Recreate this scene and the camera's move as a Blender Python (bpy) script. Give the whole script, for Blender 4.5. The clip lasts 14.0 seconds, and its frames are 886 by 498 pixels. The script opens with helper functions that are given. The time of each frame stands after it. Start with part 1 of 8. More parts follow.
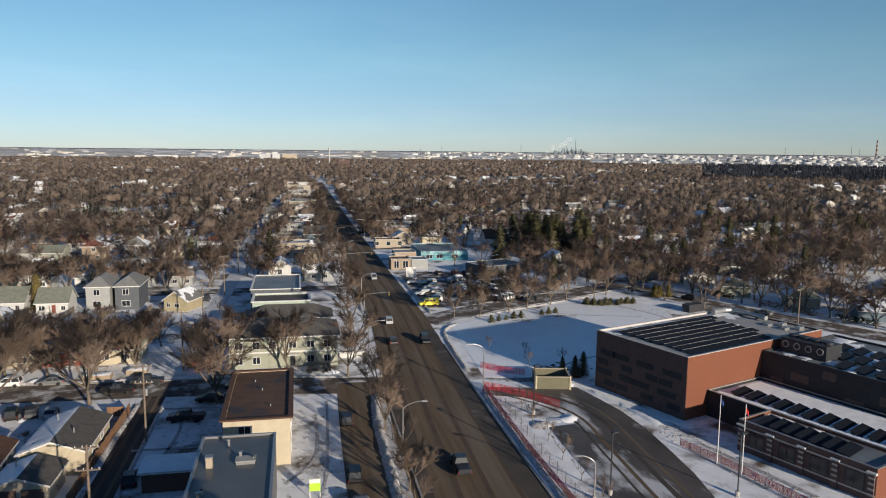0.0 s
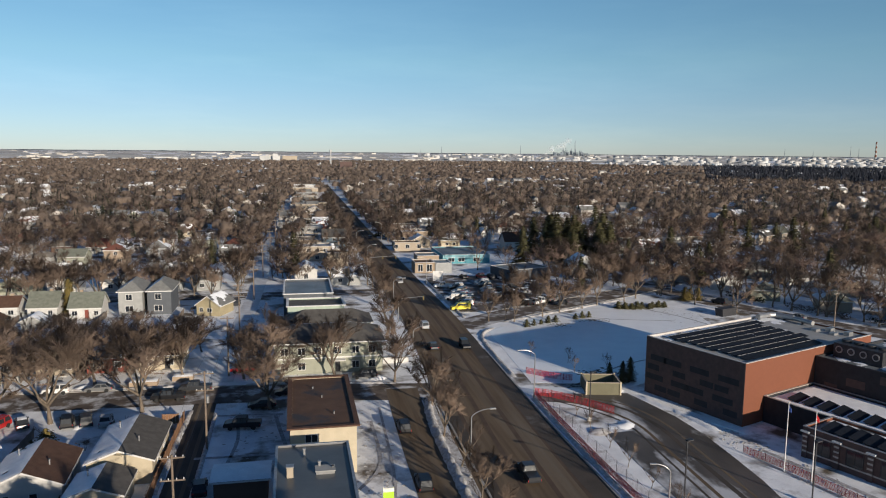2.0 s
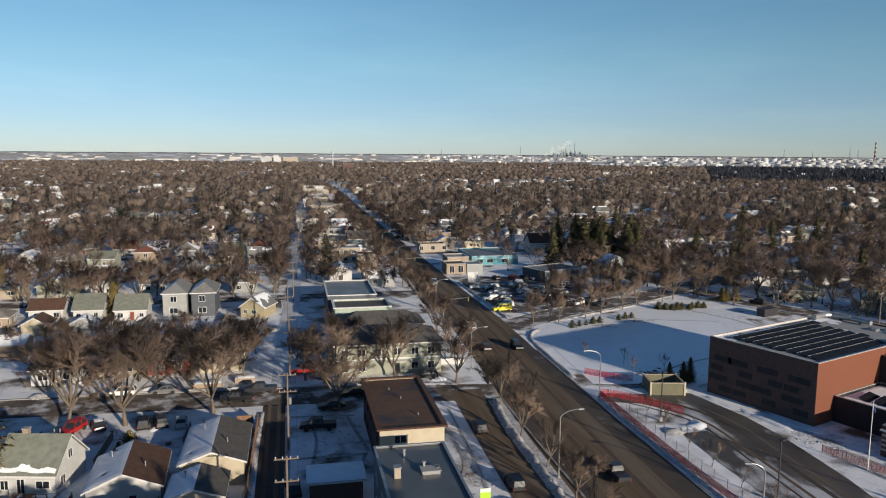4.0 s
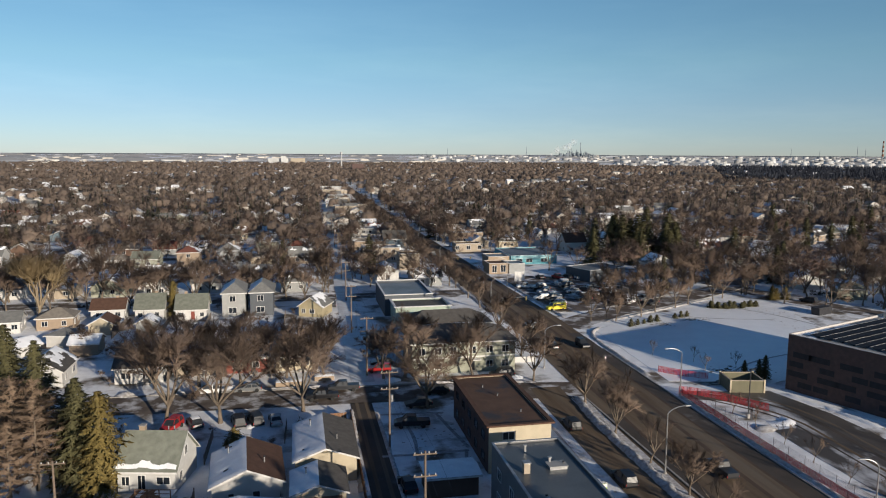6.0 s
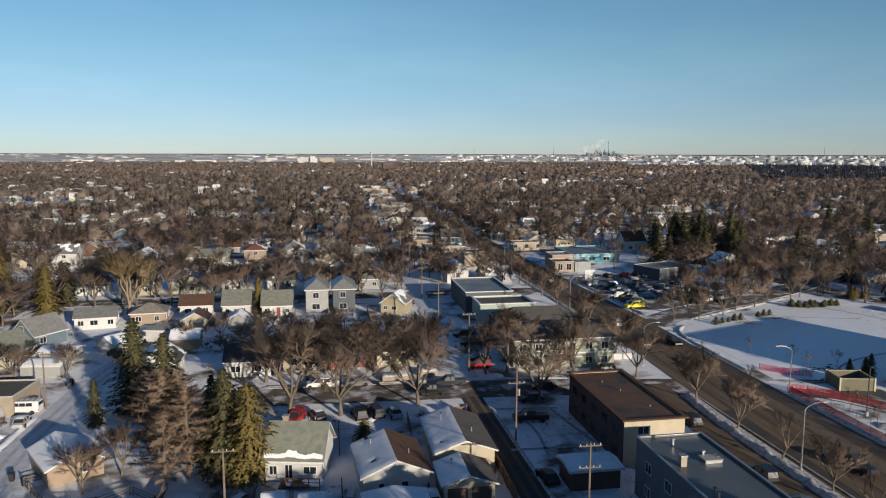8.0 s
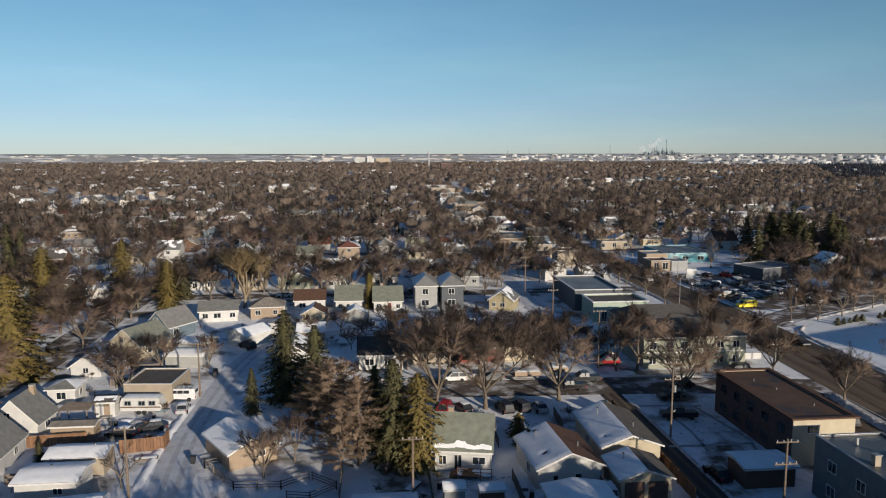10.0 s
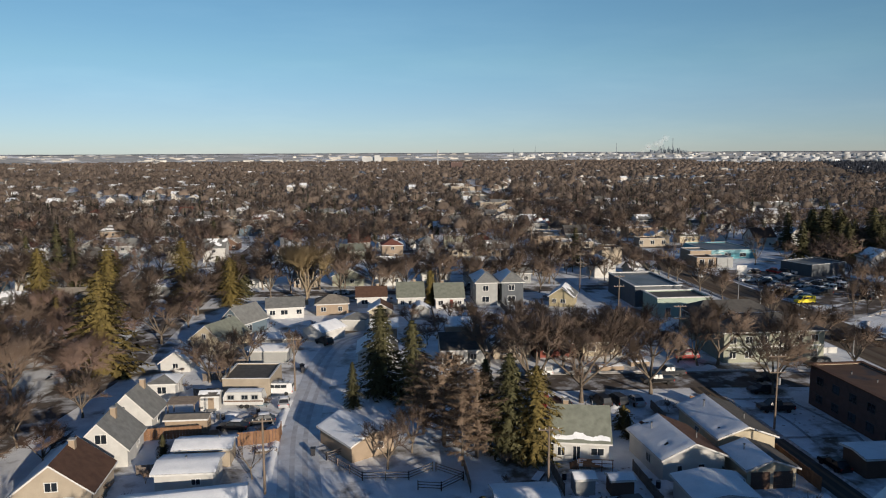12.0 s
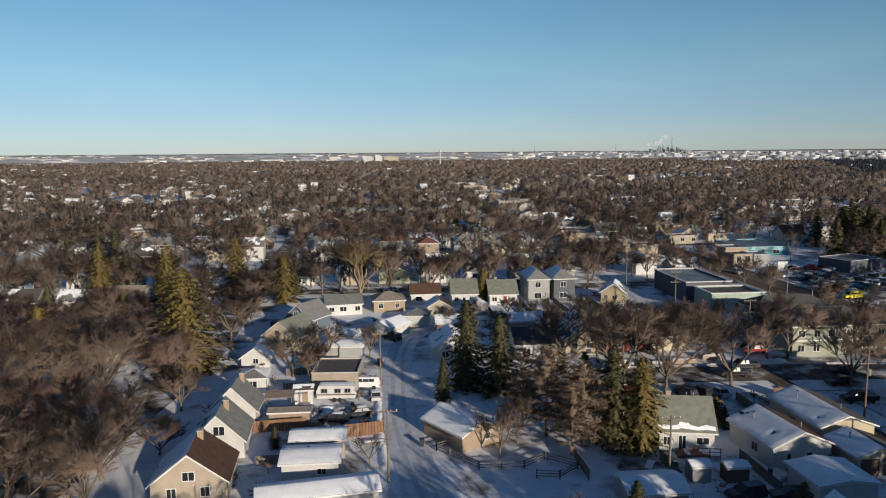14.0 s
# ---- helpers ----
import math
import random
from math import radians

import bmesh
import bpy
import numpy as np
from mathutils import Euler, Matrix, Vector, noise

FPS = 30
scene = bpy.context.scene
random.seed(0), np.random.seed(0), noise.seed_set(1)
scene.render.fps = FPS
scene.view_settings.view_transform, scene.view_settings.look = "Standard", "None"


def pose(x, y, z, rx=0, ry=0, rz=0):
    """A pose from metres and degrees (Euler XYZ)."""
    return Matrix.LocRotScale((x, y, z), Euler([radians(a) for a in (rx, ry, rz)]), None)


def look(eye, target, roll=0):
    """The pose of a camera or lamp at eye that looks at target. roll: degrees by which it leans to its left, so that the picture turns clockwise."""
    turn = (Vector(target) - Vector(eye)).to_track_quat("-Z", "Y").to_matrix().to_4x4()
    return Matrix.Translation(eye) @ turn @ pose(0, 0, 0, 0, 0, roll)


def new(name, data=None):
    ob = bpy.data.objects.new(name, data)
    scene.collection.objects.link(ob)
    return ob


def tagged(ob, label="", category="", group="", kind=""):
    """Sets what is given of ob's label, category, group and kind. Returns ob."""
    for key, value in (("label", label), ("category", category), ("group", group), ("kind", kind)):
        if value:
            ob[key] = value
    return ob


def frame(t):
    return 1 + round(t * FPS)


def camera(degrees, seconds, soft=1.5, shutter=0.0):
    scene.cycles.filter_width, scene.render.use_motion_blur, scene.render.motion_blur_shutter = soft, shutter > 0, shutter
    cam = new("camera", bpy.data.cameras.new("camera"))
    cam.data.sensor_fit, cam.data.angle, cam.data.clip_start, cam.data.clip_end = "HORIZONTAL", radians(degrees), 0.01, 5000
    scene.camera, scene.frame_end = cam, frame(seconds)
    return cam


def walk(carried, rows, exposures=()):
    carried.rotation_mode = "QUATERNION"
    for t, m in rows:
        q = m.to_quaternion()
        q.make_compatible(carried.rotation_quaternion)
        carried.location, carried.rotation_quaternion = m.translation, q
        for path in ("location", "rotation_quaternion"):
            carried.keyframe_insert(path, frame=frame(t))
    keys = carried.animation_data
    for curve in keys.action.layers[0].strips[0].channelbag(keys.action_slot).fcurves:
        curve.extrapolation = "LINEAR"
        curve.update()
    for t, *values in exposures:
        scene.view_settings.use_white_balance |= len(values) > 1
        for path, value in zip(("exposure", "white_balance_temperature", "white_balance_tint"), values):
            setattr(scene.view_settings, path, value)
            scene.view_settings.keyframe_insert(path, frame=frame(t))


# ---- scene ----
cam = camera(62.9, 14.0, soft=1.1)
METRES, EYE, TILT, LEAN, TURN = 95.0, 41.6, -7.7, -0.57, -11.4
ROWS = [
    (0.0, 0.0, 0.0, 0.0, 0.0, 0.0, -0.0),
    (0.5, -0.0211, 0.001, 0.0027, -0.02, 0.03, 0.01),
    (1.0, -0.0443, 0.0024, 0.0048, -0.05, 0.05, 0.01),
    (1.5, -0.0693, 0.004, 0.0064, -0.09, 0.09, 0.02),
    (2.0, -0.0959, 0.0049, 0.0074, -0.15, 0.12, 0.05),
    (2.5, -0.1242, 0.005, 0.0081, -0.21, 0.15, 0.09),
    (3.0, -0.1543, 0.0044, 0.0081, -0.3, 0.19, 0.15),
    (5.5, -0.3265, -0.0072, 0.0065, -0.18, 0.23, 0.31),
    (6.0, -0.3637, -0.01, 0.006, 0.0, 0.24, 0.32),
    (6.5, -0.4019, -0.0133, 0.0053, 0.34, 0.23, 0.31),
    (7.0, -0.4405, -0.0169, 0.0042, 0.66, 0.23, 0.29),
    (7.5, -0.4799, -0.0209, 0.0024, 1.11, 0.23, 0.26),
    (10.0, -0.6773, -0.0479, -0.0069, 5.96, 0.22, -0.16),
    (10.5, -0.7162, -0.0556, -0.0079, 6.33, 0.19, -0.15),
    (11.0, -0.7554, -0.0639, -0.009, 6.33, 0.16, -0.1),
    (11.5, -0.7946, -0.0726, -0.0105, 6.3, 0.15, -0.06),
    (12.0, -0.8332, -0.0816, -0.0127, 6.26, 0.14, 0.01),
    (12.5, -0.8718, -0.0912, -0.0153, 6.21, 0.15, 0.06),
    (13.0, -0.9104, -0.1012, -0.0172, 6.15, 0.13, 0.12),
    (13.5, -0.9488, -0.1116, -0.0185, 6.1, 0.11, 0.15),
    (14.0, -0.9872, -0.1221, -0.0189, 6.05, 0.1, 0.21),
]
EXPOSURES = [(0.0, 0.42, 5520, 4), (5.5, 0.38, 5520, 4), (7.5, 0.36, 5520, 4), (10.0, 0.24, 5520, 4), (14.0, 0.22, 5520, 4)]
walk(cam, [(t, pose(0, 0, EYE, TILT, LEAN, TURN) @ pose(METRES * x, METRES * y, METRES * z, 90 + pitch, roll, yaw)) for t, x, y, z, yaw, pitch, roll in ROWS], EXPOSURES)
from collections import defaultdict

# ---------------------------------------------------------------- world and light
SUN_AZ = (0.42, -0.91)
SUN_EL = radians(12.5)
# tint of the sky by the sine of the elevation
HAZE = [(0.0, (1.02, 0.97, 1.12)), (0.06, (1.20, 1.07, 1.06)), (0.12, (1.36, 1.26, 1.06)), (0.20, (1.36, 1.33, 1.12)), (0.42, (1.0, 0.98, 0.98)), (0.70, (0.84, 0.92, 1.02))]
world = bpy.data.worlds.new("world")
scene.world = world
world.use_nodes = True
wn = world.node_tree
bg = wn.nodes["Background"]
sky = wn.nodes.new("ShaderNodeTexSky")
sky.sky_type = "NISHITA"
sky.sun_disc = False
sky.sun_elevation = SUN_EL
sky.sun_rotation = math.atan2(SUN_AZ[0], SUN_AZ[1])
sky.altitude = 600
sky.air_density = 0.8
sky.dust_density = 0.1
sky.ozone_density = 2.2
# pale winter haze low over the horizon and thin high cirrus
wtc = wn.nodes.new("ShaderNodeTexCoord")
wsep = wn.nodes.new("ShaderNodeSeparateXYZ")
wn.links.new(wtc.outputs["Generated"], wsep.inputs[0])
haze = wn.nodes.new("ShaderNodeValToRGB")
haze.color_ramp.interpolation = "LINEAR"
for at, c in HAZE[1:-1]:
    haze.color_ramp.elements.new(at)
for el, (at, c) in zip(haze.color_ramp.elements, HAZE):
    el.position = at
    el.color = (c[0] / 2, c[1] / 2, c[2] / 2, 1)
wn.links.new(wsep.outputs["Z"], haze.inputs["Fac"])
wmap = wn.nodes.new("ShaderNodeMapping")
wmap.inputs["Scale"].default_value = (2.2, 3.0, 14.0)
wmap.inputs["Rotation"].default_value = (0.12, 0.2, 0.3)
wn.links.new(wtc.outputs["Generated"], wmap.inputs["Vector"])
wno = wn.nodes.new("ShaderNodeTexNoise")
wno.inputs["Scale"].default_value = 1.6
wno.inputs["Detail"].default_value = 6
wno.inputs["Roughness"].default_value = 0.62
wn.links.new(wmap.outputs[0], wno.inputs["Vector"])
veil = wn.nodes.new("ShaderNodeMapRange")
veil.inputs["From Min"].default_value = 0.48
veil.inputs["From Max"].default_value = 0.78
veil.inputs["To Min"].default_value = 0.0
veil.inputs["To Max"].default_value = 0.30
wn.links.new(wno.outputs["Fac"], veil.inputs["Value"])
tint = wn.nodes.new("ShaderNodeMix")
tint.data_type = "RGBA"
tint.blend_type = "MULTIPLY"
tint.inputs["Factor"].default_value = 1.0
wn.links.new(haze.outputs[0], tint.inputs[7])
wn.links.new(sky.outputs[0], tint.inputs[6])
cirrus = wn.nodes.new("ShaderNodeMix")
cirrus.data_type = "RGBA"
cirrus.blend_type = "MULTIPLY"
cirrus.inputs[7].default_value = (1.35, 1.22, 1.12, 1)
wn.links.new(veil.outputs[0], cirrus.inputs["Factor"])
wn.links.new(tint.outputs[2], cirrus.inputs[6])
wn.links.new(cirrus.outputs[2], bg.inputs[0])
bg.inputs[1].default_value = 0.125

sun_data = bpy.data.lights.new("sun", "SUN")
sun_data.energy = 5.0
sun_data.angle = radians(0.6)
sun_data.color = (1.0, 0.77, 0.55)
sun = new("sun", sun_data)
sun.matrix_world = look((0, 0, 0), (-SUN_AZ[0] * math.cos(SUN_EL), -SUN_AZ[1] * math.cos(SUN_EL), -math.sin(SUN_EL)))


# ---------------------------------------------------------------- materials
def material(name, color, color2=None, rough=0.8, scale=3.0, fine=25.0, amount=0.5, bump=0.1, metal=0.0, spec=0.3,
             per_object=0.0, per_island=0.0, third=None, third_scale=0.15, third_at=0.55, third_soft=0.08, stretch=None):
    """Two-scale noise material. color2 mixes in by coarse noise, third by a wide patchy one."""
    m = bpy.data.materials.new(name)
    m.use_nodes = True
    nt = m.node_tree
    b = nt.nodes["Principled BSDF"]
    b.inputs["Roughness"].default_value = rough
    b.inputs["Metallic"].default_value = metal
    b.inputs["Specular IOR Level"].default_value = spec
    tc = nt.nodes.new("ShaderNodeNewGeometry")
    n1 = nt.nodes.new("ShaderNodeTexNoise")
    n1.inputs["Scale"].default_value = scale
    n1.inputs["Detail"].default_value = 5
    n2 = nt.nodes.new("ShaderNodeTexNoise")
    n2.inputs["Scale"].default_value = fine
    n2.inputs["Detail"].default_value = 3
    at = tc.outputs["Position"]
    if stretch:
        mp = nt.nodes.new("ShaderNodeMapping")
        mp.inputs["Scale"].default_value = stretch
        nt.links.new(at, mp.inputs["Vector"])
        at = mp.outputs[0]
    nt.links.new(at, n1.inputs["Vector"])
    nt.links.new(tc.outputs["Position"], n2.inputs["Vector"])
    ramp = nt.nodes.new("ShaderNodeValToRGB")
    ramp.color_ramp.elements[0].position = 0.5 - 0.25 * amount - 0.05
    ramp.color_ramp.elements[1].position = 0.5 + 0.25 * amount + 0.05
    c2 = color2 or tuple(c * 0.75 for c in color)
    ramp.color_ramp.elements[0].color = (*c2, 1)
    ramp.color_ramp.elements[1].color = (*color, 1)
    nt.links.new(n1.outputs["Fac"], ramp.inputs["Fac"])
    out = ramp.outputs["Color"]
    if third:
        n3 = nt.nodes.new("ShaderNodeTexNoise")
        n3.inputs["Scale"].default_value = third_scale
        n3.inputs["Detail"].default_value = 7
        n3.inputs["Roughness"].default_value = 0.6
        nt.links.new(at, n3.inputs["Vector"])
        mr = nt.nodes.new("ShaderNodeMapRange")
        mr.inputs["From Min"].default_value = third_at - third_soft
        mr.inputs["From Max"].default_value = third_at + third_soft
        nt.links.new(n3.outputs["Fac"], mr.inputs["Value"])
        mx = nt.nodes.new("ShaderNodeMix")
        mx.data_type = "RGBA"
        nt.links.new(mr.outputs[0], mx.inputs["Factor"])
        nt.links.new(out, mx.inputs[6])
        mx.inputs[7].default_value = (*third, 1)
        out = mx.outputs[2]
    g = nt.nodes.new("ShaderNodeMapRange")
    g.inputs["To Min"].default_value = 0.86
    g.inputs["To Max"].default_value = 1.12
    nt.links.new(n2.outputs["Fac"], g.inputs["Value"])
    val = g.outputs[0]
    for amt, src, socket in ((per_object, "ShaderNodeObjectInfo", "Random"), (per_island, "ShaderNodeNewGeometry", "Random Per Island")):
        if amt:
            oi = nt.nodes.new(src)
            r = nt.nodes.new("ShaderNodeMapRange")
            r.inputs["To Min"].default_value = 1 - amt
            r.inputs["To Max"].default_value = 1 + amt
            nt.links.new(oi.outputs[socket], r.inputs["Value"])
            mu = nt.nodes.new("ShaderNodeMath")
            mu.operation = "MULTIPLY"
            nt.links.new(val, mu.inputs[0])
            nt.links.new(r.outputs[0], mu.inputs[1])
            val = mu.outputs[0]
    vm = nt.nodes.new("ShaderNodeVectorMath")
    vm.operation = "SCALE"
    nt.links.new(out, vm.inputs[0])
    nt.links.new(val, vm.inputs["Scale"])
    nt.links.new(vm.outputs[0], b.inputs["Base Color"])
    if bump:
        bp = nt.nodes.new("ShaderNodeBump")
        bp.inputs["Strength"].default_value = bump
        bp.inputs["Distance"].default_value = 0.1
        nt.links.new(n2.outputs["Fac"], bp.inputs["Height"])
        nt.links.new(bp.outputs[0], b.inputs["Normal"])
    return m


M = {}
M["ground"] = material("ground_snow", (0.88, 0.885, 0.895), (0.72, 0.725, 0.74), rough=0.7, scale=0.35, fine=4, bump=0.3,
                       third=(0.13, 0.105, 0.075), third_scale=0.10, third_at=0.575, third_soft=0.06)
M["snow"] = material("snow", (0.90, 0.905, 0.915), (0.79, 0.80, 0.82), rough=0.6, scale=0.7, fine=6, bump=0.3)
M["snow_dirty"] = material("dirty_snow", (0.62, 0.61, 0.61), (0.32, 0.295, 0.27), rough=0.8, scale=1.6, fine=9, bump=0.7)
M["field"] = material("field_snow", (0.91, 0.92, 0.93), (0.84, 0.85, 0.87), rough=0.34, spec=0.5, scale=0.25, fine=3, bump=0.1)
M["asphalt"] = material("sanded_asphalt", (0.160, 0.121, 0.082), (0.094, 0.071, 0.050), rough=0.95, spec=0.1, scale=0.9, fine=7, bump=0.15, stretch=(1.0, 0.045, 1.0),
                        third=(0.158, 0.132, 0.102), third_scale=0.35, third_at=0.57, third_soft=0.12)
M["asphalt_wet"] = material("wet_asphalt", (0.060, 0.053, 0.046), (0.088, 0.074, 0.062), rough=0.8, spec=0.15, scale=0.2, fine=6, bump=0.15,
                            third=(0.17, 0.16, 0.155), third_scale=0.12, third_at=0.66, third_soft=0.05)
M["lot"] = material("icy_asphalt", (0.118, 0.106, 0.094), (0.052, 0.048, 0.044), rough=0.55, scale=0.16, fine=5, amount=0.7, bump=0.2, spec=0.3, stretch=(1.0, 0.5, 1.0),
                     third=(0.52, 0.52, 0.53), third_scale=0.13, third_at=0.585, third_soft=0.05)
M["street"] = material("snowy_street", (0.16, 0.135, 0.115), (0.085, 0.070, 0.060), rough=0.9, scale=0.4, fine=6, bump=0.2, spec=0.1,
                       third=(0.56, 0.56, 0.57), third_scale=0.25, third_at=0.565, third_soft=0.07)
M["lane"] = material("packed_snow_lane", (0.66, 0.68, 0.71), (0.48, 0.48, 0.50), rough=0.45, spec=0.4, scale=0.5, fine=5, bump=0.4)
M["trodden"] = material("trodden_snow", (0.50, 0.50, 0.52), (0.28, 0.26, 0.25), rough=0.8, scale=1.4, fine=8, bump=0.8)
M["rut"] = material("bare_wheel_rut", (0.40, 0.40, 0.42), (0.54, 0.55, 0.58), rough=0.7, scale=0.6, fine=5, bump=0.3)
M["dead_grass"] = material("dead_grass", (0.10, 0.085, 0.055), (0.06, 0.05, 0.035), rough=0.95, scale=2.0, fine=12)
M["kerb"] = material("concrete_kerb", (0.34, 0.33, 0.31), (0.22, 0.21, 0.20), rough=0.9, scale=0.8, fine=12)
M["concrete"] = material("concrete", (0.40, 0.39, 0.37), (0.28, 0.27, 0.26), rough=0.9, scale=0.8, fine=12)
for k, c in dict(gray=(0.21, 0.21, 0.20), green=(0.20, 0.21, 0.17), dark=(0.105, 0.098, 0.090), brown=(0.10, 0.056, 0.038), red=(0.17, 0.07, 0.05),
                 tan=(0.27, 0.24, 0.20), brownflat=(0.115, 0.07, 0.045)).items():
    M["roof_" + k] = material("shingle_" + k, c, tuple(v * 0.72 for v in c), rough=0.9, scale=1.2, fine=14, bump=0.3, per_object=0.12)
M["roof_brownflat"] = material("rusty_gravel_roof", (0.115, 0.068, 0.041), (0.085, 0.050, 0.031), rough=0.75, scale=0.5, fine=6, bump=0.15,
                               third=(0.045, 0.042, 0.045), third_scale=0.16, third_at=0.60, third_soft=0.05)
M["roof_membrane"] = material("roof_membrane", (0.20, 0.22, 0.23), (0.115, 0.125, 0.13), rough=0.45, scale=0.3, fine=3, amount=0.8, bump=0.08)
for k, c in dict(white=(0.540, 0.531, 0.508), cream=(0.486, 0.423, 0.306), beige=(0.360, 0.306, 0.234), dim=(0.17, 0.17, 0.175), gray=(0.297, 0.302, 0.297), blue=(0.144, 0.189, 0.225),
                 slate=(0.104, 0.113, 0.126), yellow=(0.360, 0.310, 0.194), green=(0.297, 0.302, 0.239), tan=(0.324, 0.252, 0.180), brown=(0.144, 0.090, 0.063), red=(0.216, 0.063, 0.045),
                 lightgray=(0.342, 0.342, 0.329), aqua=(0.126, 0.324, 0.378), paleaqua=(0.270, 0.468, 0.504), orange=(0.360, 0.135, 0.063), olive=(0.153, 0.144, 0.095), mint=(0.360, 0.423, 0.351)).items():
    M["wall_" + k] = material("wall_" + k, c, tuple(v * 0.86 for v in c), rough=0.75, scale=0.8, fine=10, bump=0.12, per_object=0.06)
M["trim"] = material("white_trim", (0.66, 0.65, 0.63), (0.55, 0.54, 0.52), rough=0.6, scale=2, fine=15)
M["dark_trim"] = material("dark_trim", (0.05, 0.05, 0.055), (0.03, 0.03, 0.03), rough=0.5, scale=2, fine=15)
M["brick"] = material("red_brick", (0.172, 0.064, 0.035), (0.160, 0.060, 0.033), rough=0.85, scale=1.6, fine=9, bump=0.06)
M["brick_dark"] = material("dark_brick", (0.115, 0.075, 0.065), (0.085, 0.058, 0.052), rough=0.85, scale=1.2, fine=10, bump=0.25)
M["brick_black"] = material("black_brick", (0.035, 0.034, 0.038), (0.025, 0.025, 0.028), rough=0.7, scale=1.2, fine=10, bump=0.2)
M["stone_band"] = material("pale_stone_band", (0.46, 0.41, 0.36), (0.38, 0.34, 0.3), rough=0.85, scale=2, fine=14)
M["roof_wet"] = material("shiny_roof_membrane", (0.105, 0.115, 0.120), (0.060, 0.066, 0.070), rough=0.35, scale=0.22, fine=3, amount=0.9, bump=0.06)
M["coping_pale"] = material("pale_coping", (0.52, 0.49, 0.46), (0.42, 0.40, 0.38), rough=0.6, scale=0.8, fine=6, bump=0.05)
M["solar"] = material("solar_panel", (0.014, 0.016, 0.022), (0.010, 0.012, 0.017), rough=0.6, scale=1.5, fine=10, bump=0.0, spec=0.1)
M["roof_pale"] = material("pale_roof_membrane", (0.36, 0.35, 0.33), (0.24, 0.24, 0.235), rough=0.6, scale=0.25, fine=3, amount=0.8, bump=0.08)
M["metal"] = material("galvanised_steel", (0.42, 0.42, 0.42), (0.32, 0.32, 0.32), rough=0.45, scale=2, fine=20, metal=0.7, bump=0.05)
M["dark_metal"] = material("dark_metal", (0.055, 0.055, 0.06), (0.035, 0.035, 0.04), rough=0.5, scale=2, fine=20, metal=0.3, bump=0.05)
M["wood_pole"] = material("weathered_pole", (0.21, 0.165, 0.125), (0.14, 0.11, 0.085), rough=0.9, scale=2, fine=20)
M["fence_wood"] = material("cedar_fence", (0.235, 0.135, 0.075), (0.165, 0.092, 0.052), rough=0.85, scale=1.5, fine=16, per_object=0.15)
M["fence_gray"] = material("weathered_fence", (0.20, 0.165, 0.14), (0.14, 0.12, 0.10), rough=0.9, scale=1.5, fine=16, per_object=0.15)
M["bark"] = material("bark", (0.185, 0.150, 0.114), (0.108, 0.088, 0.068), rough=0.95, scale=2, fine=14, bump=0.5)
M["bark_pale"] = material("pale_bark", (0.30, 0.24, 0.16), (0.20, 0.16, 0.11), rough=0.95, scale=2, fine=14, bump=0.4)
M["twig"] = material("bare_twigs", (0.176, 0.130, 0.098), (0.112, 0.082, 0.063), rough=0.95, scale=0.3, fine=4, bump=0, per_object=0.22)
M["twig_pale"] = material("pale_twigs", (0.27, 0.205, 0.11), (0.20, 0.15, 0.08), rough=0.95, scale=0.3, fine=4, bump=0, per_object=0.15)
M["twig_red"] = material("reddish_twigs", (0.180, 0.126, 0.100), (0.120, 0.082, 0.067), rough=0.95, scale=0.3, fine=4, bump=0, per_object=0.2)
M["dead_leaves"] = material("dry_needles", (0.205, 0.148, 0.102), (0.135, 0.098, 0.070), rough=0.9, scale=0.5, fine=5, bump=0, per_island=0.3)
M["spruce"] = material("spruce_needles", (0.086, 0.080, 0.034), (0.050, 0.048, 0.022), rough=0.85, scale=0.5, fine=5, bump=0, per_object=0.25, per_island=0.3)
M["pine_gold"] = material("golden_pine_needles", (0.155, 0.118, 0.034), (0.10, 0.078, 0.024), rough=0.85, scale=0.5, fine=5, bump=0, per_object=0.15, per_island=0.3)
M["far_twig"] = material("far_bare_woods", (0.212, 0.164, 0.127), (0.146, 0.113, 0.089), rough=0.95, scale=0.06, fine=0.5, amount=0.45, bump=0, per_island=0.06)
M["far_spruce"] = material("far_spruces", (0.040, 0.045, 0.026), (0.026, 0.031, 0.02), rough=0.95, scale=0.02, fine=0.5, bump=0, per_island=0.25)
M["far_house"] = material("far_houses", (0.60, 0.57, 0.52), (0.40, 0.37, 0.33), rough=0.8, scale=0.05, fine=0.5, bump=0, per_island=0.3)
M["tank"] = material("white_tank_paint", (0.50, 0.50, 0.49), (0.30, 0.30, 0.30), rough=0.6, scale=0.02, fine=0.3, bump=0, per_island=0.5)

# the distance haze is put into the bluish colour of the steel
M["far_steel"] = material("hazy_far_steel", (0.19, 0.22, 0.25), (0.12, 0.14, 0.17), rough=0.7, scale=0.05, fine=0.4, bump=0)
# the shade on the far valley slope is put into this bluish dark colour
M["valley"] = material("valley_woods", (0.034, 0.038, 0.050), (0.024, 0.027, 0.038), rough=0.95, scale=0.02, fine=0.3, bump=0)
M["plain"] = material("far_plain", (0.40, 0.36, 0.33), (0.24, 0.22, 0.21), rough=0.95, scale=0.006, fine=0.05, bump=0, stretch=(0.5, 1.0, 1.0),
                      third=(0.84, 0.85, 0.87), third_scale=0.007, third_at=0.47, third_soft=0.05)
M["ridge"] = material("far_ridge", (0.105, 0.115, 0.135), (0.15, 0.155, 0.17), rough=0.95, scale=0.003, fine=0.02, bump=0,
                      third=(0.3, 0.31, 0.34), third_scale=0.004, third_at=0.6, third_soft=0.03)
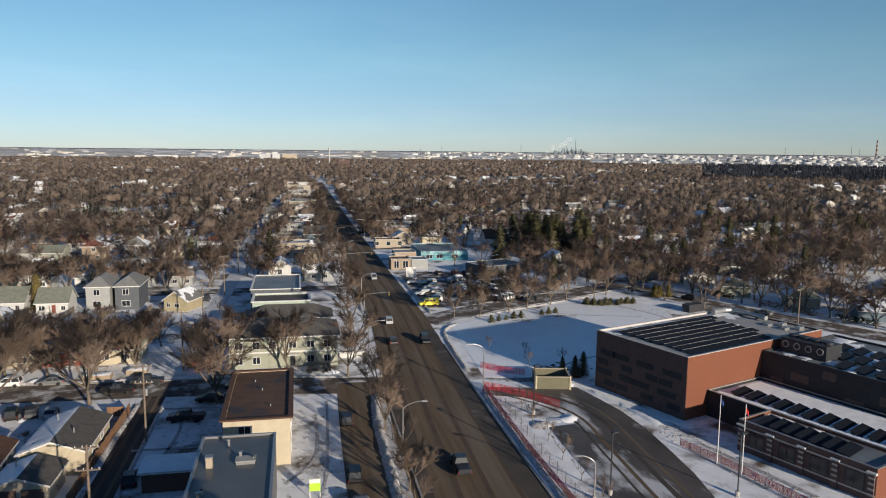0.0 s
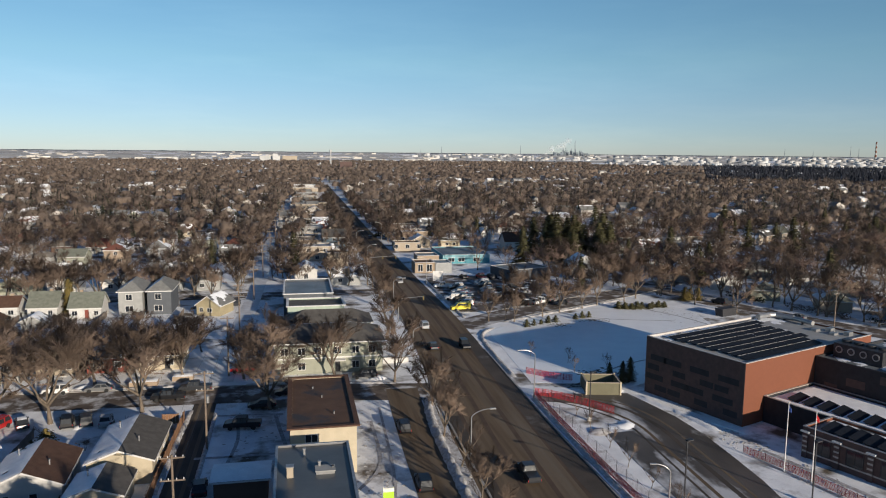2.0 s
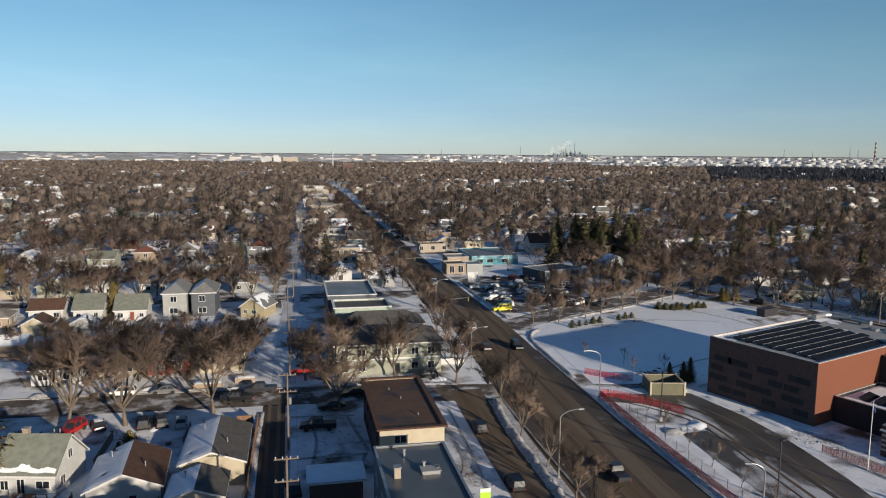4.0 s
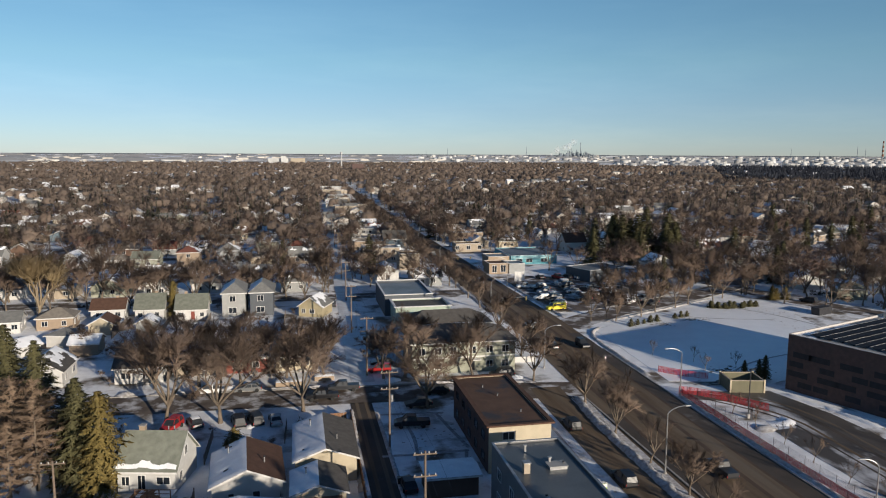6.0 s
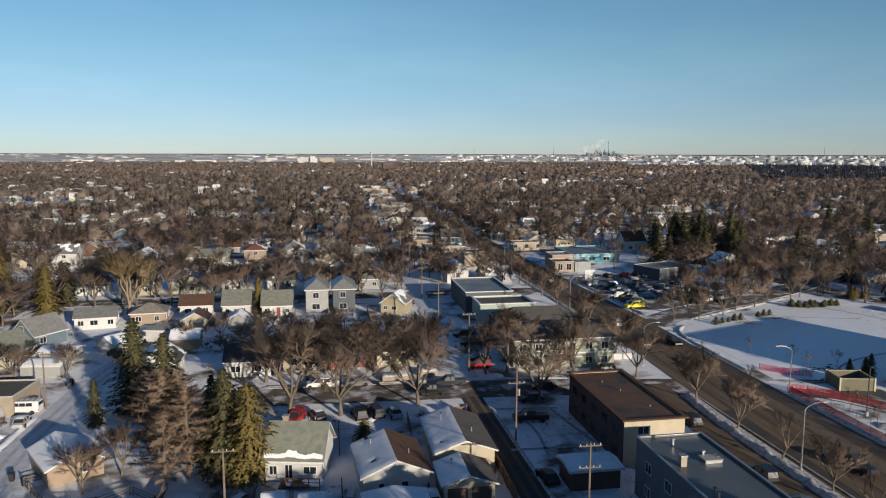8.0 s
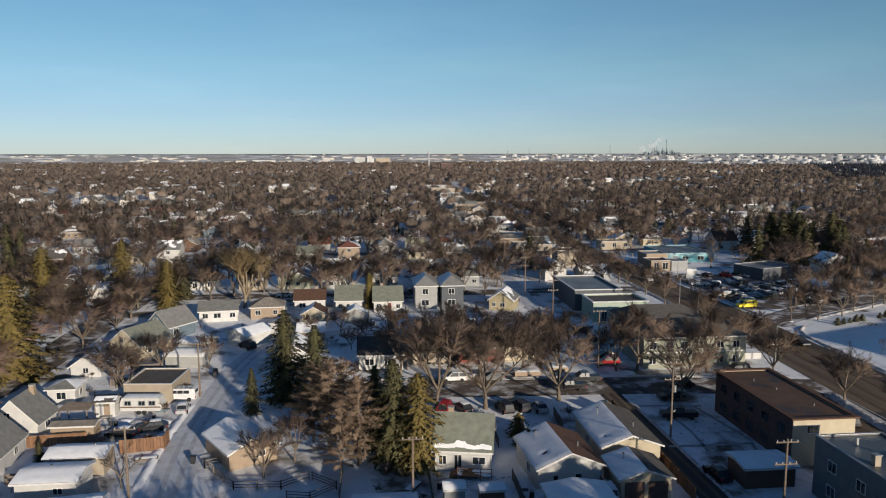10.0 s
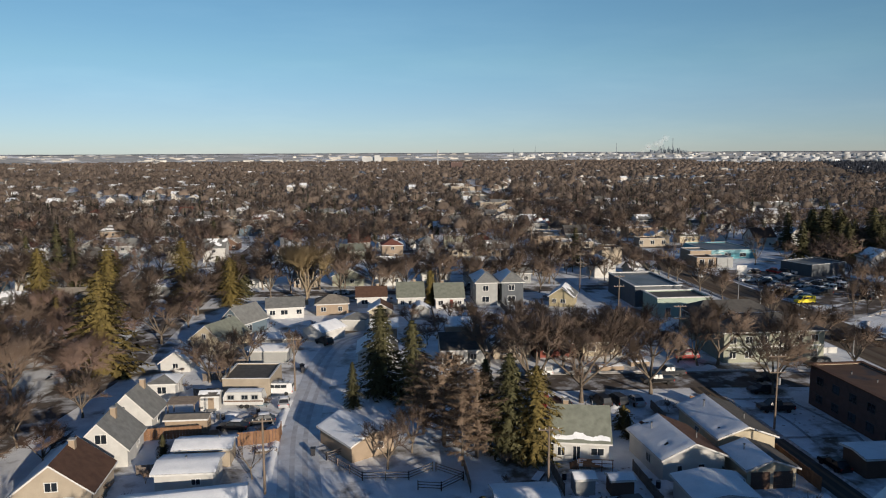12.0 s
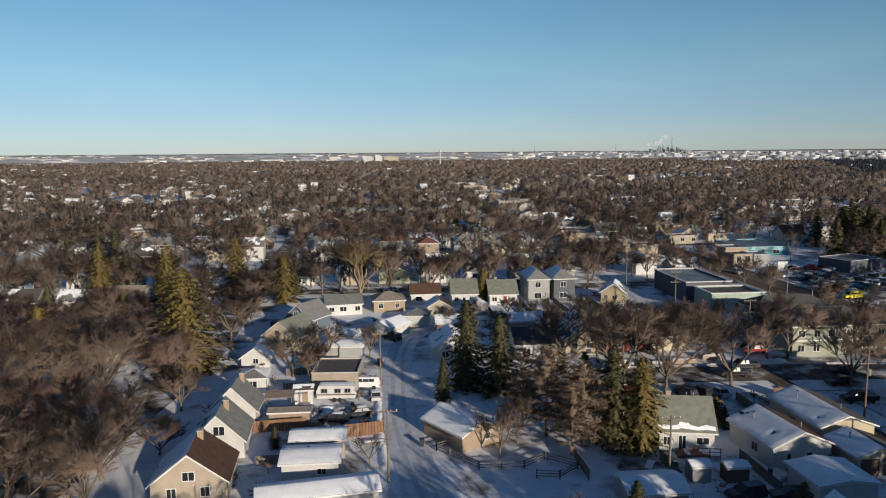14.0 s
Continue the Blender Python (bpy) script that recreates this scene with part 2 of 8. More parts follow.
M["bank"] = material("grassy_bank", (0.22, 0.165, 0.105), (0.15, 0.115, 0.08), rough=0.95, scale=0.02, fine=0.2, bump=0,
                     third=(0.5, 0.5, 0.5), third_scale=0.02, third_at=0.68, third_soft=0.05)
M["tyre"] = material("tyre_rubber", (0.02, 0.02, 0.02), (0.03, 0.03, 0.03), rough=0.9, scale=4, fine=20)
M["red_net"] = material("red_snow_fence_net", (0.55, 0.06, 0.065), (0.42, 0.04, 0.05), rough=0.6, scale=1, fine=8, bump=0)
M["red"] = material("red_plastic", (0.5, 0.03, 0.03), (0.4, 0.02, 0.02), rough=0.5, scale=2, fine=15)
M["lime"] = material("lime_green_sign", (0.42, 0.66, 0.04), (0.38, 0.6, 0.03), rough=0.5, scale=2, fine=15)
M["signal_yellow"] = material("signal_yellow", (0.16, 0.12, 0.03), (0.11, 0.085, 0.03), rough=0.5, scale=2, fine=15)
M["navy"] = material("navy_cloth", (0.03, 0.06, 0.2), (0.02, 0.04, 0.15), rough=0.8, scale=2, fine=15)
for k, c in dict(black=(0.012, 0.012, 0.014), dark=(0.035, 0.037, 0.042), gray=(0.16, 0.165, 0.17), white=(0.72, 0.72, 0.72), silver=(0.42, 0.43, 0.44),
                 red=(0.35, 0.02, 0.02), blue=(0.03, 0.07, 0.2), yellow=(0.80, 0.66, 0.02), brown=(0.10, 0.07, 0.05)).items():
    M["car_" + k] = material("car_paint_" + k, c, tuple(v * 0.85 for v in c), rough=0.3, scale=1, fine=8, bump=0, spec=0.5)


def glass_material():
    m = bpy.data.materials.new("window_glass")
    m.use_nodes = True
    b = m.node_tree.nodes["Principled BSDF"]
    b.inputs["Base Color"].default_value = (0.018, 0.022, 0.028, 1)
    b.inputs["Roughness"].default_value = 0.06
    b.inputs["Specular IOR Level"].default_value = 0.6
    return m


M["glass"] = glass_material()
M["car_glass"] = material("tinted_car_glass", (0.030, 0.034, 0.040), (0.022, 0.025, 0.030), rough=0.32, scale=2, fine=8, bump=0, spec=0.35)
M["track"] = material("worn_wheel_track", (0.108, 0.080, 0.061), (0.082, 0.062, 0.049), rough=0.92, scale=0.3, fine=7, bump=0.15, spec=0.1)


# ---------------------------------------------------------------- mesh helpers
class Mesh:
    """Collects vertices and faces for one mesh object."""

    def __init__(self):
        self.v, self.f = [], []

    def add(self, verts, faces):
        n = len(self.v)
        self.v += [tuple(p) for p in verts]
        self.f += [tuple(i + n for i in f) for f in faces]
        return self

    def box(self, x0, y0, z0, x1, y1, z1, m=None):
        vs = [Vector(p) for p in ((x0, y0, z0), (x1, y0, z0), (x1, y1, z0), (x0, y1, z0), (x0, y0, z1), (x1, y0, z1), (x1, y1, z1), (x0, y1, z1))]
        if m:
            vs = [m @ p for p in vs]
        return self.add(vs, [(3, 2, 1, 0), (4, 5, 6, 7), (0, 1, 5, 4), (1, 2, 6, 5), (2, 3, 7, 6), (3, 0, 4, 7)])

    def tube(self, pts, radii, sides=6, cap=True):
        pts = [Vector(p) for p in pts]
        n0 = len(self.v)
        for i, p in enumerate(pts):
            d = (pts[min(i + 1, len(pts) - 1)] - pts[max(i - 1, 0)]).normalized()
            a = d.orthogonal().normalized()
            b = d.cross(a)
            for k in range(sides):
                t = 2 * math.pi * k / sides
                self.v.append(tuple(p + (a * math.cos(t) + b * math.sin(t)) * radii[i]))
        for i in range(len(pts) - 1):
            for k in range(sides):
                a, b = n0 + i * sides + k, n0 + i * sides + (k + 1) % sides
                self.f.append((a, b, b + sides, a + sides))
        if cap:
            self.f.append(tuple(n0 + k for k in range(sides))[::-1])
            self.f.append(tuple(n0 + (len(pts) - 1) * sides + k for k in range(sides)))
        return self

    def cyl(self, x, y, z0, z1, r, sides=12, r2=None):
        return self.tube([(x, y, z0), (x, y, z1)], [r, r if r2 is None else r2], sides)

    def poly(self, pts, z0, z1):
        """Upright prism over a polygon that runs counter-clockwise."""
        n = len(pts)
        vs = [(x, y, z0) for x, y in pts] + [(x, y, z1) for x, y in pts]
        return self.add(vs, [tuple(range(n))[::-1], tuple(range(n, 2 * n))] + [(i, (i + 1) % n, n + (i + 1) % n, n + i) for i in range(n)])

    def data(self, name, mat, smooth=False, crown=None):
        """crown: height of the crown's middle, or 'axis'; its twigs then shade as one rounded crown."""
        me = bpy.data.meshes.new(name)
        nrm = None
        if crown is not None:
            co = np.array(self.v)
            nrm = crown_normals(co, 0.0, 0.0, crown)
            self.f = [f if np.dot(np.cross(co[f[1]] - co[f[0]], co[f[2]] - co[f[0]]), nrm[f[0]]) >= 0 else f[::-1] for f in self.f]
        me.from_pydata(self.v, [], self.f)
        me.materials.append(mat)
        if smooth or crown is not None:
            me.polygons.foreach_set("use_smooth", [True] * len(me.polygons))
        me.update()
        if crown is not None:
            me.normals_split_custom_set_from_vertices(nrm.tolist())
        return me


def crown_normals(co, x, y, middle):
    """Outward normals of a tree crown that stands at x, y."""
    if middle == "axis":
        n = co - np.array((x, y, 0.0))
        n[:, 2] = 0
        n /= np.maximum(np.linalg.norm(n, axis=1, keepdims=True), 0.05)
        n[:, 2] = 0.35
    else:
        n = co - np.array((x, y, middle))
        n /= np.maximum(np.linalg.norm(n, axis=1, keepdims=True), 0.05)
        n[:, 2] += 0.2
    n += np.random.default_rng(len(co)).normal(0, 0.16, n.shape)
    return n / np.linalg.norm(n, axis=1, keepdims=True)


def part(name, mb, mat, parent, label="", smooth=False):
    me = mb if isinstance(mb, bpy.types.Mesh) else mb.data(name, mat, smooth)
    ob = new(name, me)
    ob.parent = parent
    return tagged(ob, label)


def thing(name, x, y, rot, label, category, group="", z=0.0):
    e = new(name)
    e.empty_display_size = 0.5
    e.matrix_basis = pose(x, y, z, 0, 0, rot)
    return tagged(e, label, category, group)


def solid(name, mb, mat, label="", category="", group="", kind="", smooth=False):
    return tagged(new(name, mb.data(name, mat, smooth)), label, category, group, kind)


def rnd(a, b):
    return random.uniform(a, b)


def ribbon(pts, width, z, thick=0.0):
    """A strip along a line, its top at z."""
    left, right = [], []
    for i, p in enumerate(pts):
        a, b = Vector(pts[max(i - 1, 0)]), Vector(pts[min(i + 1, len(pts) - 1)])
        d = (b - a).normalized()
        n = Vector((-d.y, d.x))
        w = width[i] if isinstance(width, (list, tuple)) else width
        left.append(Vector(p) + n * w / 2)
        right.append(Vector(p) - n * w / 2)
    mb = Mesh()
    k = len(pts)
    vs = [(p.x, p.y, z) for p in left] + [(p.x, p.y, z) for p in right] + [(p.x, p.y, z - thick) for p in left] + [(p.x, p.y, z - thick) for p in right]
    fs = []
    for i in range(k - 1):
        fs.append((k + i, k + i + 1, i + 1, i))
        if thick:
            fs += [(i, i + 1, 2 * k + i + 1, 2 * k + i), (k + i + 1, k + i, 3 * k + i, 3 * k + i + 1)]
    if thick:
        fs += [(0, 2 * k, 3 * k, k), (k - 1, 2 * k - 1, 4 * k - 1, 3 * k - 1)]
    return mb.add(vs, fs)


def smooth_line(pts, step=6.0):
    """Catmull-Rom through the points."""
    out = []
    P = [Vector(p) for p in pts]
    P = [P[0] * 2 - P[1]] + P + [P[-1] * 2 - P[-2]]
    for i in range(1, len(P) - 2):
        n = max(2, int((P[i + 1] - P[i]).length / step))
        for k in range(n):
            t = k / n
            a, b, c, d = P[i - 1], P[i], P[i + 1], P[i + 2]
            out.append(0.5 * ((2 * b) + (c - a) * t + (2 * a - 5 * b + 4 * c - d) * t * t + (3 * b - a - 3 * c + d) * t ** 3))
    out.append(P[-2])
    return [(p.x, p.y) for p in out]


def bank_of_snow(name, pts, width, height, label, mat="snow_dirty", seed=1):
    """A ploughed windrow: lumpy ridge along a line."""
    rs = random.Random(seed)
    line = smooth_line(pts, 0.8)
    mb = Mesh()
    prof = (-0.5, -0.28, -0.05, 0.2, 0.5)
    hs = (0.0, 0.75, 1.0, 0.65, 0.0)
    rows = []
    for i, p in enumerate(line):
        a, b = Vector(line[max(i - 1, 0)]), Vector(line[min(i + 1, len(line) - 1)])
        d = (b - a).normalized()
        n = Vector((-d.y, d.x))
        ends = min(1.0, i / 2, (len(line) - 1 - i) / 2)
        r = []
        for o, h in zip(prof, hs):
            q = Vector(p) + n * width * (o + rs.uniform(-0.09, 0.09))
            r.append((q.x, q.y, (height * h * rs.uniform(0.5, 1.25) * ends if h else -0.02) + 0.02))
        rows.append(r)
    vs = [v for r in rows for v in r]
    k = len(prof)
    fs = [(i * k + j, i * k + j + 1, (i + 1) * k + j + 1, (i + 1) * k + j) for i in range(len(rows) - 1) for j in range(k - 1)]
    mb.add(vs, [f[::-1] for f in fs])
    return solid(name, mb, M[mat], label, "snow bank", kind="stuff", smooth=True)


# ---------------------------------------------------------------- ground and roads
def ground_sheet():
    mb = Mesh()
    rings = [0, 60, 120, 200, 320, 500, 800, 1300, 2100, 3300, 4960]
    n = 48
    cx, cy = 0.0, 100.0
    vs = [(cx, cy, 0)]
    for r in rings[1:]:
        vs += [(cx + r * math.cos(2 * math.pi * k / n), cy + r * math.sin(2 * math.pi * k / n), 0) for k in range(n)]
    fs = [(0, 1 + k, 1 + (k + 1) % n) for k in range(n)]
    for i in range(len(rings) - 2):
        a, b = 1 + i * n, 1 + (i + 1) * n
        fs += [(a + k, b + k, b + (k + 1) % n, a + (k + 1) % n) for k in range(n)]
    mb.add(vs, fs)
    solid("ground", mb, M["ground"], "snow-covered ground with bare brown patches", "ground", kind="structure")


ground_sheet()

MAIN = [(20.0, -60), (20.5, 40), (21.0, 78), (22.0, 110), (23.5, 150), (24.6, 180), (24.5, 250), (24.0, 400), (26.5, 700), (29.0, 950)]
MAIN_W = [17.5, 17.5, 17.5, 15.8, 14.6, 14.2, 13.5, 13, 11, 9]


def road(name, pts, width, z, mat, label, step=8.0):
    if isinstance(width, list):
        mb = ribbon(pts, width, z)
    else:
        mb = ribbon(smooth_line(pts, step), width, z)
    return solid(name, mb, M[mat], label, "road", kind="structure")


road("road_main", MAIN, MAIN_W, 0.05, "asphalt", "wide brown sanded asphalt avenue with dark wheel tracks")
CROSS = [(-72, 131), (-40, 129.8), (-10, 128.2), (16, 124.4)]
road("road_cross", CROSS, 9.0, 0.04, "street", "side street with snow in patches on dark asphalt")
DIAG = [(30, 171), (48, 184), (75, 197.5), (100, 212), (140, 240), (220, 300), (420, 430)]
road("road_diagonal", DIAG, 9.0, 0.04, "street", "side street with bare asphalt and snowy edges")
EAST = [(96, 330), (97, 260), (104, 205), (116, 172), (132, 141), (160, 92), (185, 40)]
road("road_east", EAST, 9.5, 0.045, "street", "street behind the school with bare asphalt and snowy edges")
SERVICE = [(8.0, -60), (8.2, 20), (8.3, 84), (8.9, 115), (9.5, 127)]
road("road_service", SERVICE, 5.6, 0.045, "asphalt", "narrow service road of brown sanded asphalt")
ALLEY = [(-24.2, -60), (-24, 20), (-23.9, 88), (-24.0, 125)]
road("alley_south", ALLEY, 3.6, 0.04, "asphalt_wet", "narrow back alley with dark wet asphalt")
for off in (-0.75, 0.8):
    road("wheel_rut", [(p[0] + off, p[1]) for p in smooth_line(ALLEY, 4)], 0.55, 0.046, "asphalt", "sandy wheel rut in the alley", 4)
bank_of_snow("snow_bank", [(-21.9, 62), (-21.8, 90), (-21.9, 120)], 0.7, 0.22, "dirty snow edge along the alley", seed=21)
bank_of_snow("snow_bank", [(-26.0, 62), (-25.9, 80), (-26.0, 91)], 0.6, 0.22, "dirty snow edge along the alley", seed=22)
ALLEY_N = [(-22.6, 136), (-22.2, 175), (-21, 212), (-18.5, 330), (-16, 470)]
road("alley_north", ALLEY_N, 4.4, 0.04, "lane", "back alley with packed snow and dark wheel tracks")
LANE = [(-81, -60), (-83, 20), (-85.5, 70), (-89.0, 91), (-91.0, 112), (-90.8, 130), (-90.0, 148), (-87, 163), (-80, 171), (-60, 174), (-25, 174)]
road("lane_west", LANE, 5.4, 0.04, "lane", "curving back lane of packed bluish snow")
for off in (-0.85, 0.85):
    line = smooth_line(LANE[:9], 4)
    rut = [(p[0] + off, p[1]) for p in line]
    road("wheel_rut", rut, 0.7, 0.046, "rut", "darker wheel rut in the packed snow", 4)
WEST = [(-145, -60), (-141, 20), (-137, 92), (-133.5, 120), (-130, 150), (-131, 210), (-131, 330), (-131, 560)]
road("road_west", WEST, 9.0, 0.04, "street", "shaded residential street with packed snow")
for i, yy in enumerate((219, 307, 395, 483)):
    road("road_north", [(-520, yy + 2), (-131, yy), (-60, yy - 1), (17, yy)], 8.0, 0.038, "street", "residential street with packed snow")
    if yy > 240:
        road("road_north", [(31, yy), (120, yy + 2), (330, yy + 6), (600, yy + 10)], 8.0, 0.036, "street", "residential street with packed snow")


def kerb(line, width, side, name="kerb"):
    """A kerb stone strip along one side of a road line."""
    pts = smooth_line(line, 6.0) if not isinstance(width, list) else line
    out = []
    for i, p in enumerate(pts):
        a, b = Vector(pts[max(i - 1, 0)]), Vector(pts[min(i + 1, len(pts) - 1)])
        d = (b - a).normalized()
        w = width[i] if isinstance(width, list) else width
        q = Vector(p) + Vector((-d.y, d.x)) * side * (w / 2 + 0.12)
        out.append((q.x, q.y))
    return solid(name, ribbon(out, 0.28, 0.18, 0.2), M["kerb"], "worn concrete kerb", "kerb", kind="structure")


kerb(MAIN[1:5], MAIN_W[1:5], -1)
kerb(MAIN[6:9], MAIN_W[6:9], -1)
kerb(MAIN[6:9], MAIN_W[6:9], 1)
kerb(MAIN[5:7], MAIN_W[5:7], 1)
kerb(CROSS[:3], 9.0, 1)
kerb(DIAG[1:5], 9.0, 1)
kerb(DIAG[1:5], 9.0, -1)
kerb([(12.1, 30), (12.0, 80), (12.4, 121)], 0.0, 1)
kerb([(14.6, 30), (14.4, 80), (14.6, 121)], 0.0, 1)

# the boulevard between the service road and the avenue, with its ploughed ridge
solid("boulevard", ribbon([(11.9, 30), (11.9, 80), (12.6, 110), (13.6, 121)], [2.6, 2.6, 2.3, 1.5], 0.14, 0.16), M["snow_dirty"],
      "narrow boulevard strip of dirty snow and dead grass", "boulevard", kind="structure")
bank_of_snow("snow_bank", [(11.4, 60), (11.5, 90), (11.9, 110), (13.2, 121)], 1.7, 0.7, "lumpy grey ploughed snow ridge on the boulevard")
bank_of_snow("snow_bank", [(31.0, 60), (31.0, 95), (31.2, 118)], 1.0, 0.3, "dirty ploughed snow along the avenue", seed=2)
bank_of_snow("snow_bank", [(31.4, 130), (32.0, 150), (33.5, 162), (38, 168.5)], 1.2, 0.4, "dirty ploughed snow at the corner", seed=3)
bank_of_snow("snow_bank", [(-26.6, 92), (-26.2, 112), (-26, 122)], 1.1, 0.45, "dirty ploughed snow along the alley", seed=4)
bank_of_snow("snow_bank", [(-60, 136.0), (-40, 135.2), (-26, 134.6)], 1.3, 0.35, "ploughed snow along the side street", seed=5)
bank_of_snow("snow_bank", [(-18, 134.0), (-5, 133.0), (9, 130.2)], 1.2, 0.3, "ploughed snow along the side street", seed=6)
bank_of_snow("snow_bank", [(-93.6, 95), (-94.4, 112), (-94.2, 127)], 1.3, 0.4, "ploughed snow along the lane", "snow", seed=7)
bank_of_snow("snow_bank", [(42, 174), (60, 183), (85, 196)], 1.5, 0.35, "ploughed snow along the street", seed=8)
bank_of_snow("snow_bank", [(33.5, 180), (33.2, 205), (33, 235)], 1.2, 0.4, "ploughed snow along the avenue", seed=9)
bank_of_snow("snow_bank", [(16.3, 185), (16.4, 215), (16.6, 245)], 1.4, 0.4, "ploughed snow along the avenue", seed=10)

# dark wheel lines along the avenue
for off in (-5.2, -2.0, 1.6, 5.0):
    pts = [(x + off * (w / 16.0), y) for (x, y), w in zip(MAIN[1:9], MAIN_W[1:9])]
    road("wheel_track", pts, 0.7, 0.056, "track", "darker damp wheel track on the avenue", 12)


# dark strips along the edges of the avenue, with uneven inner edges
for name_pts, wide in (([(28.0, 50), (28.2, 80), (28.4, 105), (29.0, 130), (29.4, 150), (29.8, 164)], 3.0), ([(14.9, 40), (15.0, 80), (15.6, 112)], 1.8), ([(30.4, 190), (30.2, 230), (29.6, 300)], 1.6)):
    line = smooth_line(name_pts, 3.0)
    wid = [wide * (1 + 0.35 * noise.noise(Vector((p[1] * 0.07, wide, 0)))) for p in line]
    solid("road_gutter", ribbon(line, wid, 0.062), M["asphalt_wet"], "dark uneven strip along the edge of the avenue", "gutter", kind="structure")


# ---------------------------------------------------------------- trees
def bare_tree_meshes(seed, height, spread, limbs, kids, twigs, twig_w, twig_l, sides=5, fork=0.22):
    """Trunk with limbs, and a crown of fine twigs, for a vase-shaped bare tree."""
    rs = random.Random(seed)
    wood, crown = Mesh(), Mesh()
    r0 = height * 0.026

    def bend(d, amount, up):
        v = Vector((rs.gauss(0, 1), rs.gauss(0, 1), rs.gauss(0, 0.6))) * amount
        return (d + v + Vector((0, 0, up))).normalized()

    def branch(p, d, length, r, level, sides_here):
        n = 3 if level < 2 else 2
        pts, dirs = [p], [d]
        for _ in range(n):
            d = bend(d, 0.10 + 0.05 * level, 0.05 if level < 2 else 0.09)
            p = p + d * length / n
            pts.append(p)
            dirs.append(d)
        (wood if level < 2 else crown).tube(pts, [r * (1 - 0.6 * i / n) for i in range(n + 1)], max(3, sides_here), cap=False)
        return pts, dirs

    base = Vector((0, 0, -0.1))
    d0 = Vector((rs.uniform(-0.06, 0.06), rs.uniform(-0.06, 0.06), 1)).normalized()
    tp, td = branch(base, d0, height * fork, r0, 0, sides + 2)
    ends = []
    a0 = rs.uniform(0, 6.28)
    for i in range(limbs):
        a = a0 + 6.283 * i / limbs + rs.uniform(-0.35, 0.35)
        lean = rs.uniform(0.42, 0.85) * spread if i else 0.12
        d = Vector((math.cos(a) * lean, math.sin(a) * lean, 1)).normalized()
        ln = height * rs.uniform(0.42, 0.52)
        p = tp[-1] if i % 2 == 0 else tp[-2].lerp(tp[-1], rs.uniform(0.5, 1))
        pts, dirs = branch(p, d, ln, r0 * 0.58, 1, sides)
        for j in range(kids):
            k = rs.uniform(0.35, 1.0)
            q = pts[1].lerp(pts[3], k) if j else pts[3]
            d2 = bend(dirs[2], 0.55 * spread, 0.12)
            pts2, dirs2 = branch(q, d2, ln * rs.uniform(0.45, 0.62), r0 * 0.26, 2, 4)
            for _ in range(kids):
                q3 = pts2[0].lerp(pts2[-1], rs.uniform(0.35, 1.0))
                d3 = bend(dirs2[-1], 0.6 * spread, 0.05)
                pts3, dirs3 = branch(q3, d3, ln * rs.uniform(0.26, 0.40), r0 * 0.10, 3, 3)
                ends.append((pts3, dirs3))
    for pts, dirs in ends:
        for _ in range(twigs):
            q = pts[0].lerp(pts[-1], rs.uniform(0.1, 1.0))
            d = bend(dirs[-1], 0.75, 0.0)
            ln = twig_l * rs.uniform(0.5, 1.25)
            out = (q - Vector((0, 0, height * 0.5))).normalized() + Vector((rs.gauss(0, 0.3), rs.gauss(0, 0.3), 0.2 + rs.gauss(0, 0.3)))
            s = d.cross(out)
            s = (s if s.length > 1e-4 else d.orthogonal()).normalized() * (twig_w * rs.uniform(0.6, 1.3) / 2)
            e = q + d * ln
            crown.add([q - s, q + s, e], [(0, 1, 2)])
    return wood, crown


def spruce_meshes(seed, height, radius, whorls, arms, tris, size, bare=0.08, top=1.0, slim=0.26):
    """Trunk and a crown of drooping needle sprays."""
    rs = random.Random(seed)
    wood, crown = Mesh(), Mesh()
    wood.tube([(0, 0, -0.1), (0, 0, height * 0.5), (0, 0, height * 0.98)], [height * 0.017, height * 0.011, 0.02], 6)
    for i in range(whorls):
        k = i / (whorls - 1)
        z = height * (bare + (1 - bare) * k * 0.985)
        R = radius * ((1 - k) ** (0.8 * top)) * rs.uniform(0.8, 1.12) + 0.12
        for j in range(arms):
            a = 6.283 * (j + rs.random()) / arms
            L = R * rs.uniform(0.5, 1.18)
            droop = rs.uniform(0.15, 0.4) * (1 - 0.6 * k)
            for t in range(tris):
                u = (t + rs.random()) / tris
                p = Vector((math.cos(a) * L * u, math.sin(a) * L * u, z - droop * L * u * u + rs.uniform(-0.15, 0.15)))
                side = rs.choice((-1, 1)) * rs.uniform(0.4, 1.1)
                d = Vector((math.cos(a + side), math.sin(a + side), rs.uniform(-0.75, 0.1))).normalized()
                s = size * rs.uniform(0.6, 1.3) * (1.1 - 0.5 * k)
                w = d.cross(Vector((0, 0, 1))).normalized() * s * slim
                w = w + Vector((0, 0, rs.uniform(-0.2, 0.2) * s))
                crown.add([p - w, p + w, p + d * s], [(0, 1, 2)])
    return wood, crown


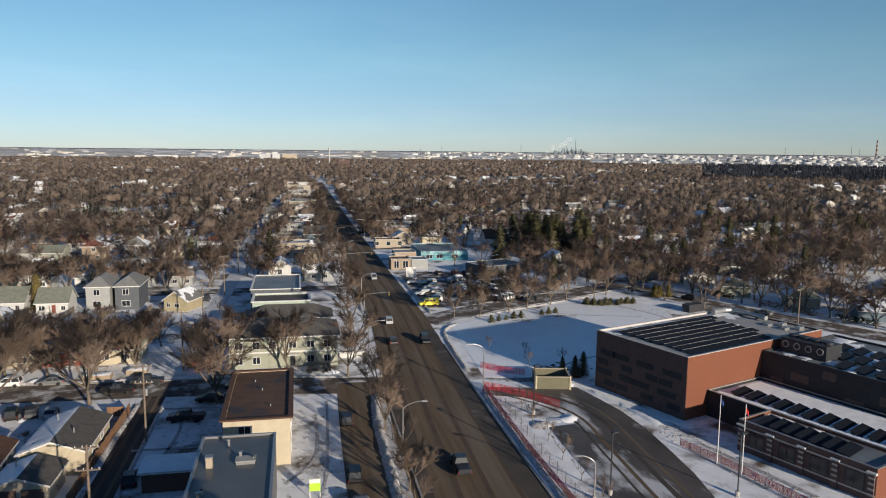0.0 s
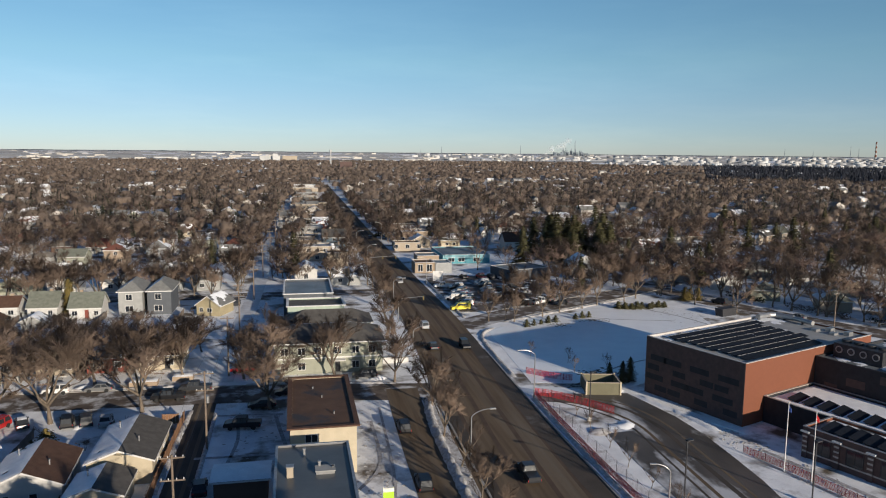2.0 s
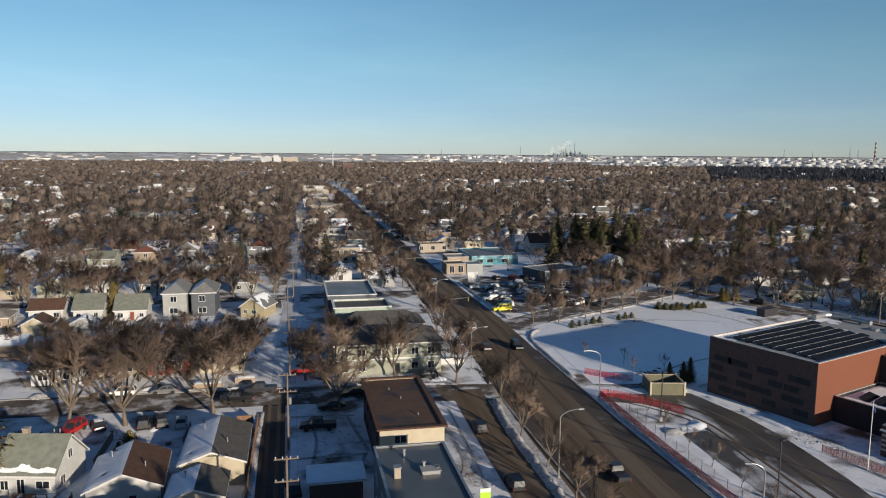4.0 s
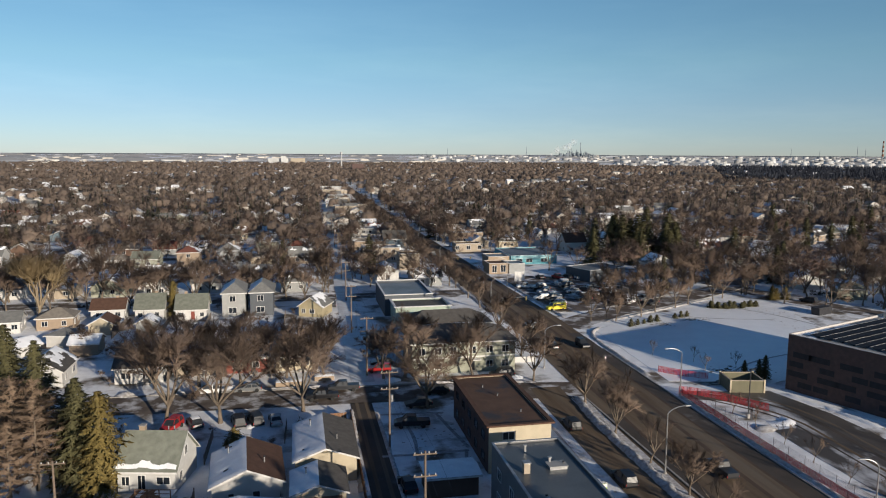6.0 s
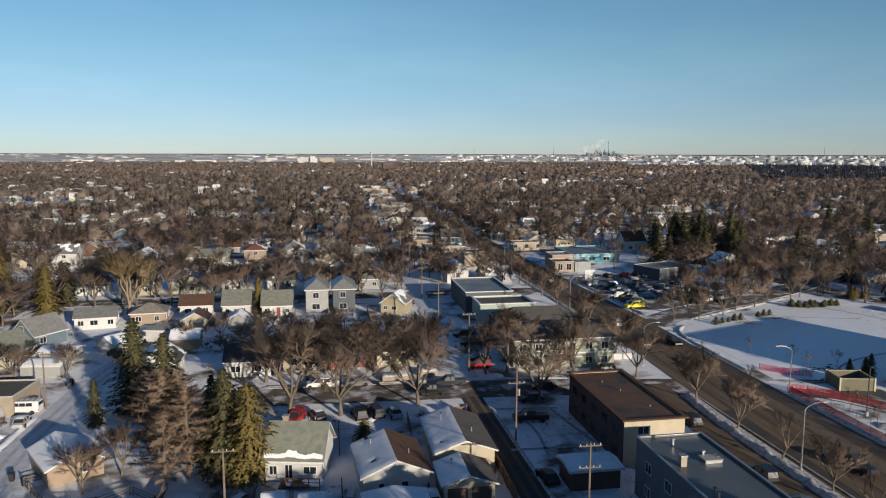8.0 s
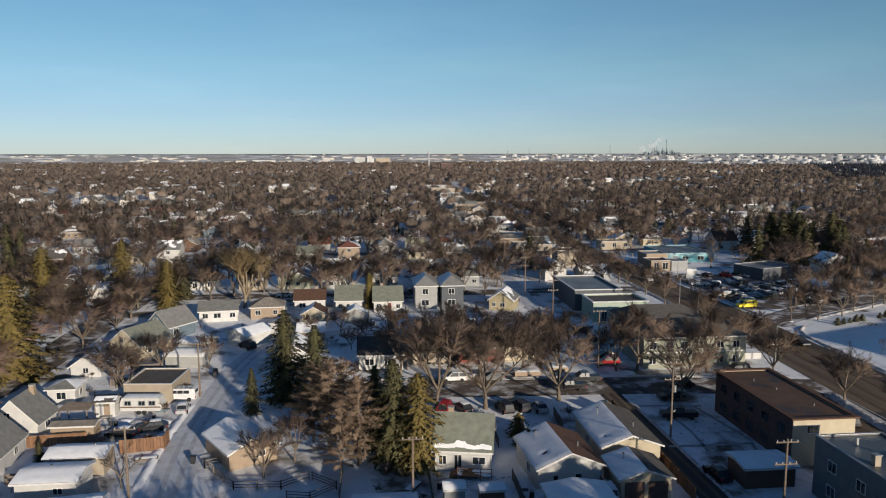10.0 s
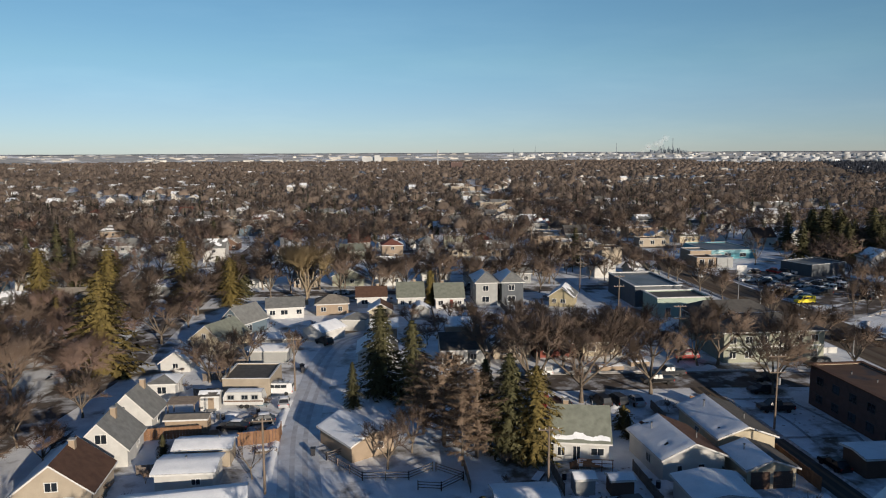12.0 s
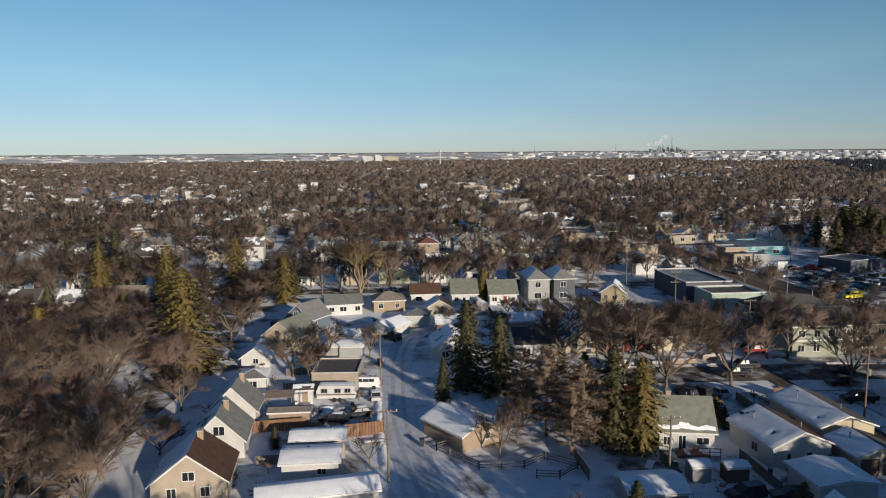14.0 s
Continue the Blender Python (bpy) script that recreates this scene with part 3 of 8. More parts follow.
def larch_meshes(seed, height, radius):
    """An upright trunk with long uneven limbs, hung with dry brown sprays."""
    rs = random.Random(seed)
    wood, crown = Mesh(), Mesh()
    wood.tube([(0, 0, -0.1), (0.1, 0, height * 0.5), (0, 0.1, height * 0.97)], [height * 0.02, height * 0.012, 0.02], 6)
    for i in range(74):
        k = (i + rs.random()) / 74
        z = height * (0.14 + 0.84 * k)
        a = i * 2.4 + rs.uniform(-0.5, 0.5)
        L = (radius * (1 - k) ** 0.55 * rs.uniform(0.45, 1.2) + 0.3) * min(1.0, 0.5 + 2.2 * k)
        up = rs.uniform(0.05, 0.45)
        o = Vector((math.cos(a), math.sin(a), up))
        q = Vector((0, 0, z))
        crown.tube([q, q + o * L * 0.6, q + o * L + Vector((0, 0, -0.08 * L))], [0.05, 0.035, 0.015], 3, cap=False)
        for _ in range(int(22 + 22 * L)):
            u = rs.uniform(0.2, 1.05)
            p = q + o * L * u
            d = Vector((o.x * 0.5 + rs.gauss(0, 0.6), o.y * 0.5 + rs.gauss(0, 0.6), rs.gauss(0.05, 0.5))).normalized()
            w = d.cross(Vector((o.x + rs.gauss(0, 0.3), o.y + rs.gauss(0, 0.3), 0.35))).normalized() * rs.uniform(0.03, 0.065)
            crown.add([p - w, p + w, p + d * rs.uniform(0.35, 0.95)], [(0, 1, 2)])
    return wood, crown


TREES = {}


def tree_kind(key, wood, crown, bark, leaf, middle="axis"):
    if middle != "axis":
        middle *= max(p[2] for p in crown.v)
    TREES[key] = (wood.data("trunk", M[bark], True), crown.data("crown", M[leaf], crown=middle))


for i in range(5):
    tree_kind("elm%d" % i, *bare_tree_meshes(10 + i, 13.0, 1.0 + 0.12 * (i % 3), 6, 5, 42, 0.046, 1.3), "bark", "twig", 0.5)
tree_kind("pale0", *bare_tree_meshes(31, 17.0, 0.50, 8, 6, 40, 0.05, 1.5, fork=0.16), "bark_pale", "twig_pale", 0.5)
tree_kind("red0", *bare_tree_meshes(41, 11.0, 1.1, 6, 5, 46, 0.05, 1.25, fork=0.14), "bark", "twig_red", 0.45)
tree_kind("young0", *bare_tree_meshes(51, 7.0, 0.75, 4, 4, 16, 0.03, 0.7, fork=0.3), "bark", "twig", 0.5)
for i in range(2):
    tree_kind("larch%d" % i, *larch_meshes(61 + i, 13.0, 5.0), "bark", "dead_leaves")
for i in range(5):
    tree_kind("mid%d" % i, *bare_tree_meshes(70 + i, 12.0, 1.0 + 0.1 * i, 4, 4, 20, 0.075, 1.7, sides=4, fork=0.2), "bark", ("twig", "twig", "twig_red", "twig", "twig_pale")[i], 0.5)
for i in range(4):
    tree_kind("low%d" % i, *bare_tree_meshes(170 + i, 12.0, 1.0 + 0.1 * i, 5, 3, 13, 0.11, 2.1, sides=3, fork=0.2), "bark", ("twig", "twig", "twig_red", "twig")[i], 0.5)
for i in range(3):
    tree_kind("spruce%d" % i, *spruce_meshes(80 + i, 14.0, 3.9 + 0.3 * i, 25, 10, 30, 0.66, 0.05, (0.8, 0.8, 0.55)[i], 0.17), "bark", ("spruce", "spruce", "pine_gold")[i])
for i in range(2):
    tree_kind("midspruce%d" % i, *spruce_meshes(90 + i, 14.0, 3.7, 18, 8, 9, 1.4, slim=0.2), "bark", "spruce")
tree_kind("shrub0", *spruce_meshes(95, 1.5, 0.75, 8, 7, 7, 0.42, 0.02), "bark", "spruce")
tree_kind("round0", *spruce_meshes(97, 3.4, 1.7, 14, 12, 9, 0.45, 0.02, 0.4), "bark", "pine_gold")
tree_kind("cedar0", *spruce_meshes(96, 10.0, 1.35, 34, 9, 8, 0.7, 0.01, 0.35), "bark", "pine_gold")

LABELS = {
    "elm": ("bare_tree", "tall bare elm tree with brown twigs", "tree"),
    "pale": ("bare_tree", "tall bare poplar with pale golden twigs", "tree"),
    "red": ("bare_tree", "wide bare tree with reddish brown twigs", "tree"),
    "young": ("young_tree", "slender young bare tree", "tree"),
    "larch": ("larch_tree", "larch with dry brown needles", "tree"),
    "round": ("round_bush", "round golden green clipped bush", "bush"),
    "mid": ("bare_tree", "bare brown tree among the houses", "tree"),
    "spruce": ("spruce_tree", "tall green spruce in a yard", "spruce"),
    "midspruce": ("spruce_tree", "dark green spruce among bare trees", "spruce"),
    "shrub": ("evergreen_shrub", "low clipped evergreen shrub in the snow", "shrub"),
    "cedar": ("cedar_tree", "narrow dense golden green cedar", "cedar"),
}


def plant(kind, x, y, height, width=1.0, label="", group=""):
    base = {"elm": 13.0, "pale": 17.0, "red": 11.0, "young": 7.0, "larch": 13.0, "mid": 12.0, "spruce": 14.0, "midspruce": 14.0, "shrub": 1.5, "cedar": 10.0, "round": 3.4}
    stem = kind.rstrip("0123456789")
    name, text, cat = LABELS[stem]
    e = thing(name, x, y, rnd(0, 360), label or text, cat, group)
    s = height / base[stem]
    e.scale = (s * width, s * width, s)
    wood, crown = TREES[kind]
    part("trunk", wood, None, e)
    part("crown", crown, None, e)
    return e


# ---------------------------------------------------------------- houses
WINDOW_CACHE = {}


def window(parent, m, w, h, frame_mat="trim"):
    """A window at the pose m (its x along the wall, its -y outwards), as frame with a pane."""
    key = (round(w, 2), round(h, 2), frame_mat)
    if key not in WINDOW_CACHE:
        f = Mesh()
        t = 0.09
        f.box(-w / 2 - t, -0.07, -t, w / 2 + t, 0.0, 0)
        f.box(-w / 2 - t, -0.07, h, w / 2 + t, 0.0, h + t)
        f.box(-w / 2 - t, -0.07, 0, -w / 2, 0.0, h)
        f.box(w / 2, -0.07, 0, w / 2 + t, 0.0, h)
        if w > 0.8:
            f.box(-0.035, -0.06, 0, 0.035, 0.0, h)
        p = Mesh().box(-w / 2, -0.03, 0, w / 2, -0.005, h)
        WINDOW_CACHE[key] = (f.data("window", M[frame_mat]), p.data("pane", M["glass"]))
    f, p = WINDOW_CACHE[key]
    o = part("window", f, None, parent)
    o.matrix_basis = m
    part("pane", p, None, o)
    return o


def side_pose(side, w, d, u, z):
    """Pose on a wall of a w x d block: side S, N, E or W; u along it."""
    if side == "S":
        return pose(u, -d / 2 - 0.003, z, 0, 0, 0)
    if side == "N":
        return pose(-u, d / 2 + 0.003, z, 0, 0, 180)
    if side == "E":
        return pose(w / 2 + 0.003, u, z, 0, 0, 90)
    return pose(-w / 2 - 0.003, -u, z, 0, 0, -90)


def snow_patch(a, b, c, d, cover, seed, cell=0.45, thick=0.09):
    """Snow lying on a roof plane a-b-c-d (a, b at the ridge; c, d at the eave), patchy where cover is below 1."""
    rs = random.Random(seed)
    a, b, c, d = Vector(a), Vector(b), Vector(c), Vector(d)
    nu = max(3, int((b - a).length / cell))
    nv = max(3, int((d - a).length / cell))
    nrm = (b - a).cross(d - a).normalized()
    if nrm.z < 0:
        nrm = -nrm
    off = Vector((rs.uniform(0, 90), rs.uniform(0, 90), 0))
    keep = {}
    for i in range(nu):
        for j in range(nv):
            q = off + Vector((i * cell * 0.45, j * cell * 0.45, 0))
            keep[i, j] = cover >= 1 or noise.noise(q) * 0.5 + 0.5 + 0.22 * (j / nv - 0.4) + 0.15 * (rs.random() - 0.5) < cover
    # drop crumbs: keep the larger connected pieces
    left, pieces = {at for at, k in keep.items() if k}, []
    while left:
        todo, piece = [left.pop()], set()
        while todo:
            i, j = todo.pop()
            piece.add((i, j))
            for cell_at in ((i + 1, j), (i - 1, j), (i, j + 1), (i, j - 1)):
                if cell_at in left:
                    left.discard(cell_at)
                    todo.append(cell_at)
        pieces.append(piece)
    pieces = sorted((p for p in pieces if len(p) > 5), key=len, reverse=True)[:3]
    flip = (b - a).cross(d - a).z < 0
    out = []
    for piece in pieces:
        mb = Mesh()
        ids = {}
        for i, j in sorted(piece):
            face = []
            for p, q in ((i, j), (i + 1, j), (i + 1, j + 1), (i, j + 1)):
                if (p, q) not in ids:
                    near = [(p + m, q + n) in piece for m in (-1, 0) for n in (-1, 0)]
                    h = 0.006 if not all(near) else thick * rs.uniform(0.75, 1.2)
                    u = min(max((p + (rs.uniform(-0.3, 0.3) if 0 < p < nu else 0)) / nu, 0), 1)
                    v = min(max((q + (rs.uniform(-0.3, 0.3) if 0 < q < nv else 0)) / nv, 0), 1)
                    ids[p, q] = len(mb.v)
                    mb.v.append(tuple(a.lerp(b, u).lerp(d.lerp(c, u), v) + nrm * h))
                face.append(ids[p, q])
            mb.f.append(tuple(face[::-1] if flip else face))
        out.append(mb)
    return out


def lay_snow(parent, pieces, label):
    for mb in pieces:
        o = part("snow_cover", mb, M["snow"], parent, label, smooth=True)
    return o if pieces else None


def house(x, y, w, d, eave, rise, ridge="x", wall="white", roof="gray", rot=0.0, snow=(0.3, 0.3), chimney=None, windows=(), door=None,
          label="", category="house", name="house", over=0.4, group="", trim="trim", porch=None):
    """A gabled or hipped house. snow: cover on the two slopes (ridge x: south, north; ridge y: west, east)."""
    e = thing(name, x, y, rot, label, category, group)
    wl = Mesh()
    hw, hd = w / 2, d / 2
    top = eave + rise
    wl.box(-hw, -hd, -0.2, hw, hd, eave)
    if ridge == "x":
        for s in (-1, 1):
            wl.add([(s * hw, -hd, eave), (s * hw, hd, eave), (s * hw, 0, top), (s * (hw - 0.15), -hd, eave), (s * (hw - 0.15), hd, eave), (s * (hw - 0.15), 0, top)],
                   [(0, 1, 2), (3, 5, 4), (0, 2, 5, 3), (1, 4, 5, 2)])
    elif ridge == "y":
        for s in (-1, 1):
            wl.add([(-hw, s * hd, eave), (hw, s * hd, eave), (0, s * hd, top), (-hw, s * (hd - 0.15), eave), (hw, s * (hd - 0.15), eave), (0, s * (hd - 0.15), top)],
                   [(0, 1, 2), (3, 5, 4), (0, 2, 5, 3), (1, 4, 5, 2)])
    part("wall", wl, M["wall_" + wall], e)
    rf, fa = Mesh(), Mesh()
    T = 0.16
    W, D = hw + over, hd + over
    slopes = []
    if ridge == "x":
        drop = rise * over / hd
        for s in (-1, 1):
            a, b, c, q = (-W, 0, top + 0.02), (W, 0, top + 0.02), (W, s * D, eave - drop + 0.02), (-W, s * D, eave - drop + 0.02)
            slopes.append((a, b, c, q))
    elif ridge == "y":
        drop = rise * over / hw
        for s in (-1, 1):
            a, b, c, q = (0, -D, top + 0.02), (0, D, top + 0.02), (s * W, D, eave - drop + 0.02), (s * W, -D, eave - drop + 0.02)
            slopes.append((a, b, c, q))
    else:
        m = min(W, D)
        if W >= D:
            r1, r2 = (-(W - m * 0.95), 0, top), (W - m * 0.95, 0, top)
            ez = eave
            slopes = [(r1, r2, (W, -D, ez), (-W, -D, ez)), (r1, r2, (W, D, ez), (-W, D, ez)), (r1, r1, (-W, D, ez), (-W, -D, ez)), (r2, r2, (W, D, ez), (W, -D, ez))]
        else:
            r1, r2 = (0, -(D - m * 0.95), top), (0, D - m * 0.95, top)
            ez = eave
            slopes = [(r1, r2, (-W, D, ez), (-W, -D, ez)), (r1, r2, (W, D, ez), (W, -D, ez)), (r1, r1, (W, -D, ez), (-W, -D, ez)), (r2, r2, (W, D, ez), (-W, D, ez))]
    for a, b, c, q in slopes:
        up = [Vector(p) + Vector((0, 0, T)) for p in (a, b, c, q)]
        lo = [Vector(p) for p in (a, b, c, q)]
        if (up[1] - up[3]).cross(up[2] - up[0]).z > 0:
            order = (0, 1, 2, 3)
        else:
            order = (3, 2, 1, 0)
        rf.add(up + lo, [order, tuple(4 + i for i in order[::-1])] + [(i, (i + 1) % 4, 4 + (i + 1) % 4, 4 + i) for i in range(4)])
        # fascia board along the eave
        p, r = Vector(c), Vector(q)
        o = Vector((p.x + r.x, p.y + r.y, 0)).normalized() * 0.03
        fa.add([p + o + Vector((0, 0, T - 0.01)), r + o + Vector((0, 0, T - 0.01)), r + o - Vector((0, 0, 0.08)), p + o - Vector((0, 0, 0.08))], [(0, 1, 2, 3)])
        if ridge in "xy":
            for g, h in ((a, q), (b, c)):
                p, r = Vector(g), Vector(h)
                ax = Vector((1, 0, 0)) if ridge == "x" else Vector((0, 1, 0))
                o = ax * (0.03 if (p.x if ridge == "x" else p.y) > 0 else -0.03)
                fa.add([p + o + Vector((0, 0, T - 0.01)), r + o + Vector((0, 0, T - 0.01)), r + o - Vector((0, 0, 0.08)), p + o - Vector((0, 0, 0.08))], [(0, 1, 2, 3)])
    roof_ob = part("roof", rf, M["roof_" + roof], e)
    part("fascia", fa, M[trim], e)
    for k, (s, cover) in enumerate(zip(slopes, snow)):
        if cover > 0 and Vector(s[0]) != Vector(s[1]):
            up = [Vector(p) + Vector((0, 0, T + 0.005)) for p in s]
            lay_snow(roof_ob, snow_patch(*up, cover, int(x * 7 + y * 13 + k) % 9973), "snow lying on the roof")
    if chimney:
        cx, cy = chimney[:2]
        cm = chimney[2] if len(chimney) > 2 else "wall_tan"
        c = part("chimney", Mesh().box(cx - 0.35, cy - 0.35, eave, cx + 0.35, cy + 0.35, top + 0.7), M[cm], e)
        part("cap", Mesh().box(cx - 0.42, cy - 0.42, top + 0.7, cx + 0.42, cy + 0.42, top + 0.8), M["concrete"], c)
    for side, u, z, ww, hh in windows:
        window(e, side_pose(side, w, d, u, z), ww, hh)
    if door:
        side, u = door[:2]
        o = part("door", Mesh().box(-0.45, -0.06, 0, 0.45, 0, 2.05), M[door[2] if len(door) > 2 else "dark_trim"], e)
        o.matrix_basis = side_pose(side, w, d, u, 0.3)
        st = part("step", Mesh().box(-0.8, -1.1, -0.3, 0.8, -0.0, 0.0).box(-0.8, -1.5, -0.3, 0.8, -1.1, -0.12), M["concrete"], e)
        st.matrix_basis = side_pose(side, w, d, u, 0.3)
    return e


def auto_windows(w, d, eave, storeys=1, sides="SEW", rs=random):
    out = []
    for s in sides:
        L = w if s in "SN" else d
        n = max(1, int(L / 3.2))
        for f in range(storeys):
            for i in range(n):
                u = (i + 0.5) / n * L - L / 2 + rs.uniform(-0.3, 0.3)
                out.append((s, u, 1.0 + 2.8 * f, rs.choice((0.9, 1.2, 1.6)), 1.1))
    return out


def block(name, x, y, w, d, h, rot, wall, roof, label, category, parapet=0.35, windows=(), trim="trim", group="", over=0.0, frame_mat="trim"):
    """A flat-roofed building: walls, parapet with coping, recessed roof."""
    e = thing(name, x, y, rot, label, category, group)
    hw, hd, t = w / 2, d / 2, 0.25
    wl = Mesh()
    i, k = hw - t, hd - t
    vs = []
    for q, r, z in ((hw, hd, -0.2), (hw, hd, h), (i, k, h), (i, k, h - parapet)):
        vs += [(-q, -r, z), (q, -r, z), (q, r, z), (-q, r, z)]
    wl.add(vs, [(4 * j + n, 4 * j + (n + 1) % 4, 4 * j + 4 + (n + 1) % 4, 4 * j + 4 + n) for j in range(3) for n in range(4)] + [(12, 13, 14, 15), (3, 2, 1, 0)])
    part("wall", wl, M[wall], e)
    part("roof", Mesh().box(-hw + t, -hd + t, h - parapet, hw - t, hd - t, h - parapet + 0.05), M[roof], e)
    o = 0.06 + over
    cp = Mesh()
    z0, z1 = h, h + 0.09 + (0.12 if over else 0)
    cp.box(-hw - o, -hd - o, z0, hw + o, -hd + t, z1).box(-hw - o, hd - t, z0, hw + o, hd + o, z1)
    cp.box(-hw - o, -hd + t, z0, -hw + t, hd - t, z1).box(hw - t, -hd + t, z0, hw + o, hd - t, z1)
    part("coping", cp, M[trim], e)
    for side, u, z, ww, hh in windows:
        window(e, side_pose(side, w, d, u, z), ww, hh, frame_mat)
    return e


# ---------------------------------------------------------------- vehicles
def car_meshes(kind):
    """Body, glass, tyre meshes of a car 4.7 m long, nose to +y."""
    body, glass = Mesh(), Mesh()
    if kind == "sedan":
        L, W, H = 4.6, 1.8, 1.45
        lower = [(-2.26, 0.32), (-2.33, 0.6), (-2.25, 0.86), (-1.75, 0.96), (1.0, 0.93), (1.85, 0.82), (2.22, 0.68), (2.3, 0.48), (2.24, 0.3)]
        cabin = [(-1.75, 0.95), (-1.2, 1.42), (0.15, 1.45), (1.0, 0.92)]
    elif kind == "suv":
        L, W, H = 4.7, 1.88, 1.75
        lower = [(-2.3, 0.36), (-2.38, 0.65), (-2.32, 1.05), (1.05, 1.05), (1.9, 0.98), (2.25, 0.84), (2.36, 0.55), (2.28, 0.36)]
        cabin = [(-2.3, 1.05), (-2.0, 1.72), (0.2, 1.75), (1.05, 1.05)]
    elif kind == "pickup":
        L, W, H = 5.6, 1.95, 1.85
        lower = [(-2.76, 0.45), (-2.82, 0.7), (-2.8, 1.15), (1.5, 1.15), (2.4, 1.08), (2.7, 0.95), (2.8, 0.6), (2.72, 0.42)]
        cabin = [(-0.75, 1.15), (-0.6, 1.82), (0.75, 1.85), (1.5, 1.15)]
    else:
        L, W, H = 5.4, 2.0, 2.1
        lower = [(-2.7, 0.4), (-2.7, 1.25), (1.7, 1.25), (2.6, 1.0), (2.7, 0.45)]
        cabin = [(-2.7, 1.25), (-2.6, 2.05), (1.0, 2.1), (1.75, 1.25)]
    hw = W / 2

    def loft(prof, w0, w1, zlo, zhi, mb):
        n = len(prof)
        vs = []
        for s in (-1, 1):
            for y, z in prof:
                k = (z - zlo) / max(zhi - zlo, 0.01)
                vs.append((s * (w0 + (w1 - w0) * k) * (1 - 0.11 * (abs(y) / (L / 2)) ** 4), y, z))
        mb.add(vs, [tuple(range(n)), tuple(range(n, 2 * n))[::-1]] + [((i + 1) % n, i, n + i, n + (i + 1) % n) for i in range(n)])

    loft(lower, hw, hw * 0.95, 0.35, 1.1, body)
    if kind == "van":
        loft(cabin, hw * 0.95, hw * 0.86, cabin[0][1], H, body)
        for s in (-1, 1):
            for ya, yb in ((-1.75, -0.85), (-0.7, 0.15), (0.3, 1.05)):
                glass.add([(s * hw * 0.945, ya, 1.38), (s * hw * 0.945, yb + 0.12, 1.38), (s * hw * 0.91, yb, 1.9), (s * hw * 0.91, ya, 1.9)], [(0, 1, 2, 3) if s > 0 else (3, 2, 1, 0)])
        glass.add([(-0.82, 1.74, 1.3), (0.82, 1.74, 1.3), (0.74, 1.12, 2.0), (-0.74, 1.12, 2.0)], [(0, 1, 2, 3)[::-1]])
        glass.add([(-0.72, -2.7, 1.4), (0.72, -2.7, 1.4), (0.68, -2.66, 1.9), (-0.68, -2.66, 1.9)], [(0, 1, 2, 3)])
    else:
        loft(cabin, hw * 0.93, hw * 0.72, cabin[0][1], H, glass)
        for s in (-1, 1):
            for (ya, za), (yb, zb) in ((cabin[0], cabin[1]), (cabin[3], cabin[2])):
                body.tube([(s * hw * 0.93 * (1 - 0.11 * (abs(ya) / (L / 2)) ** 4), ya, za), (s * hw * 0.73, yb, zb)], [0.06, 0.05], 5)
            body.box(s * hw * 1.02 - 0.09, cabin[3][0] - 0.35, cabin[0][1] + 0.02, s * hw * 1.02 + 0.09, cabin[3][0] - 0.2, cabin[0][1] + 0.17)
    zt = max(z for _, z in cabin)
    ys = [y for y, z in cabin if z > zt - 0.08]
    body.box(-hw * 0.74, min(ys) - 0.05, zt - 0.05, hw * 0.74, max(ys) + 0.05, zt + 0.03)
    for s in (-1, 1):
        for yy in ((min(ys) + max(ys)) / 2,):
            body.box(s * hw * 0.84 - 0.06, yy - 0.06, cabin[0][1] - 0.05, s * hw * 0.84 + 0.06, yy + 0.06, zt - 0.02)
    if kind == "pickup":
        glass.box(-hw * 0.82, -2.7, 1.151, hw * 0.82, -0.8, 1.17)
    tyre = Mesh().tube([(-0.11, 0, 0), (0.11, 0, 0)], [0.34, 0.34], 12)
    lamp = []
    fy = lower[-1][0]
    for s in (-1, 1):
        lamp.append(Mesh().box(s * hw * 0.72 - 0.16, fy - 0.06, 0.6, s * hw * 0.72 + 0.16, fy + 0.015, 0.72))
    rear = []
    ry = lower[0][0]
    for s in (-1, 1):
        rear.append(Mesh().box(s * hw * 0.8 - 0.12, ry - 0.02, 0.62, s * hw * 0.8 + 0.12, ry + 0.08, 0.86))
    return body, glass, tyre, lamp, rear, L, hw


def one_by_one(mb):
    """Each face of a mesh as a pane of its own."""
    return [Mesh().add([mb.v[i] for i in f], [tuple(range(len(f)))]) for f in mb.f]


CAR_CACHE = {}


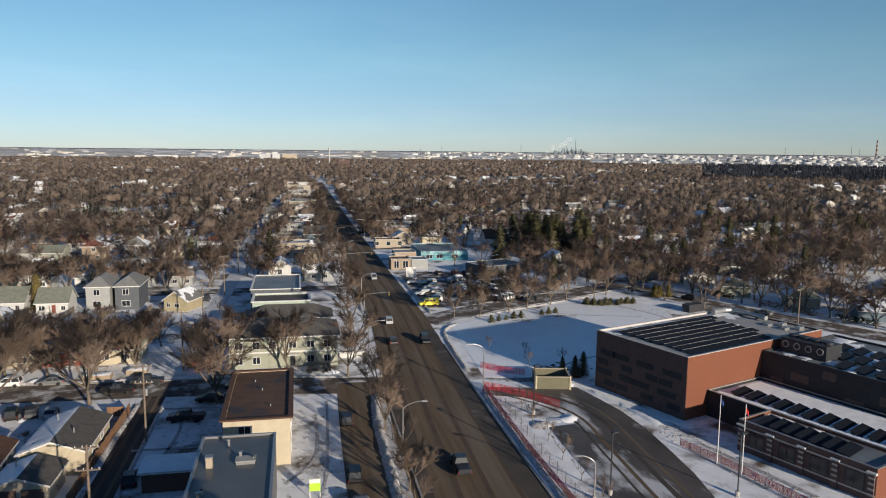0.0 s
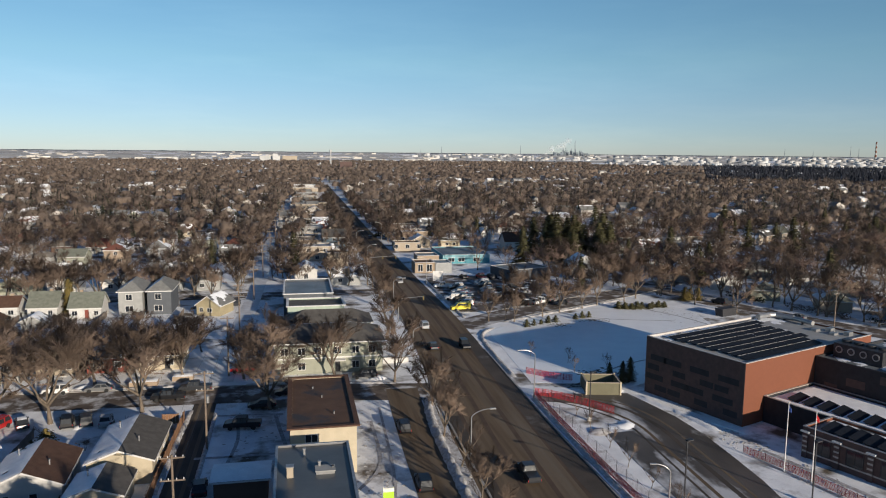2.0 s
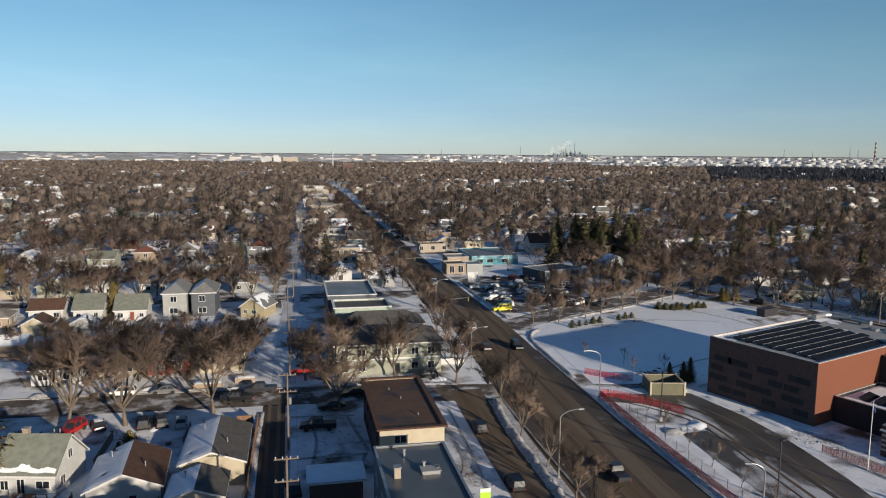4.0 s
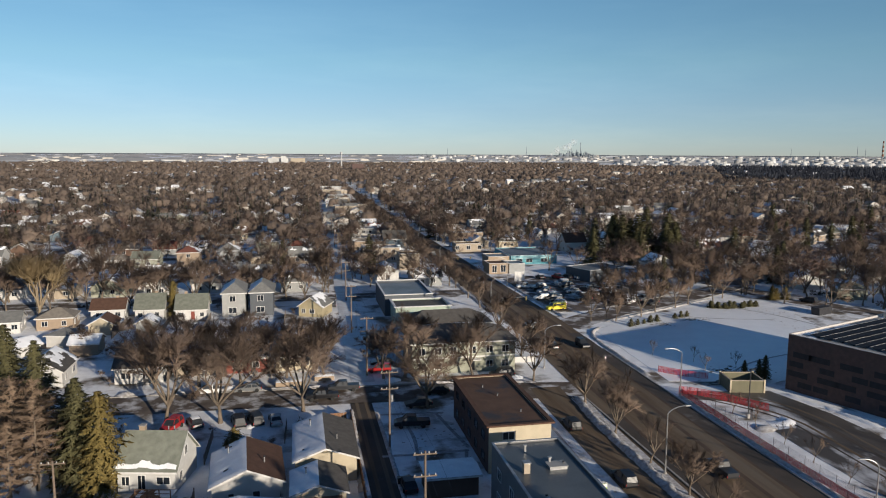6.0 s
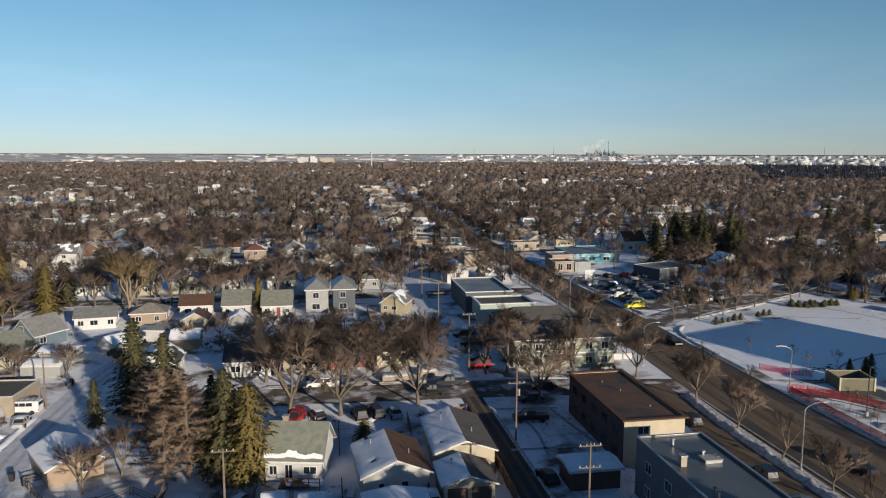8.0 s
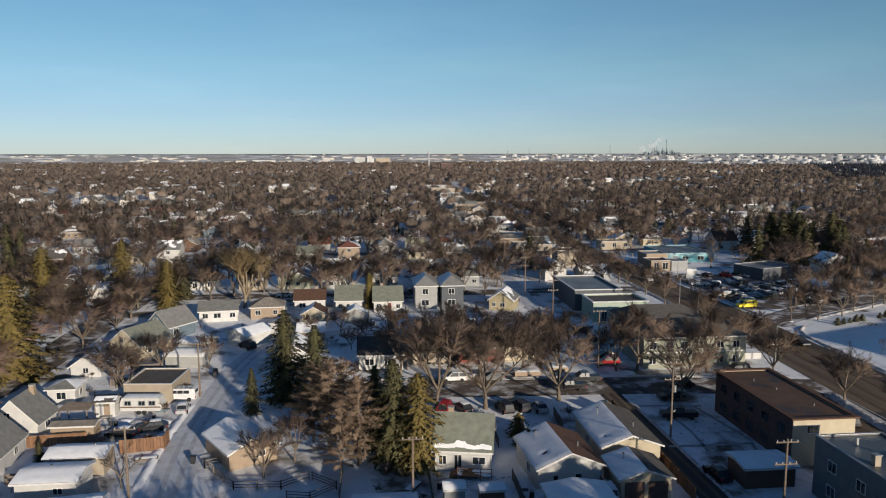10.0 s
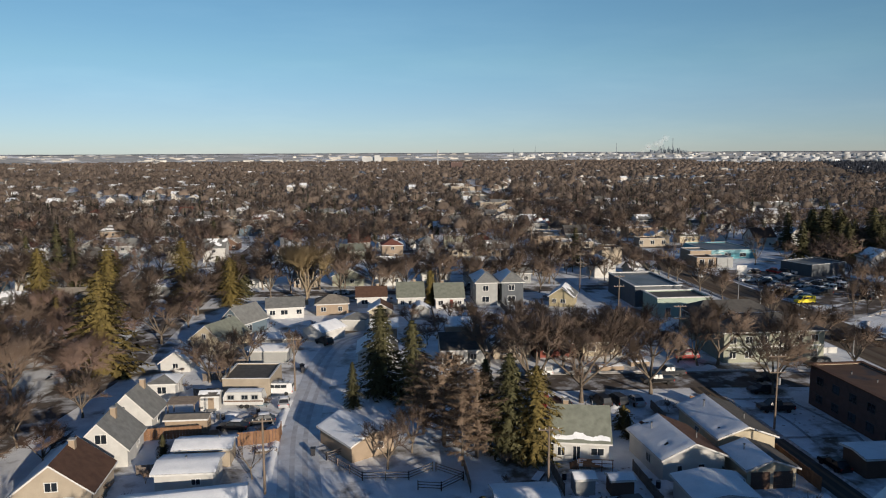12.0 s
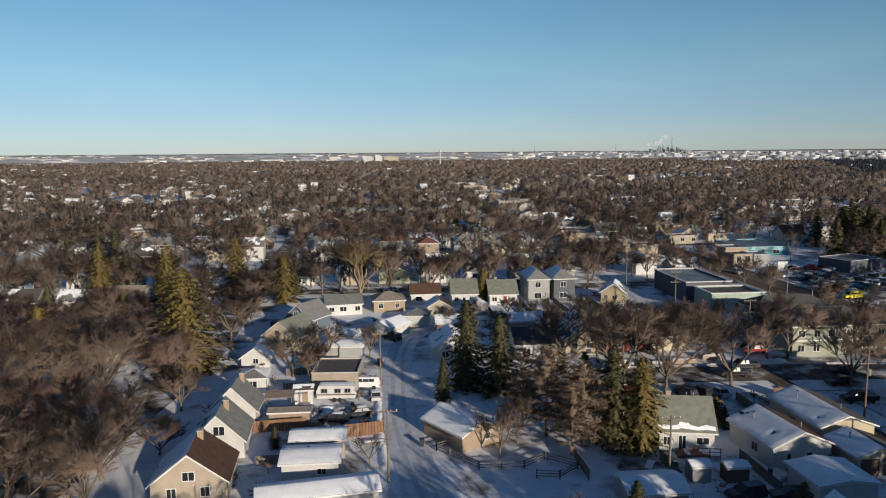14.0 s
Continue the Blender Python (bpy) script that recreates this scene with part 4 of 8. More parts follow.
def car(x, y, rot, kind="sedan", paint="dark", snow=False, label="", group="parked vehicles"):
    if kind not in CAR_CACHE:
        body, glass, tyre, lamp, rear, L, hw = car_meshes(kind)
        CAR_CACHE[kind] = (body, [q.data("cabin_glass", M["car_glass"]) for q in (one_by_one(glass) if kind == "van" else [glass])], tyre.data("wheel", M["tyre"]), [q.data("headlight", M["glass"]) for q in lamp], [q.data("tail_light", M["red"]) for q in rear], L, hw, {})
    body, glass, tyre, lamp, rear, L, hw, paints = CAR_CACHE[kind]
    if paint not in paints:
        paints[paint] = body.data("body", M["car_" + paint])
    words = {"sedan": "sedan", "suv": "sport utility vehicle", "pickup": "pickup truck", "van": "work van"}[kind]
    shown = {"dark": "charcoal", "gray": "grey"}.get(paint, paint)
    e = thing({"sedan": "car", "suv": "suv", "pickup": "pickup_truck", "van": "van"}[kind], x, y, rot, label or f"{shown} {words} parked on the ground" + (" with snow on it" if snow else ""), "car" if kind in ("sedan", "suv") else ("truck" if kind == "pickup" else "van"), group, z=0.05)
    part("body", paints[paint], None, e)
    for q in glass:
        part("cabin_glass", q, None, e)
    for q in lamp:
        part("headlight", q, None, e)
    for q in rear:
        part("tail_light", q, None, e)
    for sx in (-1, 1):
        for sy in (-1, 1):
            o = part("wheel", tyre, None, e)
            o.location = (sx * (hw - 0.1), sy * L * 0.31, 0.34)
    if snow:
        mb = snow_patch((-hw * 0.7, L * 0.05, 1.5), (-hw * 0.7, -L * 0.3, 1.5), (hw * 0.7, -L * 0.3, 1.5), (hw * 0.7, L * 0.05, 1.5), 1, 3, 0.3)
        z = {"sedan": 0.0, "suv": 0.29, "pickup": 0.39, "van": 0.64}[kind]
        lay_snow(e, mb, "snow on the car roof").location.z = z
    return e


# ---------------------------------------------------------------- houses south of the side street
house(-52.2, 100.6, 7.2, 7.6, 3.1, 3.4, "x", "white", "green", rot=-12, snow=(0.12, 0.6), chimney=(-1.9, 0.3, "wall_tan"), name="house",
      windows=[("S", -2.6, 1.0, 0.9, 1.1), ("S", -0.6, 0.4, 0.9, 1.9), ("S", 2.1, 1.2, 1.6, 0.9), ("E", 0, 3.6, 0.9, 1.1), ("E", -2, 1.0, 1.0, 1.1)],
      label="white storey-and-a-half house with grey green shingle roof")
house(-40.8, 95.6, 8.2, 10.0, 3.0, 1.75, "y", "white", "brown", rot=4, snow=(0.8, 0.0),
      windows=[("S", -1.9, 1.0, 0.6, 1.0), ("S", 1.0, 1.1, 0.8, 0.9), ("W", 1, 1.0, 1.2, 1.1), ("E", 0, 1.0, 1.2, 1.1)],
      label="white bungalow with brown roof, snow on one slope")
house(-31.0, 101.9, 7.8, 12.6, 3.2, 1.4, "y", "cream", "dark", snow=(0.9, 0.04), windows=[("E", 2, 1.2, 1.2, 1.1), ("W", 0, 1.2, 1.2, 1.1), ("E", -2.5, 1.2, 1.0, 1.0)],
      label="cream bungalow with dark roof, snow on one slope")
house(-32.1, 90.6, 6.2, 6.4, 2.6, 1.05, "y", "cream", "dark", snow=(0.85, 0.04), name="garage", category="garage",
      label="cream double garage with snow on half the roof")
for u in (-1.45, 1.45):
    o = thing("garage_door", -32.1 + u, 87.36, 0, "dark brown overhead garage door", "garage door")
    dm = Mesh()
    for k in range(4):
        dm.box(-1.2, -0.05, 0.02 + k * 0.55, 1.2, 0.0, 0.54 + k * 0.55)
    part("panels", dm, M["wall_brown"], o)
house(-63.2, 83.6, 6.6, 5.6, 2.5, 0.7, "x", "gray", "gray", snow=(1.0, 1.0), name="garage", category="garage", label="small grey garage under full snow cover")
house(-41.2, 83.5, 7.0, 6.4, 2.6, 0.55, "y", "white", "dark", snow=(0.9, 0.95), name="garage", category="garage", label="white garage with a low roof under snow")
house(-82.6, 105.4, 6.6, 8.8, 2.4, 1.4, "y", "tan", "gray", rot=32, snow=(1.0, 1.0), name="garage", category="garage",
      windows=[("S", 1.2, 1.0, 0.8, 0.8)], label="weathered tan garage under full snow cover beside the lane")

# west of the lane
house(-102.8, 95.4, 6.9, 5.2, 2.8, 0.5, "x", "white", "gray", snow=(1.0, 1.0), name="garage", category="garage", windows=[("S", 1.4, 1.3, 1.0, 0.7)],
      label="white garage under a thick snow cover")
house(-102.4, 102.4, 7.0, 4.0, 2.6, 0.5, "x", "beige", "dark", snow=(0.86, 1.0), name="garage", category="garage", label="beige flat garage with snow on its roof")
house(-101.4, 86.9, 13.4, 4.2, 2.4, 0.6, "x", "lightgray", "gray", rot=8, snow=(0.97, 1.0), name="garage", category="garage", label="long pale garage under snow")
house(-116.6, 93.2, 8.6, 8.0, 2.7, 3.3, "y", "beige", "brown", rot=3, snow=(0.85, 0.06), chimney=(0.5, 1.8, "wall_tan"),
      windows=[("S", 0.0, 2.9, 1.3, 1.0), ("S", -2, 0.9, 1.0, 1.1), ("S", 1.8, 0.9, 1.0, 1.1)], label="beige storey-and-a-half house with brown roof")
house(-115.9, 105.4, 7.0, 7.4, 2.6, 3.4, "y", "white", "gray", rot=2, snow=(0.7, 0.0), chimney=(0.7, 0.6, "wall_tan"),
      windows=[("S", 0.3, 3.3, 1.4, 1.2), ("E", 1, 1.0, 1.0, 1.1), ("S", -1.6, 0.9, 1.0, 1.1)], label="white house with steep bare grey roof")
house(-115.9, 116.4, 6.8, 5.8, 2.6, 3.4, "y", "white", "gray", rot=-2, snow=(0.7, 0.02), chimney=(0.6, 2.0, "wall_tan"),
      windows=[("S", -0.8, 3.2, 0.9, 0.9), ("E", 0, 1.0, 1.2, 1.1)], label="white house with steep bare grey roof")
house(-115.5, 130.8, 4.4, 4.6, 2.6, 0.9, "hip", "white", "gray", snow=(0.97, 0.9), windows=[("S", 0, 1.0, 1.4, 1.1), ("E", 0, 1.0, 1.0, 1.0)], label="small white bungalow under snow")
house(-117.4, 147.0, 5.4, 6.4, 2.0, 1.9, "y", "white", "gray", snow=(1.0, 0.85), windows=[("S", 0, 0.8, 0.9, 0.9)], label="small white gabled house under snow")
house(-112.4, 160.0, 8.0, 9.0, 2.9, 3.0, "y", "cream", "green", rot=-26, snow=(0.3, 0.05), windows=[("S", -0.6, 3.2, 0.9, 0.9), ("E", -2, 1.0, 1.0, 1.1), ("S", 2.2, 0.9, 1.0, 1.0)],
      label="pale yellow gabled house with grey roof")
house(-110.2, 174.8, 6.8, 7.8, 3.0, 3.1, "y", "blue", "gray", rot=-32, snow=(0.5, 0.1), windows=[("S", -0.5, 3.4, 1.1, 1.2), ("E", -2, 1.0, 1.4, 1.2)],
      label="blue grey gabled house with white window frames")
house(-102.8, 190.4, 9.0, 6.8, 2.8, 1.8, "x", "white", "gray", rot=8, snow=(0.08, 0.7), windows=auto_windows(10, 7.5, 2.9, 1, "SE"), label="white bungalow with bare grey roof")
house(-91.2, 193.0, 8.0, 7.0, 2.8, 1.8, "hip", "tan", "tan", rot=4, snow=(0.1, 0.6), windows=auto_windows(8.8, 7.5, 2.9, 1, "SE"), label="tan bungalow with hipped roof")
house(-81.2, 201.0, 7.8, 7.2, 2.9, 2.1, "x", "white", "brown", rot=2, snow=(0.02, 0.5), chimney=(1.8, 0.4, "wall_tan"), windows=auto_windows(8.6, 7.5, 3, 1, "SE"), label="white house with bare brown roof")
house(-78.8, 184.8, 5.6, 6.0, 2.6, 1.6, "y", "cream", "brown", snow=(0.95, 0.05), name="garage", category="garage", label="cream garage with snow on half its brown roof")
house(-70.8, 199.2, 6.8, 7.6, 3.1, 3.2, "x", "white", "green", snow=(0.04, 0.5), chimney=(1.2, 0.3), windows=[("S", -2.2, 1, 0.9, 1.1), ("S", 1.8, 1, 0.9, 1.2), ("S", -0.2, 1, 0.8, 1.0)],
      label="white storey-and-a-half house with grey green roof")
house(-60.6, 197.8, 7.4, 7.6, 3.0, 3.1, "x", "white", "green", snow=(0.22, 0.5), chimney=(-1.6, 0.3), windows=[("S", -2.4, 1, 1.2, 1.1), ("S", 2.6, 1, 0.9, 1.0)], door=("S", 0.4, "wall_red"),
      label="white house with grey green roof and red door")
house(-69.0, 184.5, 4.6, 5.0, 2.5, 1.2, "y", "lightgray", "gray", snow=(1.0, 0.6), name="garage", category="garage", label="small pale garage with snow on the roof")
for x0, wl in ((-50.4, "lightgray"), (-43.4, "slate")):
    house(x0, 202.6, 5.8, 12.0, 6.1, 2.3, "hip", wl, "gray", snow=(0.85, 0.0), over=0.45,
          windows=[("S", -0.3, 1.0, 1.9, 1.4), ("S", -0.3, 4.0, 1.4, 1.4), ("W", 2, 4.0, 1.0, 1.2), ("W", -3, 1.0, 1.0, 1.2)],
          label=("pale grey" if wl == "lightgray" else "dark slate") + " narrow two-storey infill house", group="twin infill houses")
house(-29.6, 196.4, 6.4, 7.6, 2.8, 2.3, "y", "yellow", "gray", rot=-22, snow=(0.75, 0.5), windows=[("S", 0.4, 1.0, 1.2, 1.0), ("S", -1.9, 1.0, 0.9, 1.0)], label="small mustard yellow house with snowy roof")
house(-91.4, 166.0, 6.0, 7.0, 2.5, 1.2, "y", "white", "gray", rot=-40, snow=(1.0, 0.97), name="garage", category="garage", label="white garage under full snow cover")
house(-101.0, 160.0, 6.6, 4.4, 2.4, 0.5, "x", "gray", "gray", rot=-6, snow=(1.0, 1.0), name="garage", category="garage", label="low shed roof under full snow")
house(-100.6, 150.5, 7.2, 4.8, 2.4, 0.5, "x", "lightgray", "gray", rot=-6, snow=(1.0, 1.0), name="garage", category="garage", label="low garage under full snow")
block("workshop", -101.2, 132.6, 8.0, 9.0, 3.2, -5, "wall_beige", "roof_dark", "low tan workshop with dark flat roof", "workshop", 0.2)
house(-84.6, 175.2, 5.4, 5.6, 2.5, 1.1, "hip", "white", "gray", rot=-12, snow=(1.0, 0.2), name="garage", category="garage", label="small white garage with snowy hipped roof")

# row north of the side street, half hidden by elms
for x0, w0, wl, rf, sn in ((-63.0, 8.4, "white", "dark", (0.1, 0.9)), (-53.0, 7.5, "beige", "dark", (0.6, 0.3)), (-44.0, 7.8, "red", "gray", (0.4, 0.9)), (-34.6, 8.0, "cream", "brown", (0.4, 0.9)), (-79.6, 7.4, "white", "dark", (0.75, 0.5))):
    house(x0, 147.5 if x0 < -60 else 150.5, w0, 9.0, 3.0, 2.3, "y" if w0 < 7.6 else "x", wl, rf, snow=sn, windows=auto_windows(w0, 9, 3, 1, "SE"), door=("S", 1.2),
          label=f"{wl} bungalow with snow on the roof behind the elms", group="houses north of the side street")
    house(x0 + 1.5, 167.5, 5.6, 5.6, 2.5, 1.3, "x", rnd(0, 1) > 0.5 and "white" or "tan", "gray", snow=(0.97, 0.97), name="garage", category="garage",
          label="garage behind the house under snow", group="garages along the lane")

# ---------------------------------------------------------------- apartment blocks by the avenue
e = block("flat_roof_building", -7.2, 75.5, 8.5, 23.0, 7.3, 0, "wall_dim", "roof_wet", "two-storey block with a shiny grey membrane roof", "building", 0.22, trim="metal",
          windows=[("W", -8, 1.2, 1.4, 1.2), ("W", -3, 1.2, 1.4, 1.2), ("W", 2, 1.2, 1.4, 1.2), ("W", 7, 1.2, 1.4, 1.2), ("W", -8, 4.2, 1.4, 1.2), ("W", -3, 4.2, 1.4, 1.2), ("W", 2, 4.2, 1.4, 1.2), ("W", 7, 4.2, 1.4, 1.2)])
for vx, vy, w0, h0, nm in ((-2.6, 3.2, 0.7, 1.2, "roof_vent"), (0.6, 4.6, 0.25, 0.9, "roof_vent"), (-1.0, 8.6, 0.22, 0.8, "roof_vent"), (-2.8, -4.6, 0.3, 0.8, "roof_vent")):
    o = thing(nm, -7.2 + vx, 75.5 + vy, 0, "short metal roof vent pipe", "vent", "roof vents", z=7.12)
    part("duct", Mesh().box(-w0 / 2, -w0 / 2, 0, w0 / 2, w0 / 2, h0), M["wall_beige"] if w0 > 0.5 else M["metal"], o)
    part("cap", Mesh().box(-w0 / 2 - 0.08, -w0 / 2 - 0.08, h0, w0 / 2 + 0.08, w0 / 2 + 0.08, h0 + 0.1), M["metal"], o)
o = thing("roof_hatch", -6.0, 79.4, 0, "pale metal roof hatch", "hatch", z=7.12)
part("frame", Mesh().box(-1.0, -0.7, 0, 1.0, 0.7, 0.35), M["metal"], o)
part("lid", Mesh().box(-1.1, -0.8, 0.35, 1.1, 0.8, 0.45), M["wall_lightgray"], o)

e = block("apartment_block", -5.6, 104.8, 8.6, 21.4, 6.5, 0, "wall_cream", "roof_brownflat", "cream two-storey apartment block with rusty brown flat roof", "building", 0.12, trim="roof_brown", over=0.35,
          windows=[("S", -1.6, 4.6, 1.5, 1.0)] + [("E", u, z, 1.5, 1.2) for u in (-8, -4, 0, 4, 8) for z in (1.0, 3.9)])
# thin darker sheet laid over the cream west wall
part("side_cladding", Mesh().box(-4.33, -10.6, -0.1, -4.304, 10.7, 6.45), M["brick_dark"], e)
for u in (-8, -4, 0, 4, 8):
    for z in (1.0, 3.9):
        window(e, pose(-0.03, 0, 0) @ side_pose("W", 8.6, 21.4, u, z), 1.5, 1.2, "dark_trim")
house(-15.8, 91.0, 6.4, 4.6, 2.6, 0.3, "x", "brown", "dark", snow=(1.0, 1.0), name="garage", category="garage", label="dark garage with snow on its low roof")

e = house(-2.8, 144.6, 20.4, 12.0, 6.0, 2.3, "hip", "green", "dark", snow=(0.0, 0.55), over=0.5, name="apartment_house", category="building",
          windows=[("S", u, z, 1.3, 1.3) for u in (-8.4, -5.2, 5.0, 8.2) for z in (0.9, 3.8)] + [("S", 1.6, 3.8, 1.3, 1.3), ("S", -2.2, 3.8, 1.3, 1.3), ("E", 0, 0.9, 1.3, 1.3), ("E", 0, 3.8, 1.3, 1.3), ("W", 0, 3.8, 1.3, 1.3)],
          door=("S", 1.6), label="pale green two-storey apartment house with dark hipped roof")
part("belt_course", Mesh().box(-10.25, -6.06, 2.95, 10.25, -6.0, 3.2), M["trim"], e)
part("porch_canopy", Mesh().box(0.2, -7.6, 2.7, 3.0, -6.02, 2.85), M["trim"], e)
house(-2.0, 160.0, 18.0, 8.0, 5.6, 2.2, "hip", "green", "dark", snow=(0.12, 0.3), over=0.5, name="apartment_house", category="building", windows=auto_windows(18, 8, 5.6, 2, "SW"),
      label="pale two-storey house with dark snowy hipped roof")
e = thing("low_wall", 10.6, 143.2, 0, "low white garden wall at the corner", "wall")
part("panel", Mesh().box(-2.6, -0.12, 0, 2.6, 0.12, 1.1), M["wall_white"], e)
part("coping", Mesh().box(-2.7, -0.16, 1.1, 2.7, 0.16, 1.18), M["trim"], e)

block("shop_building", -5.7, 201.2, 12.6, 22.0, 5.5, 0, "wall_slate", "roof_membrane", "grey flat-roofed shop with white roof edge", "shop", 0.4, over=0.15,
      windows=[("S", -3, 1.0, 1.6, 1.4), ("S", 3, 1.0, 1.6, 1.4)])
block("shop_building", -4.1, 182.4, 13.6, 9.8, 4.9, 0, "wall_mint", "roof_dark", "pale mint flat-roofed shop with white roof edge", "shop", 0.3, over=0.3,
      windows=[("S", 0.5, 1.2, 2.4, 1.2), ("S", -4, 0.6, 1.2, 1.9), ("W", 2, 1.0, 1.2, 1.2)])
house(-5.6, 240.0, 7.0, 9.5, 4.4, 1.9, "y", "white", "gray", snow=(1.0, 1.0), name="chapel", category="chapel", label="white gabled hall with snowy roof behind bare trees", windows=[("S", 0, 1.5, 1.2, 1.8)])
block("shop_building", 6.0, 268.0, 7.5, 8.0, 6.0, 0, "wall_beige", "roof_brownflat", "beige two-storey shop beside the avenue", "shop")

# ---------------------------------------------------------------- school
SA = math.degrees(math.atan2(12.6, 33.9))
ux, uy = math.cos(radians(SA)), math.sin(radians(SA))
vx, vy = -uy, ux
A0 = (59.2, 99.4)


def school(u, v):
    return (A0[0] + u * ux + v * vx, A0[1] + u * uy + v * vy)


GW, GD, GH = 36.0, 20.0, 10.2
cx, cy = school(GW / 2, GD / 2)
gym = block("school_gym", cx, cy, GW, GD, GH, SA, "brick", "roof_pale", "tall red brick school gymnasium with solar panels on the roof", "school", 0.32, trim="coping_pale")
lay_snow(gym, snow_patch((-GW / 2 + 0.4, GD / 2 - 0.4, GH - 0.26), (GW / 2 - 0.4, GD / 2 - 0.4, GH - 0.26), (GW / 2 - 0.4, -GD / 2 + 0.4, GH - 0.26), (-GW / 2 + 0.4, -GD / 2 + 0.4, GH - 0.26), 0.45, 31, 0.7, 0.05), "thin snow on the flat roof")
part("parapet_lining", Mesh().box(-GW / 2 + 0.25, GD / 2 - 0.27, GH - 0.27, GW / 2 - 0.25, GD / 2 - 0.252, GH + 0.01).box(-GW / 2 + 0.252, -GD / 2 + 0.25, GH - 0.27, -GW / 2 + 0.27, GD / 2 - 0.28, GH + 0.01), M["coping_pale"], gym)
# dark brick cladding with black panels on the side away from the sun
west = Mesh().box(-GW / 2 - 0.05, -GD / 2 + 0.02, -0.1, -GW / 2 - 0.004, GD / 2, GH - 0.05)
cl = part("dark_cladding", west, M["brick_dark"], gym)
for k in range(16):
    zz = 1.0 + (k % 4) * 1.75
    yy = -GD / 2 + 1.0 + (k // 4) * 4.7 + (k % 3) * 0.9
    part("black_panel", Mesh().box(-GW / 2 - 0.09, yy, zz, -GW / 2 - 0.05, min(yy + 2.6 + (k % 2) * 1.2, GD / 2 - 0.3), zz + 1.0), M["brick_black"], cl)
panel_me = Mesh().box(-1.03, -0.84, 0, 1.03, 0.84, 0.04, Matrix.Rotation(radians(9), 4, "X")).data("solar_panel", M["solar"])
for r in range(8):
    row = thing("solar_row", *school(3.2 + GW / 2 - 16.5 + 0.0, 0), SA, "row of dark tilted solar panels on the gym roof", "solar panels", "solar panel rows", z=GH - 0.30)
    ctr = school(3.4 + (r % 3) * 0.25, 2.4 + r * 2.05)
    row.location = (ctr[0], ctr[1], GH - 0.27)
    for k in range(10 + (r > 1) + (r > 6)):
        o = part("panel", panel_me, None, row)
        o.location = (k * 2.08 + (k > 3) * 0.12 + (k > 6) * 0.14, 0, 0.2)
    part("rail", Mesh().box(-1.0, 0.82, 0.30, 2.08 * (9 + (r > 1) + (r > 6)) + 1.3, 0.90, 0.39), M["coping_pale"], row)
for k in range(4):
    c = school(31.2 + (k % 2) * 1.8, 7.6 - k * 1.7)
    o = thing("rooftop_unit", c[0], c[1], SA, "pale metal rooftop ventilation unit", "ventilation unit", "rooftop units", z=GH - 0.46)
    part("casing", Mesh().box(-0.7, -0.5, 0, 0.7, 0.5, 0.6 + 0.3 * (k % 2)), M["metal"], o)
    part("hood", Mesh().box(0.6, -0.35, 0.15, 1.0, 0.35, 0.5), M["metal"], o)

dc = thing("roof_duct", *school(32.6, 18.2), SA, "long pale sheet metal duct along the gym roof edge", "duct", z=GH - 0.3)
for a, b, q in (((-3.2, 0.2), (0.4, 0.2), 0.5), ((0.4, 0.2), (1.6, -0.6), 0.5), ((1.6, -0.6), (1.8, -4.2), 0.55), ((1.8, -4.2), (1.0, -8.6), 0.45)):
    part("duct_section", Mesh().tube([(a[0], a[1], 0.75), (b[0], b[1], 0.75)], [q, q], 10), M["metal"], dc)
for u, v in ((-2.8, 0.2), (0.4, 0.2), (1.7, -2.4), (1.4, -6.4)):
    part("support", Mesh().box(u - 0.4, v - 0.06, 0, u + 0.4, v + 0.06, 0.5), M["dark_metal"], dc)

# black wing behind, with the rooftop plant
WH = 8.8
cx, cy = school(29.3, -18.1)
wing = block("school_wing", cx, cy, 21.4, 36.0, WH, SA, "brick_black", "roof_membrane", "black brick school wing with snow and solar panels on the roof", "school", 0.3, trim="dark_trim")
for k in range(8):
    pn = part("gray_panel", Mesh().box(-10.75, 0, 0, -10.704, 2.2 + 0.8 * (k % 2), 1.3), M["brick_dark"], wing)
    pn.location = (0, 17.0 - 4.4 * k - 3, 3.6 + 1.6 * (k % 3))
cx, cy = school(24.0, -5.2)
hv = thing("rooftop_plant", cx, cy, SA, "black louvred rooftop cooling plant with round fans", "cooling unit", z=WH - 0.26)
part("casing", Mesh().box(-2.2, -4.0, 0, 2.2, 4.0, 2.5), M["dark_metal"], hv)
for k in range(4):
    y0 = -3.0 + 2.0 * k
    f = part("fan", Mesh().tube([(-2.22, y0, 1.5), (-2.32, y0, 1.5)], [0.6, 0.6], 14), M["metal"], hv)
    part("fan_guard", Mesh().tube([(-2.33, y0, 1.5), (-2.38, y0, 1.5)], [0.42, 0.42], 12), M["dark_metal"], f)
    part("fan_housing", Mesh().tube([(0, y0, 2.5), (0, y0, 2.9)], [0.8, 0.8], 14), M["dark_metal"], hv)

# low entrance wing and classroom wing with snowy roofs
LOW = 4.2
cx, cy = school(11.7, -18.1)
low = block("school_wing", cx, cy, 13.4, 36.0, LOW, SA, "brick_black", "roof_membrane", "low dark school entrance wing with snow on the roof", "school", 0.4, trim="stone_band")
cx, cy = school(1.35, -20.7)
FW, FD = 7.2, 19.0
front = block("school_wing", cx, cy, FW, FD, LOW + 0.2, SA, "brick", "roof_membrane", "low red brick classroom wing with pale stone pillars", "school", 0.4, trim="metal")
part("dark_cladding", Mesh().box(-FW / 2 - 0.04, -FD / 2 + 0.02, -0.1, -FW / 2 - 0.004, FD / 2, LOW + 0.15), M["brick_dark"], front)
